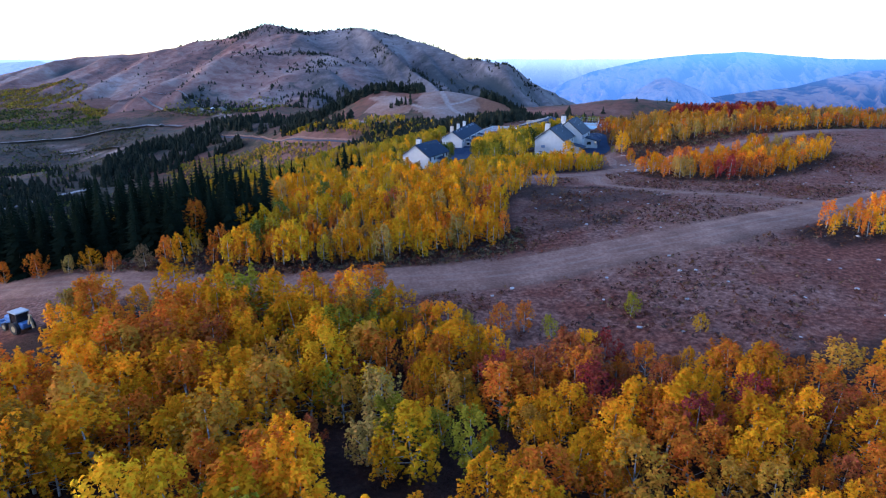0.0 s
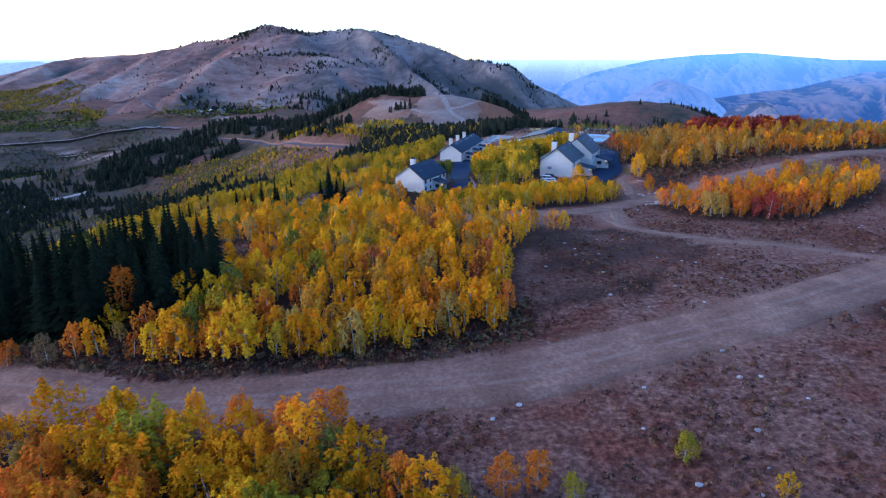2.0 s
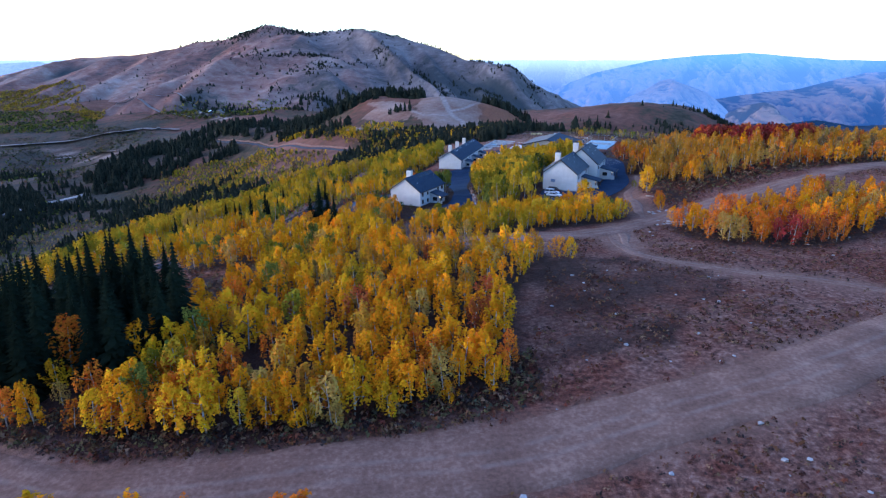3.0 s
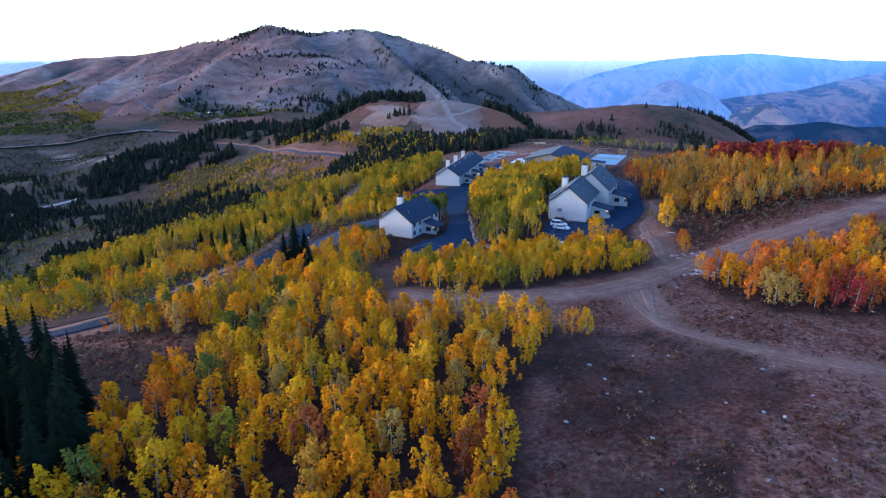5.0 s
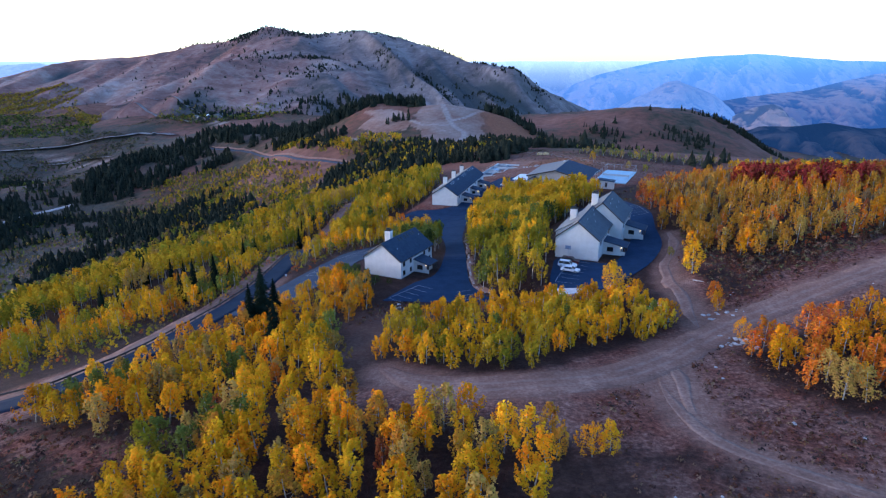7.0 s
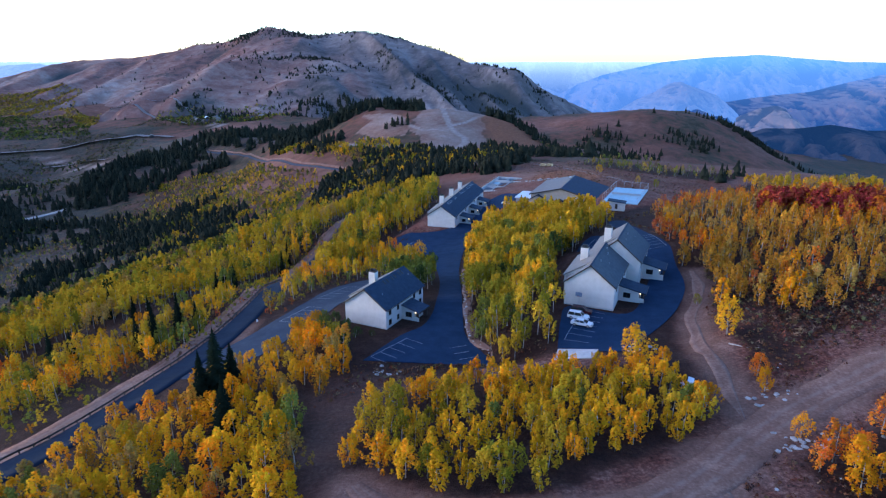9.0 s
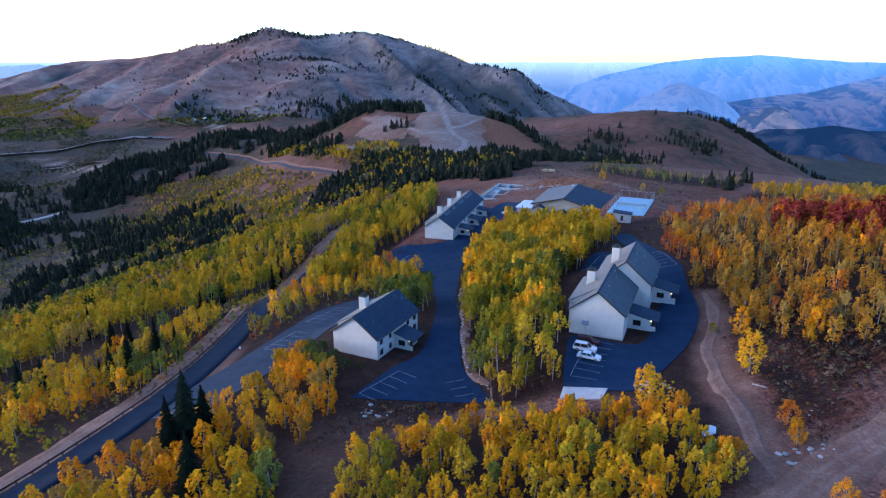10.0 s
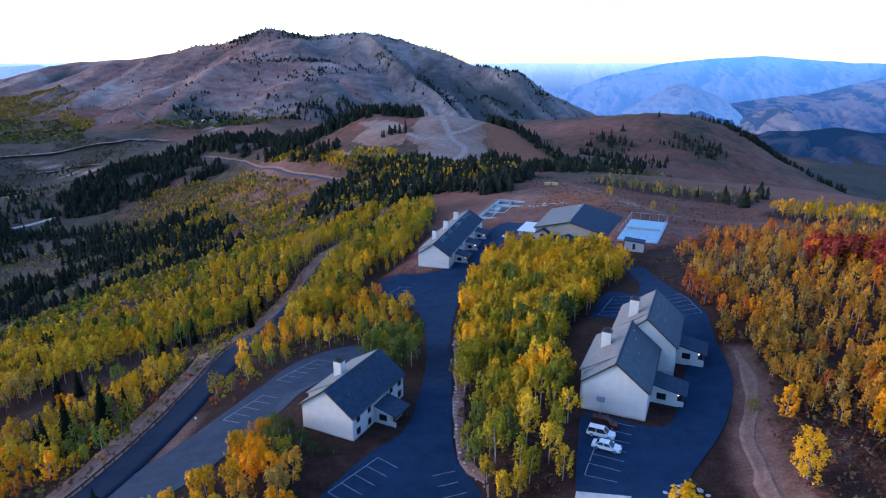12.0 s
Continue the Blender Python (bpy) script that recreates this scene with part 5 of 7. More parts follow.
GROVES = [
    ("aspen_grove_middle", "dense grove of golden aspens above the dirt road", [(-34, 93.5), (-14, 93.5), (6, 100.5), (10, 108), (11.5, 122), (15, 138), (21, 150), (14, 157), (0, 160), (-20, 166), (-32, 158), (-31, 140), (-36, 122)], 3.0, (5.4, 7.4), SUNNY, 800, 0.31),
    ("aspen_grove_edge", "orange aspens along the dirt road's edge", [(-50, 99), (-40, 96), (-30, 93), (-10, 94), (8, 101), (12, 108), (8, 112), (-10, 105), (-30, 103), (-50, 104)], 3.1, (3.8, 6.0), FIERY, 800, 0.29),
    ("aspen_grove_road", "golden aspens beside the lower road", [(-58, 172), (-49, 166), (-34, 160), (-20, 166), (-8, 172), (-13, 190), (-17, 205), (-12, 224), (-14, 238), (-22, 244), (-28, 236), (-35, 226), (-41, 212), (-45, 196), (-51, 185)], 3.2, (4.6, 7.4), SUNNY, 730, 0.33),
    ("aspen_grove_front", "yellow aspens between the dirt road and the parking lots", [(-5, 184), (3, 178), (12, 174), (20, 176), (32, 183), (41, 188), (49, 198), (49, 212), (45, 213), (37, 214), (24, 214), (10, 213), (0, 209), (-5, 200)], 2.75, (3.6, 6.6), {"green": 1.2, "lime": 2.5, "lemon": 5, "yellow": 10, "gold": 5}, 800, 0.33),
    ("aspen_grove_centre", "tall green and yellow aspen grove between the houses", [(16.5, 227), (31, 227), (34, 238), (34, 250), (32.5, 262), (37, 280), (44, 294), (30, 300), (14.5, 298), (14.5, 270), (15, 245)], 2.8, (6.5, 10.5), CENTRE, 640, 0.34),
    ("aspen_grove_upper", "golden aspen grove between the drive and the lodge", [(14.5, 296), (30, 298), (45, 293), (50, 306), (58, 318), (65, 330), (66, 348), (60, 364), (46, 378), (34, 383), (24, 366), (18, 345)], 2.9, (7.0, 10.5), {"green": 1.5, "lime": 4, "lemon": 11, "yellow": 6}, 520, 0.38),
    ("aspen_grove_east", "wide grove of amber and straw-coloured aspens", [(77, 266), (73, 254), (78, 240), (92, 232), (110, 236), (130, 248), (170, 262), (205, 282), (205, 335), (168, 340), (118, 340), (100, 334), (84, 328), (78, 320), (79, 300)], 3.8, (4.0, 8.2), EASTERN, 450, 0.38),
    ("aspen_scrub_east", "low amber and dun aspen scrub on the open bench", [(84, 338), (100, 336), (118, 342), (168, 342), (205, 338), (200, 372), (168, 392), (118, 388), (104, 372), (94, 356)], 4.6, (3.2, 6.2), SCRUB, 280, 0.40),
    ("aspen_row_rim", "row of yellow-green aspens along the far rim", [(168, 455), (176, 430), (196, 402), (240, 380), (270, 372), (272, 392), (245, 402), (205, 428), (182, 465)], 3.8, (5.5, 8.5), {"lime": 5, "lemon": 6, "straw": 4, "yellow": 3}, 340, 0.44),
    ("aspen_brush_rim", "dun and yellow brush beyond the dirt bench", [(100, 545), (122, 505), (145, 486), (172, 478), (182, 500), (142, 532), (112, 572)], 4.6, (3.0, 6.0), MUTED, 210, 0.44),
    ("aspen_edge_east", "straw and amber young aspens beside the eastern lot", [(79, 318), (74, 300), (73.5, 284), (71, 266), (67.5, 250), (69, 238), (78, 230), (92, 228), (90, 240), (84, 250), (83, 290), (82, 318)], 3.5, (3.6, 7.2), EASTERN, 530, 0.38),
    ("aspen_clump_east", "clump of orange aspens beside the dirt road", [(57, 181), (56, 171), (62, 161), (70, 157), (82, 160), (102, 172), (116, 190), (100, 202), (82, 192), (68, 186)], 3.1, (4.5, 6.8), FIERY, 710, 0.32),
    ("aspen_clump_south", "small clump of orange aspens by the broad dirt road", [(60, 103), (64, 98), (84, 105), (104, 116), (100, 124), (80, 116)], 3.2, (4.0, 5.8), FIERY, 620, 0.33),
    ("aspen_strip_far_edge", "row of aspens along the far rim of the hill", [(110, 236), (150, 246), (200, 262), (200, 276), (150, 262), (112, 246)], 4.0, (4.5, 7.0), FIERY, 230, 0.49),
    ("aspen_grove_lane", "mixed aspens between the lane and the lower road", [(-39, 262), (-34, 276), (-27, 292), (-15, 301), (-6, 300), (2, 316), (-2, 334), (-12, 346), (-22, 366), (-14, 376), (-6, 384), (-4, 410), (2, 440), (-6, 440), (-22, 410), (-36, 380), (-41, 340), (-40, 300), (-40, 275)], 4.1, (3.6, 8.0), {"dark_green": 0.6, "green": 2, "lime": 4, "lemon": 5, "yellow": 6, "gold": 6, "orange": 3}, 470, 0.37),
    ("aspen_grove_bend", "tall yellow aspens hiding the lower road's bend", [(-40, 322), (-28, 330), (-20, 350), (-21, 380), (-10, 396), (-4, 430), (2, 470), (-2, 520), (-18, 545), (-28, 500), (-36, 440), (-41, 380), (-43, 345)], 3.6, (8.0, 11.0), FRESH, 370, 0.42),
    ("aspen_clump_house", "green aspens behind the western house", [(-7, 272), (3, 268), (4, 285), (2, 298), (-8, 292)], 3.0, (7.0, 9.5), {"dark_green": 2, "green": 5, "lime": 3}, 530, 0.39),
    ("aspen_band_slope_low", "yellow aspens below the lower road", [(-54, 256), (-62, 236), (-70, 222), (-90, 214), (-120, 214), (-150, 226), (-150, 250), (-110, 258), (-92, 268), (-78, 284), (-66, 300), (-60, 300), (-58, 275)], 3.5, (3.4, 7.8), {"green": 1.5, "lime": 4, "lemon": 8, "yellow": 8, "gold": 4, "orange": 0.6}, 370, 0.40),
    ("aspen_band_slope_high", "long band of yellow-green aspens across the slope", [(-160, 262), (-125, 272), (-100, 290), (-84, 310), (-70, 330), (-62, 352), (-57, 380), (-54, 420), (-46, 470), (-38, 520), (-32, 560), (-44, 575), (-60, 545), (-78, 490), (-92, 440), (-108, 400), (-130, 360), (-170, 330)], 3.9, (7.0, 10.5), FRESH, 290, 0.49),
]
# leaf litter and undergrowth on the ground of the groves and round the houses, darkened to paint in tree shade
litter_shade = np.zeros(len(FX))
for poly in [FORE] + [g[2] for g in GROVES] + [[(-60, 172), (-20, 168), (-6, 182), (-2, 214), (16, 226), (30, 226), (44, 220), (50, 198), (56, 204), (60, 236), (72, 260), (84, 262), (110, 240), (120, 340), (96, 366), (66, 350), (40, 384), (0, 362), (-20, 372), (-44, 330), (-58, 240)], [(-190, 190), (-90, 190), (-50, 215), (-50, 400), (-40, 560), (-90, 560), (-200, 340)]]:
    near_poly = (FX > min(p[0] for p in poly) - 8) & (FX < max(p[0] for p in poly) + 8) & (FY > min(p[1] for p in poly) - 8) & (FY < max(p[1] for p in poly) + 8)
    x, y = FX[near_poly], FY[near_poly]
    litter_shade[near_poly] = np.maximum(litter_shade[near_poly], np.where(inside(x + fbm(x, y, 8, 2, 35) * 3, y + fbm(x, y, 8, 2, 36) * 3, poly), 1.0, 1 - smooth(0, 4, along_line(x, y, poly + poly[:1]))) * 0.92)
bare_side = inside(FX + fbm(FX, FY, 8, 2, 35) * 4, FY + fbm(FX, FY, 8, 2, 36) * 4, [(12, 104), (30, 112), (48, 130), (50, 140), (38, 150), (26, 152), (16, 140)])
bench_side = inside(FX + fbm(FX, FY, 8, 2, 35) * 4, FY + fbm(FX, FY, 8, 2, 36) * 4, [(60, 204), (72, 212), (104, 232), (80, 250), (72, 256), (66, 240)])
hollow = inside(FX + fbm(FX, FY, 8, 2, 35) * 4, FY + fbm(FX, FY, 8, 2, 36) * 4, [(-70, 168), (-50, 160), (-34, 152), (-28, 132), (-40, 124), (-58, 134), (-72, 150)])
litter_shade = np.maximum(litter_shade, np.clip((0.85 * bare_side + 0.95 * bench_side) * np.clip(0.55 + 1.5 * fbm(FX, FY, 11, 3, 37), 0, 1) + 0.95 * hollow, 0, 0.95))
float_layer(ground_mesh, "litter_shade", litter_shade * (1 - 0.7 * dirt))
for j, (name, label, poly, gap, (h0, h1), hues, leaves, size) in enumerate(GROVES):
    P = thinned(poisson(poly, gap, rng, 1.6), [(-33, 212), (-26, 196), (-31, 215), (-35, 209), (-28, 193)], 3.2)
    many_aspens(name, label, P, h0 * 0.75 + (h1 - h0 * 0.75) * rng.beta(2.2, 1.6, len(P)), pick_hues(P, hues, rng, 50 + j), leaves, size, rng, wide=1.02 if h1 > 7.9 else 1.2, clear=(0.14 if "east" in name else 0.28) if h1 > 7.9 else 0.08)
P = poisson([(110, 312), (122, 302), (138, 296), (156, 302), (160, 316), (140, 322), (118, 324)], 3.2, rng, 1.5)
many_aspens("maple_thicket", "deep red autumn thicket at the grove's far side", P, rng.uniform(6, 9.5, len(P)), ["red" if rng.random() < 0.65 else ("rust" if rng.random() < 0.6 else "orange") for _ in P], 420, 0.5, rng, wide=1.3)
# low shrubs under and between the eastern aspens
P = poisson([(74, 262), (78, 240), (92, 230), (130, 244), (205, 276), (205, 372), (168, 400), (118, 396), (98, 366), (82, 340)], 3.4, rng, 1.6)
many_aspens("undergrowth_east", "rust and dun shrubs under the eastern aspens", P, rng.uniform(1.2, 2.8, len(P)), pick_hues(P, {"dun": 9, "rust": 4, "straw": 1, "red": 2}, rng, 140), 70, 0.85, rng, wide=2.0, stems=False, clear=0.02)

# shrubs on the bank of the lower road and among the trees of the slope
for name, poly, gap in [("shrubs_bank", [(-56, 236), (-52, 256), (-52, 300), (-55, 340), (-52, 385), (-48, 430), (-56, 430), (-62, 385), (-66, 340), (-70, 300), (-84, 270), (-110, 244), (-120, 222), (-90, 200), (-66, 206)], 2.7), ("shrubs_lane", [(-42, 262), (-36, 262), (-28, 290), (-8, 303), (3, 320), (-4, 345), (-22, 372), (-38, 372), (-42, 320)], 3.2)]:
    P = poisson(poly, gap, rng, 1.2)
    many_aspens(name, "rust, dun and yellow shrubs beside the lower road", P, rng.uniform(0.9, 3.0, len(P)), pick_hues(P, {"rust": 1.5, "dun": 4, "green": 2, "lime": 4, "lemon": 4, "yellow": 3, "gold": 1.5}, rng, 141), 80, 0.7, rng, wide=1.9, stems=False, clear=0.02)

# ---- conifers ----
SPRUCE_MESHES = []
for k in range(5):
    t = spruce_shape(rng, 24, 11)
    SPRUCE_MESHES.append(quad_mesh("spruce_crown", t.reshape(-1, 3), np.arange(len(t) * 3).reshape(-1, 3), [NEEDLES]))
bm = tube((0, 0, -0.5), (0, 0, 12.0), 0.22, 0.04, 6)
v, f = flat(bm)
SPRUCE_STEM = quad_mesh("spruce_trunk", v, f, [TRIM])


def spruce(x, y, height, k, turn, group, wide=1.0):
    s = height / 13.0
    tree = thing("spruce_tree", pose(x, y, ground_at(x, y) - 0.05, 0, 0, turn) @ Matrix.Diagonal((s * wide, s * wide, s, 1)), ("tall" if height > 11 else "young") + " dark green spruce with drooping boughs", "tree", group)
    a, b = new("trunk", SPRUCE_STEM), new("crown", SPRUCE_MESHES[k])
    a.parent = b.parent = tree
    return tree


STAND = poisson([(-84, 102), (-60, 101), (-46, 102), (-36, 104), (-33, 114), (-37, 128), (-46, 138), (-64, 142), (-84, 138)], 3.3, rng, 1.0)
for i, (x, y) in enumerate(STAND):
    spruce(x, y, float(rng.uniform(9.0, 14.5)), i % 5, float(rng.uniform(0, 360)), "spruces in the dark stand", float(rng.uniform(0.9, 1.5)))
for i, (x, y, h) in enumerate([(-26, 196, 10.5), (-33, 212, 14.5), (-31, 214, 11.0), (-35, 209.5, 11.0), (-85, 283, 10), (-83, 288, 8), (-111, 306, 9), (-107, 309, 11), (-104, 305, 8), (-77, 262, 5), (-114, 312, 8), (-62, 262, 9), (-64, 266, 11.5), (-60, 268, 8), (-70, 255, 10), (-67, 258, 12), (-66, 300, 9), (-75, 330, 11), (-57, 345, 11), (-73, 335, 10), (-92, 262, 9), (-95, 258, 11), (-98, 262, 8), (-62, 372, 11)]):
    spruce(x, y, h, i % 5, i * 71.0, "single spruces by the lower road", 1.45 if i < 4 else 1.1)
# two orange aspens among the spruces
aspen(-44, 108, 9.0, "orange", 2, 40.0, "single aspens by the tracks", 1.1)
aspen(-30, 97, 6.5, "green", 5, 140.0, "single aspens by the tracks", 1.3)


def fir_cone(rng, tiers=4, sides=7, height=13.0, radius=3.0):
    """A far fir: overlapping skirts of boughs with a ragged hem, full in the middle, and a blunt or broken top; triangles."""
    tris, bend = [], rng.normal(size=2) * 0.5
    full = rng.uniform(0.45, 1.0)
    for k in range(tiers):
        t = k / tiers
        z0, z1 = height * (0.03 + 0.80 * t + rng.uniform(-0.04, 0.04)), height * min(rng.uniform(0.9, 1.0), 0.03 + 0.80 * t + rng.uniform(0.30, 0.46))
        r = radius * (1 - t) ** full * rng.uniform(0.75, 1.15) + 0.3
        a0 = rng.uniform(0, 6.28)
        hem = []
        for j in range(sides):
            a, q = a0 + 6.2832 * j / sides, r * rng.uniform(0.5, 1.3)
            hem.append(np.array([bend[0] * t + q * math.cos(a), bend[1] * t + q * math.sin(a), z0 + rng.uniform(-0.9, 1.1)]))
        apex = np.array([bend[0] * t + rng.normal() * 0.25, bend[1] * t + rng.normal() * 0.25, z1])
        tris += [[apex, hem[j], hem[(j + 1) % sides]] for j in range(sides)]
    return np.array(tris)


# the uppermost of ground and mountain
def surface(x, y):
    c = np.interp(x, crest[:, 0], crest[:, 1])
    i = np.clip(np.round((x + 3300) / 13).astype(int), 0, MX.shape[1] - 1)
    t = (c + 250 - y) / 1750
    m = MZ[np.clip(np.round(t * 109).astype(int), 0, 109), i]
    return np.maximum(ground(x, y), np.where((t > 0) & (t < 1), m, -999))


def many_spruces(name, label, P, heights, rng, tiers=4, sides=7, mat=None, radius=2.9):
    shapes = [fir_cone(rng, tiers, sides, 13.0, radius * q) for q in (0.6, 0.85, 1.0, 1.15, 1.35, 1.0, 0.75, 1.5, 0.9, 1.2)]
    z = surface(P[:, 0], P[:, 1])
    V = []
    for i, (x, y) in enumerate(P):
        a, s = rng.uniform(0, 6.28), heights[i] / 13.0
        c, d, w = math.cos(a), math.sin(a), s * rng.uniform(0.8, 1.25)
        R = np.array([[c * w, -d * w, 0], [d * w, c * w, 0], [0, 0, s]])
        V.append(shapes[rng.integers(10)].reshape(-1, 3) @ R.T + [x, y, z[i] - 0.6])
    V = np.concatenate(V)
    me = quad_mesh(name, V, np.arange(len(V)).reshape(-1, 3), [mat or NEEDLES_GROVE])
    return tagged(new(name, me), label, "trees", kind="stuff")


def drift(n, x0, x1, y0, y1, rng, keep):
    P = np.stack([rng.uniform(x0, x1, n), rng.uniform(y0, y1, n)], -1)
    return P[keep(P[:, 0], P[:, 1])]


WOODS = [
    # name, label, outline, spacing, heights, how thinly (higher is thinner), fray
    ("spruce_woods_ridge", "dark spruce woods along the middle ridge", [(-720, 1330), (-640, 1200), (-560, 1160), (-470, 1230), (-330, 1320), (-200, 1270), (-110, 1100), (-60, 1085), (-70, 1180), (-250, 1480), (-420, 1600), (-560, 1560), (-680, 1480)], 9.5, (10, 30), -0.16, 45),
    ("spruce_woods_spur", "dark spruce woods on the spur above the road", [(-101, 597), (-128, 690), (-126, 775), (-106, 844), (-93, 894), (-40, 836), (-25, 848), (5, 784), (26, 720), (50, 860), (72, 720), (62, 580), (49, 540), (29, 532), (-2, 578), (-21, 568), (-33, 558), (-61, 530)], 5.0, (5, 15.5), -0.08, 18),
    ("spruce_woods_slope", "scattered dark spruces on the brown slope", [(-640, 760), (-520, 700), (-380, 640), (-230, 560), (-130, 590), (-150, 720), (-280, 850), (-310, 960), (-460, 1060), (-560, 1090), (-700, 1050)], 8.5, (6, 20), -0.02, 45),
    ("spruce_woods_valley", "dark spruce woods in the shaded valley", [(-1100, 800), (-800, 760), (-640, 860), (-660, 1060), (-780, 1220), (-1100, 1350)], 10.5, (12, 24), -0.3, 45),
    ("spruce_woods_vale", "scattered dark spruces on the valley hills", [(-700, 900), (-560, 1000), (-620, 1180), (-760, 1330), (-1000, 1560), (-1300, 1560), (-1200, 1150), (-900, 900)], 12.0, (9, 20), 0.04, 60),
    ("spruce_woods_knoll", "tall spruces behind the bare knoll", [(-330, 1230), (-230, 1090), (-130, 1068), (-60, 1058), (-32, 1020), (-30, 1070), (-70, 1110), (-200, 1180), (-260, 1290)], 7.0, (13, 23), -0.45, 8),
    ("spruce_woods_knoll_crest", "spruces on the knoll's crest", [(58, 1040), (80, 1030), (110, 1040), (130, 1010), (140, 1060), (100, 1090), (60, 1080)], 6.5, (11, 19), -0.4, 6),
    ("spruce_woods_knoll_foot", "scattered spruces on the knoll's flank", [(-215, 1010), (-172, 960), (-140, 925), (-110, 955), (-80, 945), (-40, 955), (-44, 975), (-100, 968), (-150, 985), (-200, 1030)], 7.5, (8, 18), -0.15, 10),
    ("spruce_woods_gully", "spruces filling a gully behind the lodge", [(88, 1030), (150, 1010), (190, 950), (212, 870), (205, 760), (175, 700), (150, 740), (170, 850), (150, 930), (110, 985)], 7.5, (8, 16), -0.15, 14),
    ("spruce_woods_bench", "small spruces beyond the dirt bench", [(62, 640), (110, 620), (120, 690), (100, 760), (75, 700)], 7.0, (6, 12), 0.0, 10),
    ("spruce_woods_east", "scattered spruces on the eastern brown hills", [(110, 640), (260, 900), (360, 1300), (600, 1500), (880, 1650), (760, 1830), (560, 1760), (330, 1560), (150, 1240), (130, 900)], 13.0, (8, 21), 0.10, 45),
    ("spruce_woods_east_ridge", "spruces down the ridge of the eastern hill", [(650, 1830), (770, 1815), (805, 1720), (830, 1600), (880, 1540), (860, 1480), (800, 1560), (770, 1680), (700, 1750)], 11.0, (10, 21), -0.05, 20),
    ("spruce_row_rim", "spruces along the far rim of the hill", [(140, 478), (165, 470), (178, 478), (190, 492), (150, 500)], 5.0, (6, 12), -0.3, 5),
    ("spruce_clumps_village", "dark spruces round the distant village", [(-900, 2230), (-650, 2230), (-540, 2080), (-640, 2010), (-800, 2060)], 17.0, (12, 24), 0.05, 30),
    ("spruce_woods_mountain_foot", "dark spruces at the mountain's foot", [(-480, 2080), (-330, 2100), (-180, 2060), (-160, 2200), (-330, 2260), (-480, 2230)], 15.0, (14, 26), 0.0, 40),
]
for j, (name, label, poly, gap, (h0, h1), thin, fray) in enumerate(WOODS):
    xs, ys = [p[0] for p in poly], [p[1] for p in poly]
    n = int((max(xs) - min(xs)) * (max(ys) - min(ys)) / gap**2 * 1.15)
    P = drift(n, min(xs), max(xs), min(ys), max(ys), rng, lambda x, y: inside(x + fbm(x, y, 2 * fray, 3, 71) * fray, y + fbm(x, y, 2 * fray, 3, 72) * fray, poly) & (1.25 * fbm(x, y, 7 * gap, 3, 60 + j) + rng.normal(size=len(x)) * 0.12 > thin + 0.05) & (along_line(x, y, VALLEY_ROAD) > 16))
    many_spruces(name, label, P, h0 + (h1 - h0) * rng.beta(1.6, 2.0, len(P)), rng, *((7, 8) if "spur" in name else (5, 7)))

SLOPES = [
    ("aspen_slope_middle", "patchy yellow aspens on the middle slope", [(-170, 330), (-110, 410), (-80, 500), (-64, 560), (-110, 640), (-120, 760), (-170, 860), (-230, 980), (-330, 1140), (-430, 1250), (-520, 1230), (-430, 1000), (-300, 830), (-260, 640), (-230, 460)], 900, (5, 9), FRESH, 30, 0.6, 1.1),
    ("aspen_slope_pale", "muted straw and green scrub on the middle slope", [(-240, 340), (-150, 370), (-110, 440), (-80, 520), (-70, 580), (-130, 640), (-140, 760), (-190, 870), (-290, 1060), (-420, 1230), (-540, 1230), (-450, 1000), (-320, 830), (-300, 640), (-290, 440)], 4200, (3.0, 7.5), MUTED, 11, 0.36, 1.6),
    ("scrub_slope_west", "muted brown and green scrub on the western slope", [(-640, 760), (-520, 690), (-380, 620), (-260, 480), (-200, 430), (-170, 520), (-230, 640), (-280, 850), (-310, 960), (-460, 1080), (-560, 1110), (-700, 1060)], 2600, (2.5, 6.5), {"dun": 6, "straw": 2, "lime": 1.5, "green": 5, "dark_green": 5}, 13, 0.38, 1.5),
    ("aspen_spur", "yellow-green aspens among the spruces of the spur", [(-128, 690), (-126, 775), (-106, 844), (-40, 836), (5, 784), (26, 720), (72, 720), (62, 600), (-2, 590), (-61, 540), (-101, 597)], 420, (4, 9), FRESH, 20, 0.5, 1.1),
    ("brush_vale", "dark green scrub in the shaded valley", [(-1400, 900), (-700, 800), (-600, 1000), (-760, 1300), (-900, 1700), (-1500, 1760)], 1100, (4, 8), {"dark_green": 7, "green": 2, "dun": 3}, 22, 0.45, 1.9),
    ("brush_knoll", "straw and green scrub at the knoll's foot", [(-330, 1150), (-200, 1010), (-130, 935), (-60, 870), (-20, 840), (0, 800), (-60, 770), (-130, 800), (-190, 900), (-260, 1000)], 700, (3, 8), MUTED, 22, 0.42, 1.4),
    ("brush_knoll_east", "dusky green scrub below the knoll and on the eastern hill", [(90, 1020), (170, 1000), (230, 860), (220, 700), (150, 600), (110, 640), (170, 800), (150, 920)], 420, (2.5, 6), {"dark_green": 5, "green": 3, "dun": 4, "straw": 1}, 22, 0.45, 1.4),
    ("aspen_slope_knoll", "yellow aspens between the spruces below the knoll", [(-350, 1200), (-270, 1120), (-200, 1010), (-170, 960), (-130, 900), (-60, 850), (-50, 880), (-110, 935), (-150, 950), (-200, 1030), (-300, 1220)], 800, (5, 10), FRESH, 22, 0.48, 1.25),
]
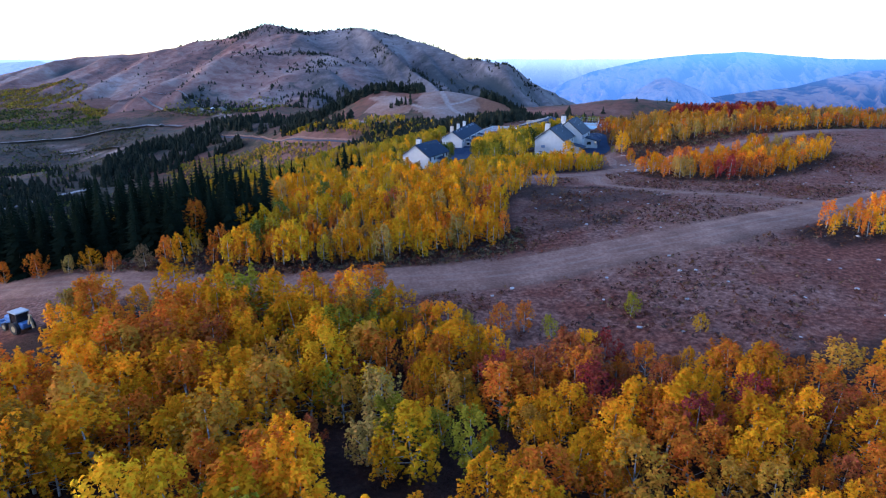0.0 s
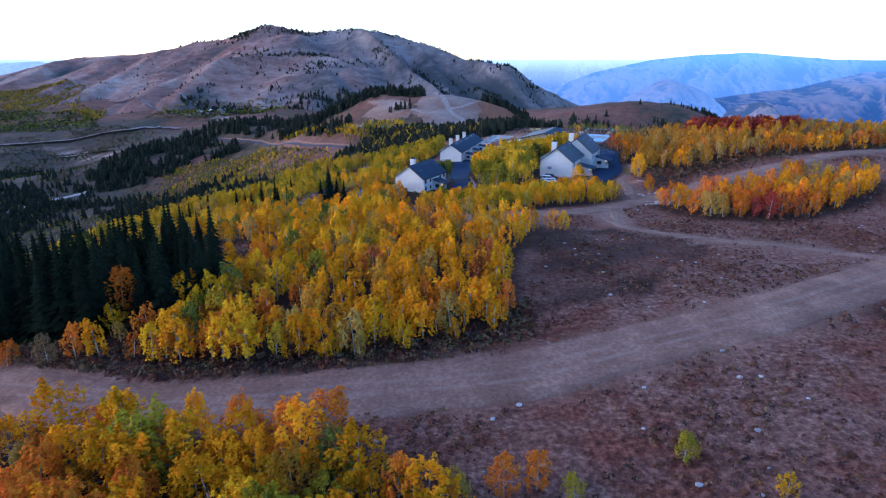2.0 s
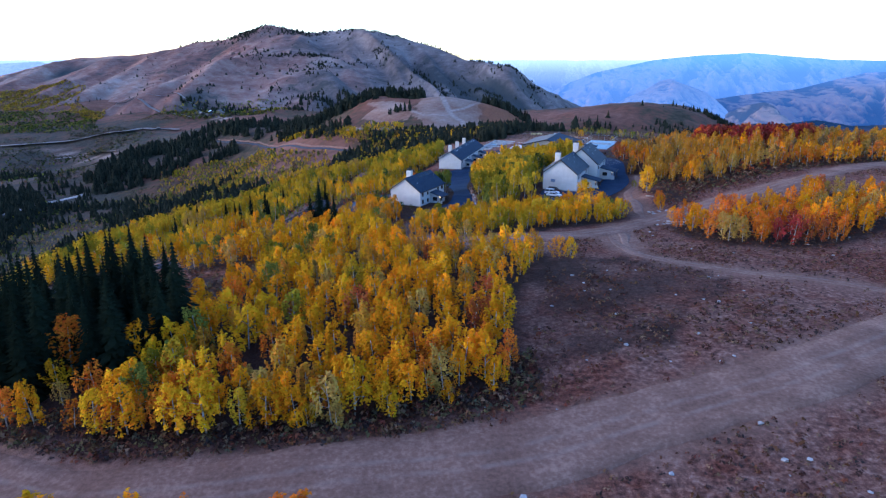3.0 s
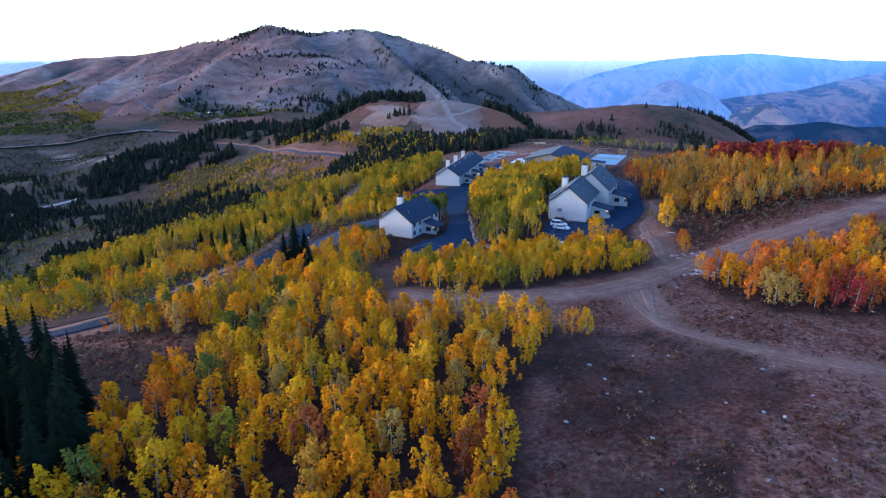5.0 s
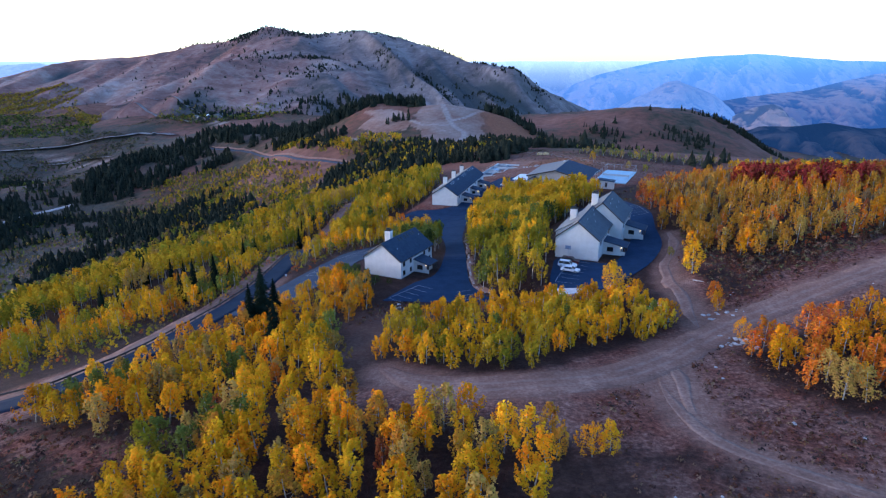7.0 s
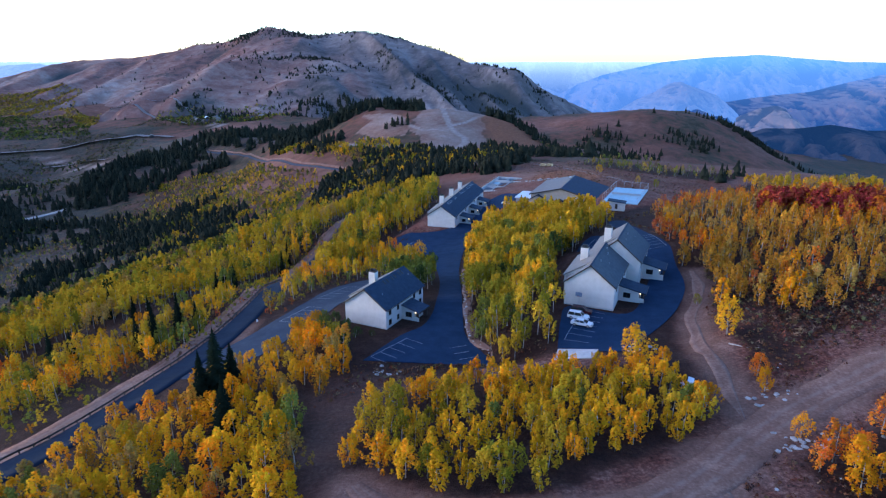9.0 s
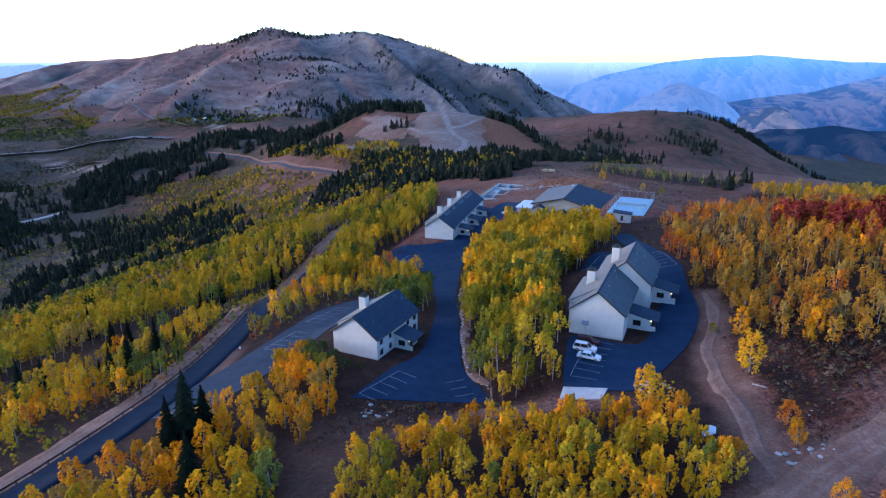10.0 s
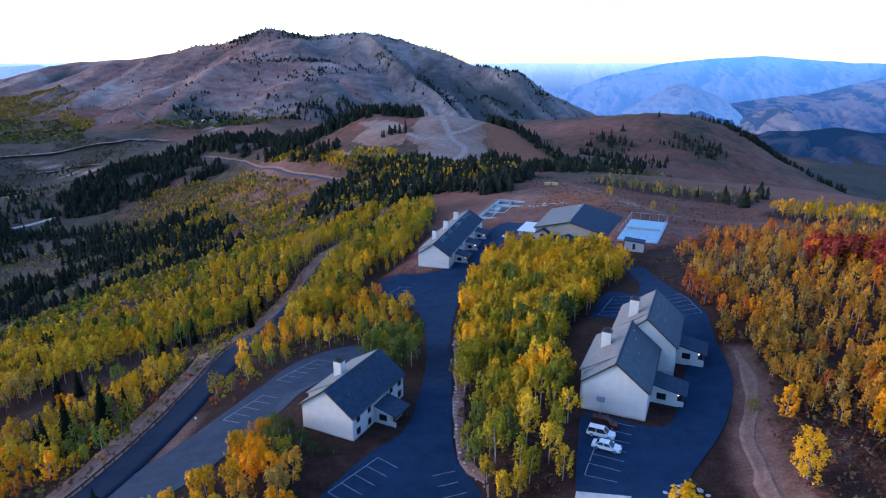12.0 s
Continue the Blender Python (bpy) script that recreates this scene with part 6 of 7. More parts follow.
for j, (name, label, poly, n, (h0, h1), hues, leaves, thresh, size) in enumerate(SLOPES):
    xs, ys = [p[0] for p in poly], [p[1] for p in poly]
    P = drift(n * 6, min(xs), max(xs), min(ys), max(ys), rng, lambda x, y: inside(x, y, poly) & (fbm(x, y, 38, 3, 80 + j) + rng.normal(size=len(x)) * 0.1 > thresh - 0.5) & (along_line(x, y, VALLEY_ROAD) > 16))[:n]
    many_aspens(name, label, P, rng.uniform(h0, h1, len(P)), pick_hues(P, hues, rng, 90 + j), leaves * 2, size, rng, wide=1.1, stems=False)

# trees on the mountain: single ones, clumps that run down the gullies, and woods along the eastern ridge
spots = [np.stack([rng.uniform(-1500, 500, 300), rng.uniform(2150, 3250, 300)], -1)]
for _ in range(30):
    x, y, n = rng.uniform(-1000, 380), rng.uniform(2180, 3150), int(rng.uniform(5, 26))
    t = rng.normal(size=n) * rng.uniform(20, 85)
    spots.append(np.stack([x + t * rng.uniform(-0.5, 0.3) + rng.normal(size=n) * 11, y + t + rng.normal(size=n) * 8], -1))
for line, n in [([(-130, 2880), (-53, 2604), (12, 2287)], 150), ([(183, 2620), (300, 2640), (400, 2680)], 120), ([(60, 2560), (180, 2420), (220, 2250)], 90), ([(-450, 2283), (-400, 2160)], 50)]:
    q = np.array(rounded(line, 10.0))
    spots.append(q[rng.integers(0, len(q), n)] + rng.normal(size=(n, 2)) * 15)
for x, y, sx, sy, n in [(-960, 3255, 40, 45, 170), (-1000, 3300, 60, 25, 80), (-735, 3240, 75, 40, 110), (-640, 3290, 80, 25, 70), (-330, 3240, 110, 25, 70), (-620, 2800, 85, 10, 120), (-480, 2790, 100, 9, 60), (-330, 2760, 90, 12, 40), (-480, 2640, 30, 40, 36), (-600, 2600, 22, 35, 20)]:
    spots.append(np.stack([x + rng.normal(size=n) * sx, y + rng.normal(size=n) * sy], -1))
q = rng.uniform(-1350, 420, 240)
spots.append(np.stack([q, np.interp(q, crest[:, 0], crest[:, 1]) - rng.uniform(-2, 16, 240)], -1))
P = np.concatenate(spots)
many_spruces("mountain_trees", "dark scattered trees on the bare mountain slopes", P, rng.uniform(5, 14, len(P)), rng, 3, 6, radius=5.0)

# muted golden groves and green woods on the mountain's western foot
for name, label, poly, n, hues in [("trees_village", "green and straw trees round the distant village", [(-960, 2170), (-880, 2060), (-760, 1985), (-560, 2010), (-480, 2110), (-560, 2230), (-700, 2240), (-860, 2200)], 700, {"dark_green": 6, "green": 5, "lime": 2, "dun": 2, "straw": 1.5}), ("aspen_mountain_foot", "golden aspens on the mountain's western foot", [(-2000, 2750), (-1900, 2880), (-1700, 2930), (-1540, 2830), (-1400, 2500), (-1180, 2300), (-1110, 2070), (-1190, 2180), (-1350, 2350), (-1600, 2420), (-2000, 2600)], 4200, {"dun": 4, "straw": 6, "lime": 5, "lemon": 3}),
                                   ("brush_mountain_foot", "green woods at the mountain's western foot", [(-1800, 2440), (-1440, 2350), (-1320, 2290), (-1170, 2200), (-1040, 1950), (-1200, 1945), (-1330, 1975), (-1800, 2100)], 2400, {"dark_green": 6, "green": 4, "lime": 0.6, "dun": 1})]:
    xs, ys = [p[0] for p in poly], [p[1] for p in poly]
    P = drift(n * 5, min(xs), max(xs), min(ys), max(ys), rng, lambda x, y: inside(x, y, poly) & (fbm(x, y, 120, 3, 44) + rng.normal(size=len(x)) * 0.2 > (-0.12 if "aspen" in name else -0.5)))[:n]
    many_aspens(name, label, P, rng.uniform(4, 8.5, len(P)), pick_hues(P, hues, rng, 95), 12, 2.3, rng, wide=1.8, stems=False, z=surface(P[:, 0], P[:, 1]) - 0.5, clear=0.05)


# pale roads in the far valley
def valley_road(line, width):
    q = np.array(rounded(line, 14.0))
    d = np.gradient(q, axis=0)
    side = np.stack([-d[:, 1], d[:, 0]], -1) / np.linalg.norm(d, axis=1)[:, None] * width / 2
    rows = [np.column_stack([p, surface(p[:, 0], p[:, 1]) + 1.6]) for p in (q - side, q + side)]
    z = np.convolve(np.pad(np.maximum(rows[0][:, 2], rows[1][:, 2]), 2, mode="edge"), np.ones(5) / 5, "valid") - 0.4
    for r in rows:
        r[:, 2] = z
    bm = bmesh.new()
    a, b = [[bm.verts.new(p) for p in r] for r in rows]
    for i in range(len(q) - 1):
        bm.faces.new((a[i], b[i], b[i + 1], a[i + 1]))
    bmesh.ops.solidify(bm, geom=bm.faces[:], thickness=0.8)
    me = bpy.data.meshes.new("road_valley")
    bm.to_mesh(me)
    bm.free()
    me.materials.append(GRAVEL)
    tagged(new("road_valley", me), "pale dirt road winding through the far valley", "road", kind="structure")


for line, width in [([(-1260, 1812), (-1092, 1825), (-995, 1851), (-905, 1872), (-880, 1903), (-840, 1880), (-752, 1838)], 24), ([(-1230, 2300), (-1160, 2296), (-1042, 2254), (-907, 2120), (-770, 1999)], 11), ([(-1236, 2304), (-978, 2290), (-841, 2190), (-690, 2090)], 9), ([(-1020, 1690), (-930, 1690), (-830, 1640)], 14)]:
    valley_road(line, width)


# ---- brush and stones on the open ground ----
def tufts(name, label, P, heights, blades, rng, hues, mat):
    """Low brush: a spray of small leaves round each place."""
    z = ground(P[:, 0], P[:, 1])
    V, T = [], []
    for i, (x, y) in enumerate(P):
        n, h = blades, heights[i]
        a, r = rng.uniform(0, 6.28, n), np.sqrt(rng.uniform(0, 1, n)) * h * 0.75
        c = np.stack([x + r * np.cos(a), y + r * np.sin(a), z[i] + h * (0.15 + 0.75 * (1 - (r / (h * 0.75)) ** 2) * rng.uniform(0.5, 1, n))], -1)
        q = leaf_quads(c, np.stack([np.cos(a), np.sin(a), np.full(n, 0.7)], -1), 0.42 * h + 0.08, rng)
        V.append(q.reshape(-1, 3))
        T.append(np.tile(np.array(hues[rng.integers(len(hues))]) * rng.uniform(0.6, 1.3), (n * 3, 1)))
    V, T = np.concatenate(V), np.concatenate(T)
    me = quad_mesh(name, V, np.arange(len(V)).reshape(-1, 3), [mat])
    colour_layer(me, "tint", T)
    return tagged(new(name, me), label, "brush", kind="stuff")


RUSSET = [(0.20, 0.12, 0.07), (0.16, 0.055, 0.030), (0.105, 0.042, 0.026), (0.14, 0.058, 0.03), (0.075, 0.038, 0.03), (0.17, 0.085, 0.04), (0.06, 0.042, 0.036)]
OPEN = [(-9, 60), (88, 60), (130, 110), (150, 225), (110, 232), (70, 225), (60, 195), (40, 178), (26, 160), (20, 140), (14, 110), (-20, 92), (-60, 92)]
P = drift(52000, -60, 150, 60, 232, rng, lambda x, y: inside(x, y, OPEN) & (fbm(x, y, 13, 4, 17) + rng.normal(size=len(x)) * 0.2 > 0.02))
P = P[allowed(P[:, 0], P[:, 1], 0.6)][:15000]
tufts("low_brush_hilltop", "low rusty brush on the open hilltop", P, 0.16 + 0.75 * rng.beta(1.3, 3.0, len(P)), 7, rng, RUSSET, LEAF_GROVE)
for name, poly, n in [("low_brush_verge", [(-60, 99), (-44, 93), (-30, 89.5), (-12, 91), (4, 95), (14, 100), (14, 112), (8, 103), (-10, 97), (-30, 95), (-60, 106)], 1300), ("low_brush_west", [(-110, 130), (-60, 140), (-30, 140), (-18, 166), (-50, 168), (-64, 175), (-110, 180)], 2200), ("low_brush_east", [(62, 205), (75, 212), (110, 228), (150, 246), (120, 248), (95, 240), (76, 262), (74, 330), (82, 345), (72, 345), (73, 300), (76, 280), (68, 250), (62, 228)], 1600),
                      ("low_scrub_bench", [(72, 216), (90, 222), (112, 234), (165, 252), (170, 268), (120, 256), (100, 246), (88, 246), (77, 262), (72, 248), (66, 232)], 1500), ("low_brush_bench", [(40, 500), (66, 440), (100, 436), (126, 408), (170, 396), (205, 400), (196, 430), (150, 480), (112, 540), (70, 610), (44, 570)], 2200), ("low_brush_lane", [(-58, 235), (-40, 262), (-30, 290), (-10, 305), (4, 330), (-20, 365), (-42, 345), (-60, 300), (-80, 280)], 1500), ("low_brush_lots", [(-14, 205), (0, 215), (16, 224), (30, 226), (34, 240), (14, 240), (12, 300), (16, 300), (20, 232), (-10, 228)], 700)]:
    xs, ys = [p[0] for p in poly], [p[1] for p in poly]
    P = drift(n * 4, min(xs), max(xs), min(ys), max(ys), rng, lambda x, y: inside(x, y, poly))
    P = P[allowed(P[:, 0], P[:, 1], 0.8)][:n]
    tufts(name, "low rusty brush between the trees", P, rng.uniform(0.3, 0.95, len(P)) * (1.6 if "scrub" in name else 1.0), 8, rng, RUSSET + [(0.15, 0.12, 0.05), (0.10, 0.085, 0.05)], LEAF_GROVE)
SAGE = [(0.035, 0.045, 0.025), (0.05, 0.06, 0.035), (0.075, 0.07, 0.035), (0.06, 0.05, 0.03), (0.11, 0.095, 0.03)]
for name, poly, n, h in [("brush_slope_middle", [(-250, 420), (-120, 420), (-80, 560), (-110, 760), (-240, 980), (-420, 1240), (-620, 1130), (-620, 760), (-400, 560)], 3200, 2.6), ("brush_valley_floor", [(-1500, 1500), (-1000, 1300), (-700, 1250), (-640, 1500), (-800, 1800), (-1000, 1950), (-1600, 1800)], 2600, 5.5),
                         ("brush_hills_east", [(60, 560), (160, 560), (380, 800), (560, 1500), (860, 1640), (600, 1760), (200, 1300), (90, 900)], 500, 2.2), ("brush_village", [(-1000, 2000), (-700, 1980), (-560, 1990), (-560, 2120), (-900, 2180)], 700, 5.0)]:
    xs, ys = [p[0] for p in poly], [p[1] for p in poly]
    P = drift(n * 4, min(xs), max(xs), min(ys), max(ys), rng, lambda x, y: inside(x, y, poly) & (fbm(x, y, 40 + 10 * h, 3, 19) + rng.normal(size=len(x)) * 0.15 > 0.0))[:n]
    tufts(name, "dusky green and brown brush on the hillside", P, rng.uniform(0.5, 1.2, len(P)) * h, 10, rng, SAGE, LEAF_GROVE)


def stone_mesh(seed):
    r = np.random.default_rng(seed)
    bm = bmesh.new()
    bmesh.ops.create_icosphere(bm, subdivisions=1, radius=0.5)
    for v in bm.verts:
        v.co *= float(r.uniform(0.72, 1.15))
        v.co.z *= 0.62
    me = bpy.data.meshes.new("stone")
    bm.to_mesh(me)
    bm.free()
    me.materials.append(STONE)
    return me


STONES = [stone_mesh(k) for k in range(6)]


def stone(x, y, size, k, group):
    ob = new("stone", STONES[k % 6])
    ob.matrix_world = pose(x, y, ground_at(x, y) + 0.12 * size, 0, 0, k * 53.0) @ Matrix.Diagonal((size * 1.2, size, size * 0.8, 1))
    return tagged(ob, "pale rough field stone lying in the brush", "stone", group)


P = drift(1500, -10, 110, 66, 210, rng, lambda x, y: inside(x, y, OPEN))
P = P[allowed(P[:, 0], P[:, 1], 0.3)][:150]
for i, (x, y) in enumerate(P):
    stone(x, y, float(rng.uniform(0.25, 0.75)), i, "stones on the open hilltop")
for i, (cx, cy, spread, n) in enumerate([(57.5, 185.5, 2.2, 22), (60, 199, 2.5, 16), (-4, 222, 2.5, 12), (46, 224, 2.0, 10)]):
    for j in range(n):
        stone(cx + float(rng.normal()) * spread, cy + float(rng.normal()) * spread * 0.6, float(rng.uniform(0.4, 1.1)), i + j, "stones heaped by the tracks")
# pale stone edging along the lots
EDGE_STONES = rounded([(17.2, 227), (17.4, 232), (13.7, 242), (13.2, 258), (13.2, 278), (12.9, 300)], 1.3)
for i, (x, y) in enumerate(EDGE_STONES):
    stone(x + float(rng.normal()) * 0.25, y, float(rng.uniform(0.45, 0.9)), i, "stones edging the west lot")
strip("trim_lot_edge", rounded([(17.6, 226), (17.9, 232), (14.3, 242), (13.9, 258), (13.9, 280), (13.4, 304)]), 2.4, TRACK, 0.1, "bare pale strip of earth beside the lot", "verge", 0.3, 0.1)
lot("concrete_pad", [(29.5, 221.5), (36.5, 219.5), (38.5, 223.5), (31, 226.0)], CONCRETE, 0.2, "pale concrete pad at the lot's end")


# ---- the guard rail ----
def guard_rail(line):
    g = thing("guard_rail", pose(0, 0, 0), "dark weathered guard rail with posts along the road", "guard rail")
    z = [ground_at(x, y) for x, y in line]
    bm = bmesh.new()
    for (x0, y0), (x1, y1), a, b in zip(line[:-1], line[1:], z[:-1], z[1:]):
        n = Vector((y0 - y1, x1 - x0, 0)).normalized() * 0.05
        lo = [bm.verts.new((x + s * n.x, y + s * n.y, h + e)) for x, y, h in ((x0, y0, a), (x1, y1, b)) for e in (0.75, 1.10) for s in (-1, 1)]
        for f in ((0, 1, 3, 2), (4, 6, 7, 5), (0, 4, 5, 1), (2, 3, 7, 6), (0, 2, 6, 4), (1, 5, 7, 3)):
            bm.faces.new([lo[i] for i in f])
    part("rail", bm, TRIM, g)
    for (x, y), h in list(zip(line, z)):
        part("post", box(x - 0.09, x + 0.09, y - 0.09, y + 0.09, h - 0.3, h + 1.15), TRIM, g)
    return g


guard_rail([(x - 4.1, y + (1.4 if x < -56 else 0)) for x, y in LOWER_ROAD if 188 < y < 330])


def marker_post(x, y):
    m = thing("marker_post", pose(x, y, ground_at(x, y)), "short white marker post beside the road", "post")
    part("stake", tube((0, 0, -0.2), (0, 0, 0.9), 0.05, 0.05, 6), TRIM, m)
    part("plate", box(-0.22, 0.22, -0.04, 0.04, 0.9, 1.5, 0.03), PAINT_WHITE, m)


PAINT_WHITE = plain("clean_white_paint", (0.66, 0.68, 0.70), (0.78, 0.79, 0.80), 0.5, 0.5)
marker_post(-40.0, 258.0)


# ---- cars ----
def car(m, label, paint, suv=False, group="cars parked by the eastern house"):
    """A parked car, its nose towards +x."""
    c = thing("car", m, label, "car", group)
    top = 1.72 if suv else 1.44
    roof0, roof1 = (-2.0, 0.45) if suv else (-1.15, 0.35)
    hood = 0.98 if suv else 0.92
    bm = prism([(-2.3, 0.32), (2.3, 0.32), (2.38, 0.55), (2.25, hood - 0.12), (1.15, hood), (-1.75, hood + 0.04), (-2.32, hood - 0.06), (-2.38, 0.55)], -0.88, 0.88)
    bmesh.ops.bevel(bm, geom=bm.edges[:], offset=0.09, segments=2, affect="EDGES")
    part("body", bm, paint, c)
    cabin = bmesh.new()
    rows = [((roof0 - 0.62 if not suv else -2.3, hood - 0.02), (1.2, hood - 0.02), 0.80), ((roof0, top - 0.06), (roof1, top - 0.06), 0.62)]
    vs = [[cabin.verts.new((x, y, z)) for (x, z) in (a, b) for y in (-w, w)] for a, b, w in rows]
    lo, hi = vs
    for f in ((lo[0], lo[2], hi[2], hi[0]), (lo[1], hi[1], hi[3], lo[3]), (lo[0], hi[0], hi[1], lo[1]), (lo[2], lo[3], hi[3], hi[2]), (hi[0], hi[2], hi[3], hi[1]), (lo[0], lo[1], lo[3], lo[2])):
        cabin.faces.new(f)
    part("windows", cabin, GLASS, c, "dark tinted windows")
    bm = box(roof0 - 0.05, roof1 + 0.05, -0.66, 0.66, top - 0.09, top, 0.04)
    part("roof", bm, paint, c)
    for s in (-1, 1):
        for x in (roof0, (roof0 + roof1) / 2, roof1):
            dx = 0.0 if x == (roof0 + roof1) / 2 else (0.72 if x == roof1 else (-0.5 if not suv else -0.25))
            part("pillar", tube((x, s * 0.64, top - 0.06), (x + dx, s * 0.81, hood - 0.02), 0.045, 0.06, 5), paint, c)
        part("mirror", box(0.75, 0.95, s * 0.98 - 0.09, s * 0.98 + 0.09, hood + 0.02, hood + 0.18, 0.03), paint, c)
        part("headlight", box(2.2, 2.34, s * 0.62 - 0.2, s * 0.62 + 0.2, 0.62, 0.78, 0.02), GLASS, c)
        part("tail_light", box(-2.37, -2.28, s * 0.66 - 0.16, s * 0.66 + 0.16, 0.66, 0.82, 0.02), TAIL, c)
        for x in (-1.42, 1.42):
            w = part("wheel", tube((x, s * 0.70, 0.33), (x, s * 0.90, 0.33), 0.33, 0.33, 18), BLACK, c)
            part("rim", tube((x, s * 0.89, 0.33), (x, s * 0.915, 0.33), 0.21, 0.2, 12), METAL, w)
    return c


CAR_WHITE = plain("white_car_paint", (0.72, 0.73, 0.74), (0.78, 0.79, 0.80), 2.0, 0.25, 0, 0.5)
CAR_RED = plain("dark_red_car_paint", (0.055, 0.010, 0.012), (0.075, 0.014, 0.015), 2.0, 0.25, 0, 0.5)
TAIL = plain("red_lamp_glass", (0.25, 0.01, 0.01), (0.35, 0.02, 0.02), 0.2, 0.2)
HOUSE_EAST = pose(41.1, 246.0, 0, 0, 0, -22.8)


def parked(base, u, v, turn, lift=0.16):
    p = base @ Vector((u, v, 0))
    return pose(p.x, p.y, ground_at(p.x, p.y) + lift, 0, 0, turn)


car(parked(HOUSE_EAST, 0.9, -11.3, -25), "white sedan parked on the asphalt lot", CAR_WHITE)
car(parked(HOUSE_EAST, -0.6, -7.9, -24), "white sport utility car parked on the asphalt lot", CAR_WHITE, True)
car(parked(HOUSE_EAST, -0.6, -4.6, -23), "dark red car parked close to the house", CAR_RED, True)
car(pose(35.5, 400.5, ground_at(35.5, 400.5) + 0.16, 0, 0, -20), "white sedan parked below the lodge", CAR_WHITE, False, "")


# ---- by the houses ----
def hoop(m):
    h = thing("basketball_hoop", m, "basketball hoop on a pole before the gable wall", "basketball hoop")
    part("pole", tube((0, 0, -0.5), (0, 0, 3.4), 0.07, 0.06), METAL, h)
    part("arm", tube((0, 0, 3.3), (0, -0.7, 3.4), 0.04, 0.04), METAL, h)
    part("backboard", box(-0.75, 0.75, -0.78, -0.72, 2.95, 3.95, 0.02), BOARD_BLUE, h)
    bm = bmesh.new()
    for i in range(12):
        a, b = 2 * math.pi * i / 12, 2 * math.pi * (i + 1) / 12
        tube((0.23 * math.cos(a), -1.03 + 0.23 * math.sin(a), 3.05), (0.23 * math.cos(b), -1.03 + 0.23 * math.sin(b), 3.05), 0.015, 0.015, 4, bm)
    part("rim", bm, TAIL, h)


BOARD_BLUE = plain("blue_grey_board", (0.12, 0.17, 0.25), (0.18, 0.24, 0.33), 0.6, 0.5)
p = HOUSE_EAST @ Vector((-2.0, -0.9, 0))
hoop(pose(p.x, p.y, ground_at(p.x, p.y), 0, 0, -22.8))
for i, (x, y, h, hue) in enumerate([(-17.8, 246.5, 4.6, "dark_green"), (-15, 243.5, 4.0, "dark_green"), (-12.3, 241.0, 3.0, "dark_green"), (-19.5, 243, 5.6, "green"), (-8.6, 241.6, 1.8, "dark_green"), (-21, 249, 4.6, "green"), (-17, 239.5, 5.0, "lime"), (-22.5, 244.5, 6.5, "gold"), (-21, 238, 7.0, "gold"), (-25, 241, 7.0, "yellow"), (-13.8, 237.5, 3.2, "dark_green")]):
    aspen(x, y, h, hue, (i * 2) % 9, i * 63.0, "shrubs before the western house", 1.5)
for i, (x, y, h, hue) in enumerate([(33.0, 254, 7.5, "dark_green"), (32.2, 262, 8.0, "dark_green"), (34.5, 271, 7.0, "dark_green"), (66, 246, 3.0, "lime"), (44.5, 300, 6.5, "dark_green"), (47, 304, 6.0, "dark_green")]):
    aspen(x, y, h, hue, (i * 2 + 1) % 9, i * 51.0, "dark trees beside the eastern houses", 1.2)

# ---- building site by the lodge ----


def foundation():
    z = ground_at(34, 466) + 0.3
    f = thing("foundation", pose(33.5, 450.0, z, 0, 0, -19.0), "pale concrete foundation with low unfinished walls", "foundation")
    part("floor_slab", box(-8, 10, -2, 38, -2.0, 0.1, 0.04), plain("damp_grey_slab", (0.07, 0.08, 0.095), (0.17, 0.18, 0.20), 3.0, 0.7), f)
    for x0, x1, y0, y1, h in [(-8, 10, -2, -1.6, 1.1), (-8, -7.6, -1.6, 38, 1.6), (9.6, 10, -1.6, 26, 1.0), (-7.6, 6, 37.6, 38, 1.4), (-7.6, 2.0, 10, 10.3, 1.2), (2.0, 2.3, 10.3, 26, 1.2), (-3, -2.7, 10.3, 22, 1.2), (-7.6, 9.6, 26, 26.35, 1.5), (4.6, 4.95, -1.6, 10, 1.3), (-2.4, -2.05, -1.6, 10, 0.9), (2.3, 9.6, 16, 16.3, 1.1), (-1, -0.65, 26.35, 37.6, 1.3), (-7.6, -3, 16, 16.3, 1.2)]:
        part("low_wall", box(x0, x1, y0, y1, 0.1, 0.1 + h, 0.03), CONCRETE, f)
    for i in range(10):
        part("stake", tube((-8.6, i * 4.0, -1.5), (-8.6, i * 4.0, 2.6), 0.06, 0.06, 5), METAL, f)
    part("covering", box(-6.5, -3.4, 17.5, 24, 0.15, 0.75, 0.1), COURT, f, "pale blue sheet covering")


foundation()
STACK = plain("pale_sawn_timber", (0.42, 0.30, 0.13), (0.58, 0.44, 0.22), 0.5, 0.8)
for i, (x, y) in enumerate([(73, 545), (77, 541)]):
    s = thing("timber_stack", pose(x, y, ground_at(x, y), 0, 0, -30), "stack of pale yellow sawn timber", "timber", "timber stacks by the track")
    for k in range(5):
        part("board_layer", box(-1.8, 1.8, -1.2, 1.2, k * 0.32, k * 0.32 + 0.28, 0.02), STACK, s)


# a rock heap and a fence at the cut above the lodge
for j in range(26):
    stone(62 + float(rng.normal()) * 5, 466 + float(rng.normal()) * 3, float(rng.uniform(0.9, 2.2)), j, "boulders heaped by the building site")


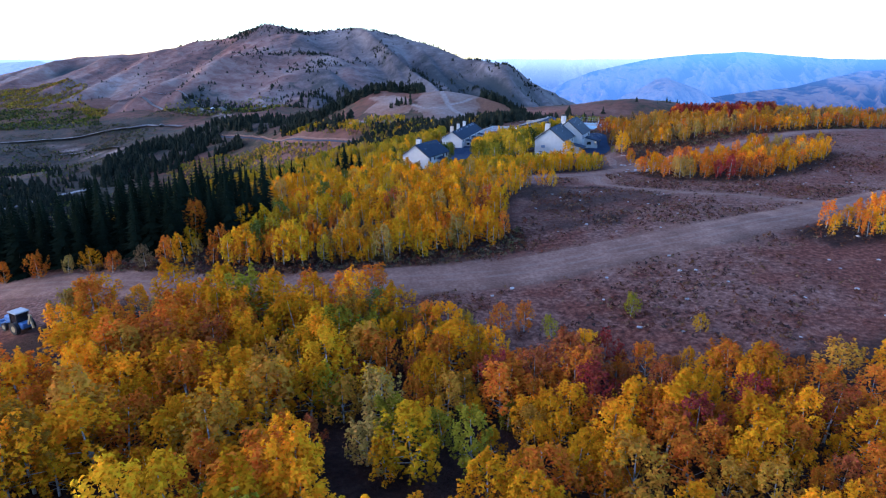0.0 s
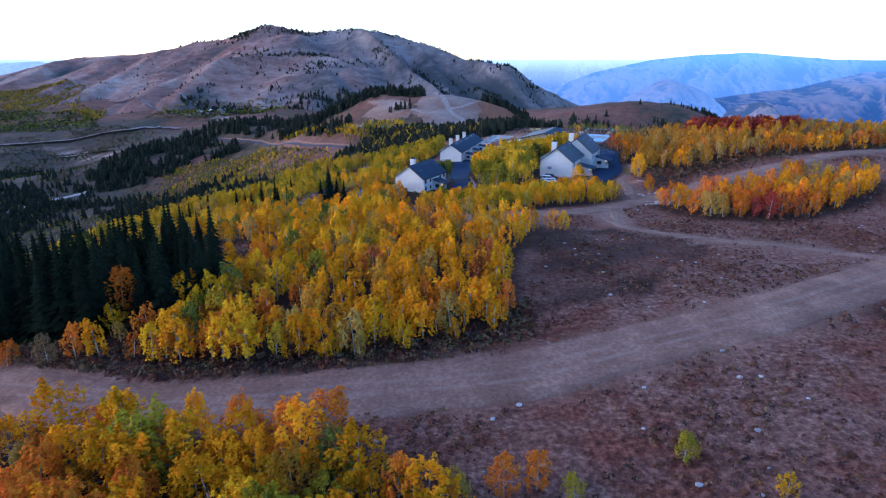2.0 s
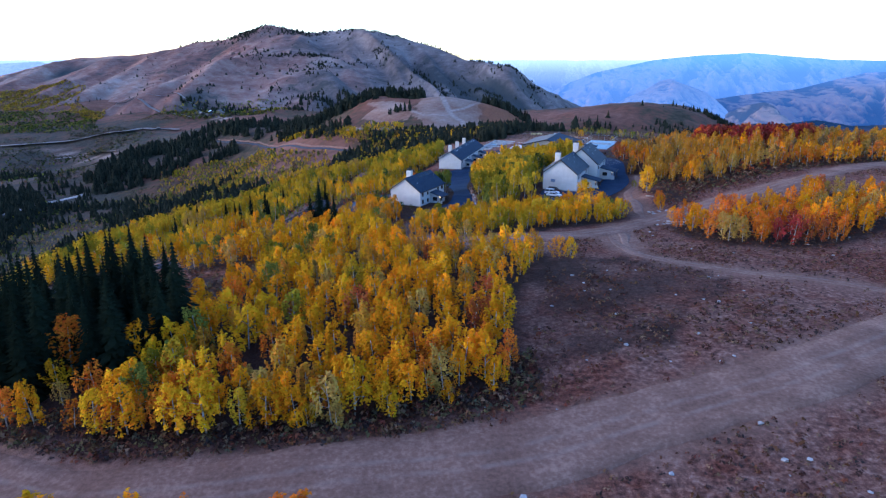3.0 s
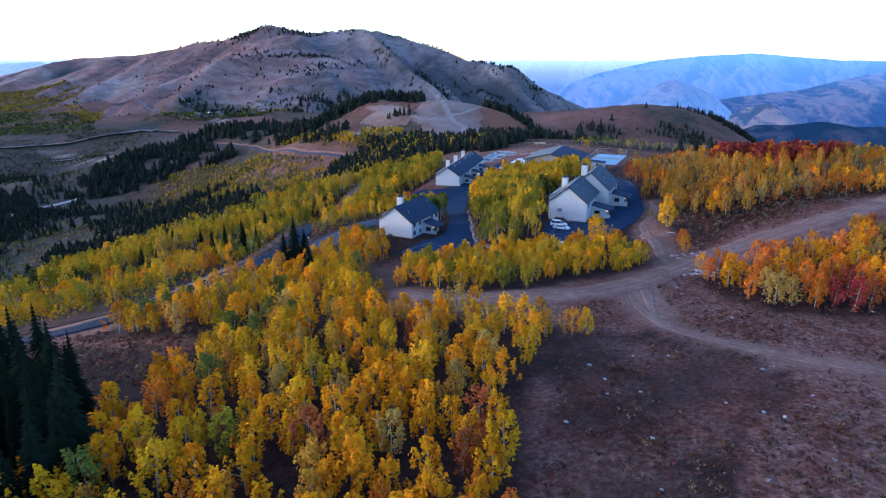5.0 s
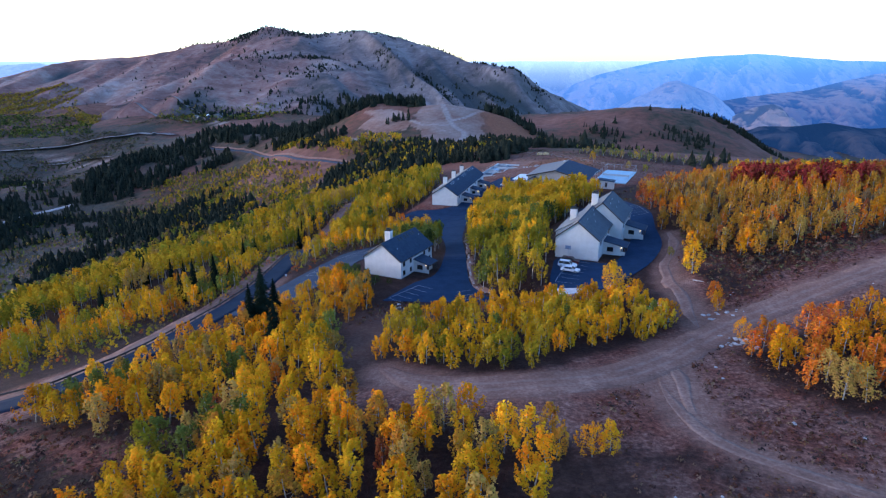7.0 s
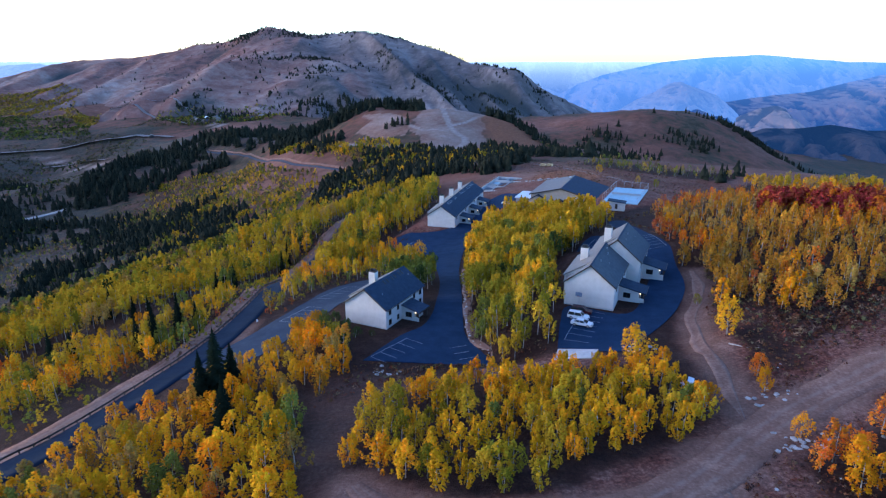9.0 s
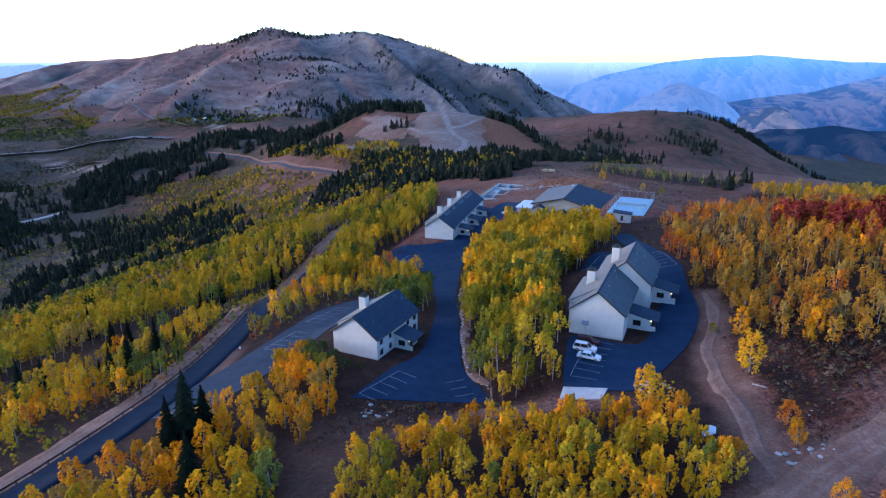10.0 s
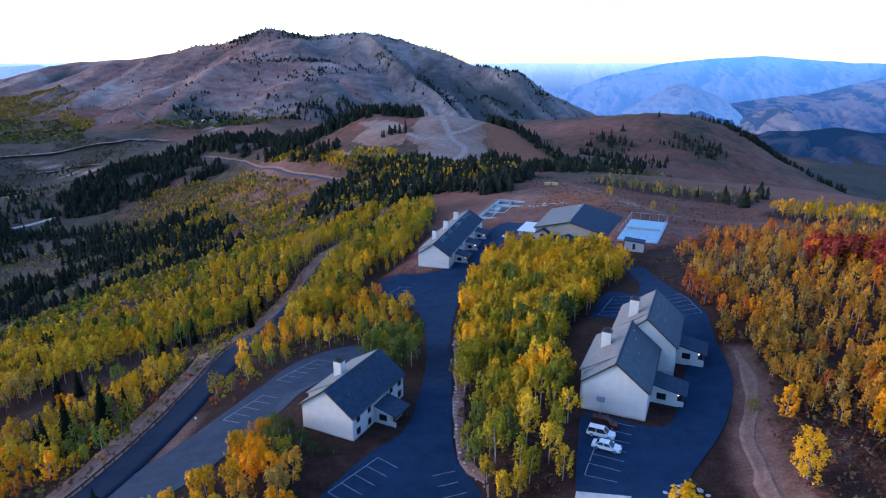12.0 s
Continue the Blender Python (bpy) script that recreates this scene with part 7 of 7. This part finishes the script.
def wire_fence(line):
    f = thing("wire_fence", pose(0, 0, 0), "thin post and wire fence along the track", "fence")
    for (x, y) in line:
        z = ground_at(x, y)
        part("post", tube((x, y, z - 0.3), (x, y, z + 1.5), 0.07, 0.06, 5), TRIM, f)
    for h in (0.6, 1.1, 1.45):
        bm = bmesh.new()
        for (x0, y0), (x1, y1) in zip(line[:-1], line[1:]):
            tube((x0, y0, ground_at(x0, y0) + h), (x1, y1, ground_at(x1, y1) + h), 0.02, 0.02, 3, bm)
        part("wire", bm, METAL, f)


wire_fence(rounded([(49, 590), (74, 538), (92, 480), (106, 452)], 6.0))


# ---- the loader on the dirt road ----
def loader(m):
    """A wheeled backhoe loader, its bucket towards -x."""
    t = thing("loader", m, "dusty wheeled loader with a pale cab roof", "loader")
    part("chassis", box(-2.0, 1.9, -0.5, 0.5, 0.6, 1.15, 0.06), BLACK, t)
    part("hood", box(-1.9, 0.0, -0.52, 0.52, 1.15, 1.95, 0.12), LOADER_BLUE, t, "blue engine hood")
    part("cab", box(0.0, 1.5, -0.75, 0.75, 1.1, 2.75, 0.1), GLASS, t, "dark glazed cab")
    for x in (0.03, 1.47):
        for y in (-0.74, 0.74):
            part("cab_pillar", box(x - 0.06, x + 0.06, y - 0.06, y + 0.06, 1.1, 2.78), BLACK, t)
    part("cab_roof", box(-0.15, 1.75, -0.9, 0.9, 2.75, 2.93, 0.06), CONCRETE, t, "pale cab roof")
    part("rear_body", box(1.5, 2.5, -0.7, 0.7, 0.9, 1.6, 0.08), LOADER_BLUE, t)
    for x, r, w in ((-1.35, 0.55, 0.36), (1.15, 0.82, 0.48)):
        for s in (-1, 1):
            wh = part("wheel", tube((x, s * 0.72, r), (x, s * (0.72 + w), r), r, r, 20), BLACK, t)
            part("rim", tube((x, s * (0.72 + w - 0.03), r), (x, s * (0.72 + w + 0.02), r), r * 0.55, r * 0.5, 14), RIM_TAN, wh)
    for s in (-1, 1):
        part("lift_arm", slab([(-0.1, s * 0.62 - 0.08, 1.6), (-0.1, s * 0.62 + 0.08, 1.6), (-3.1, s * 0.62 + 0.08, 0.7), (-3.1, s * 0.62 - 0.08, 0.7)], 0.22), LOADER_BLUE, t)
    part("bucket", prism([(-3.9, 0.12), (-3.0, 0.15), (-2.95, 0.95), (-3.3, 1.0), (-3.25, 0.4)], -1.15, 1.15), LOADER_BLUE, t, "blue front bucket")
    part("boom", slab([(2.5, -0.12, 1.5), (2.5, 0.12, 1.5), (3.3, 0.12, 2.9), (3.3, -0.12, 2.9)], 0.3), RIM_TAN, t)
    part("dipper", slab([(3.2, -0.1, 2.9), (3.2, 0.1, 2.9), (3.7, 0.1, 1.1), (3.7, -0.1, 1.1)], 0.24), RIM_TAN, t)


LOADER_BLUE = plain("dusty_blue_paint", (0.05, 0.14, 0.32), (0.09, 0.20, 0.40), 0.6, 0.5)
RIM_TAN = plain("dusty_tan_paint", (0.32, 0.26, 0.14), (0.45, 0.37, 0.22), 0.5, 0.6)
loader(pose(-55.3, 75.8, ground_at(-55.3, 75.8) + 0.02, 0, 0, -28))


# ---- debris by the tracks ----
def fallen_log(x, y, turn, length):
    lg = new("fallen_log")
    lg.matrix_world = pose(x, y, ground_at(x, y) + 0.15, 0, 0, turn)
    tagged(lg, "bleached fallen aspen log in the brush", "log")
    part("log", tube((0, 0, 0), (length, 0, 0.25), 0.16, 0.06, 8), BARK, lg)
    part("branch", tube((length * 0.6, 0, 0.15), (length * 0.85, 0.8, 0.5), 0.05, 0.02, 5), BARK, lg)


fallen_log(61.5, 218.5, -40, 6.0)
fallen_log(-8, 70, 30, 2.5)
for i, (x, y, a) in enumerate([(49.2, 205.5, 20), (50.2, 206.4, 65)]):
    b = thing("sheet_panel", pose(x, y, ground_at(x, y) + 0.1, 6, 3, a), "pale discarded sheet lying in the brush", "panel", "discarded sheets")
    part("sheet", box(-1.1, 1.1, -0.5, 0.5, 0, 0.06, 0.01), WHITE_ROOF, b)


# ---- the far village ----
def cottage(x, y, turn, w, d, wall, roof):
    z = ground_at(x, y)
    c = thing("cottage", pose(x, y, z, 0, 0, turn), "small distant house with a low gable roof", "house", "houses of the distant village")
    part("wall", prism([(-w / 2, -6), (w / 2, -6), (w / 2, 5), (0, 8), (-w / 2, 5)], -d / 2, d / 2), wall, c)
    part("roof", prism([(-w / 2 - 1, 4.6), (0, 8.2), (w / 2 + 1, 4.6), (w / 2 + 1, 5.1), (0, 8.9), (-w / 2 - 1, 5.1)], -d / 2 - 1, d / 2 + 1), roof, c)
    for i in range(3):
        window(c, -w / 3 + i * w / 3, -d / 2, 1.5, 1.6, 1.6, "-y")


WEATHERED = plain("weathered_plank_wall", (0.12, 0.10, 0.085), (0.24, 0.20, 0.17), 2.0, 0.9)
for x, y, a, w, d, wall, roof in [(-770, 2050, 10, 14, 20, WEATHERED, SHINGLE_PALE), (-735, 2062, 30, 12, 18, TRIM, WHITE_ROOF), (-705, 2070, -20, 16, 30, WEATHERED, SHINGLE_PALE), (-670, 2066, 5, 12, 14, TRIM, SHINGLE), (-752, 2030, 40, 11, 13, TRIM, SHINGLE_PALE),
                                  (-690, 2035, 15, 13, 20, WEATHERED, SHINGLE_PALE), (-720, 2020, -10, 10, 12, TRIM, SHINGLE), (-600, 2080, 20, 14, 18, WEATHERED, SHINGLE), (-580, 2110, 60, 12, 16, WEATHERED, SHINGLE_PALE), (-812, 1850, 25, 12, 16, TRIM, SHINGLE_PALE)]:
    cottage(x, y, a, w, d, wall, roof)
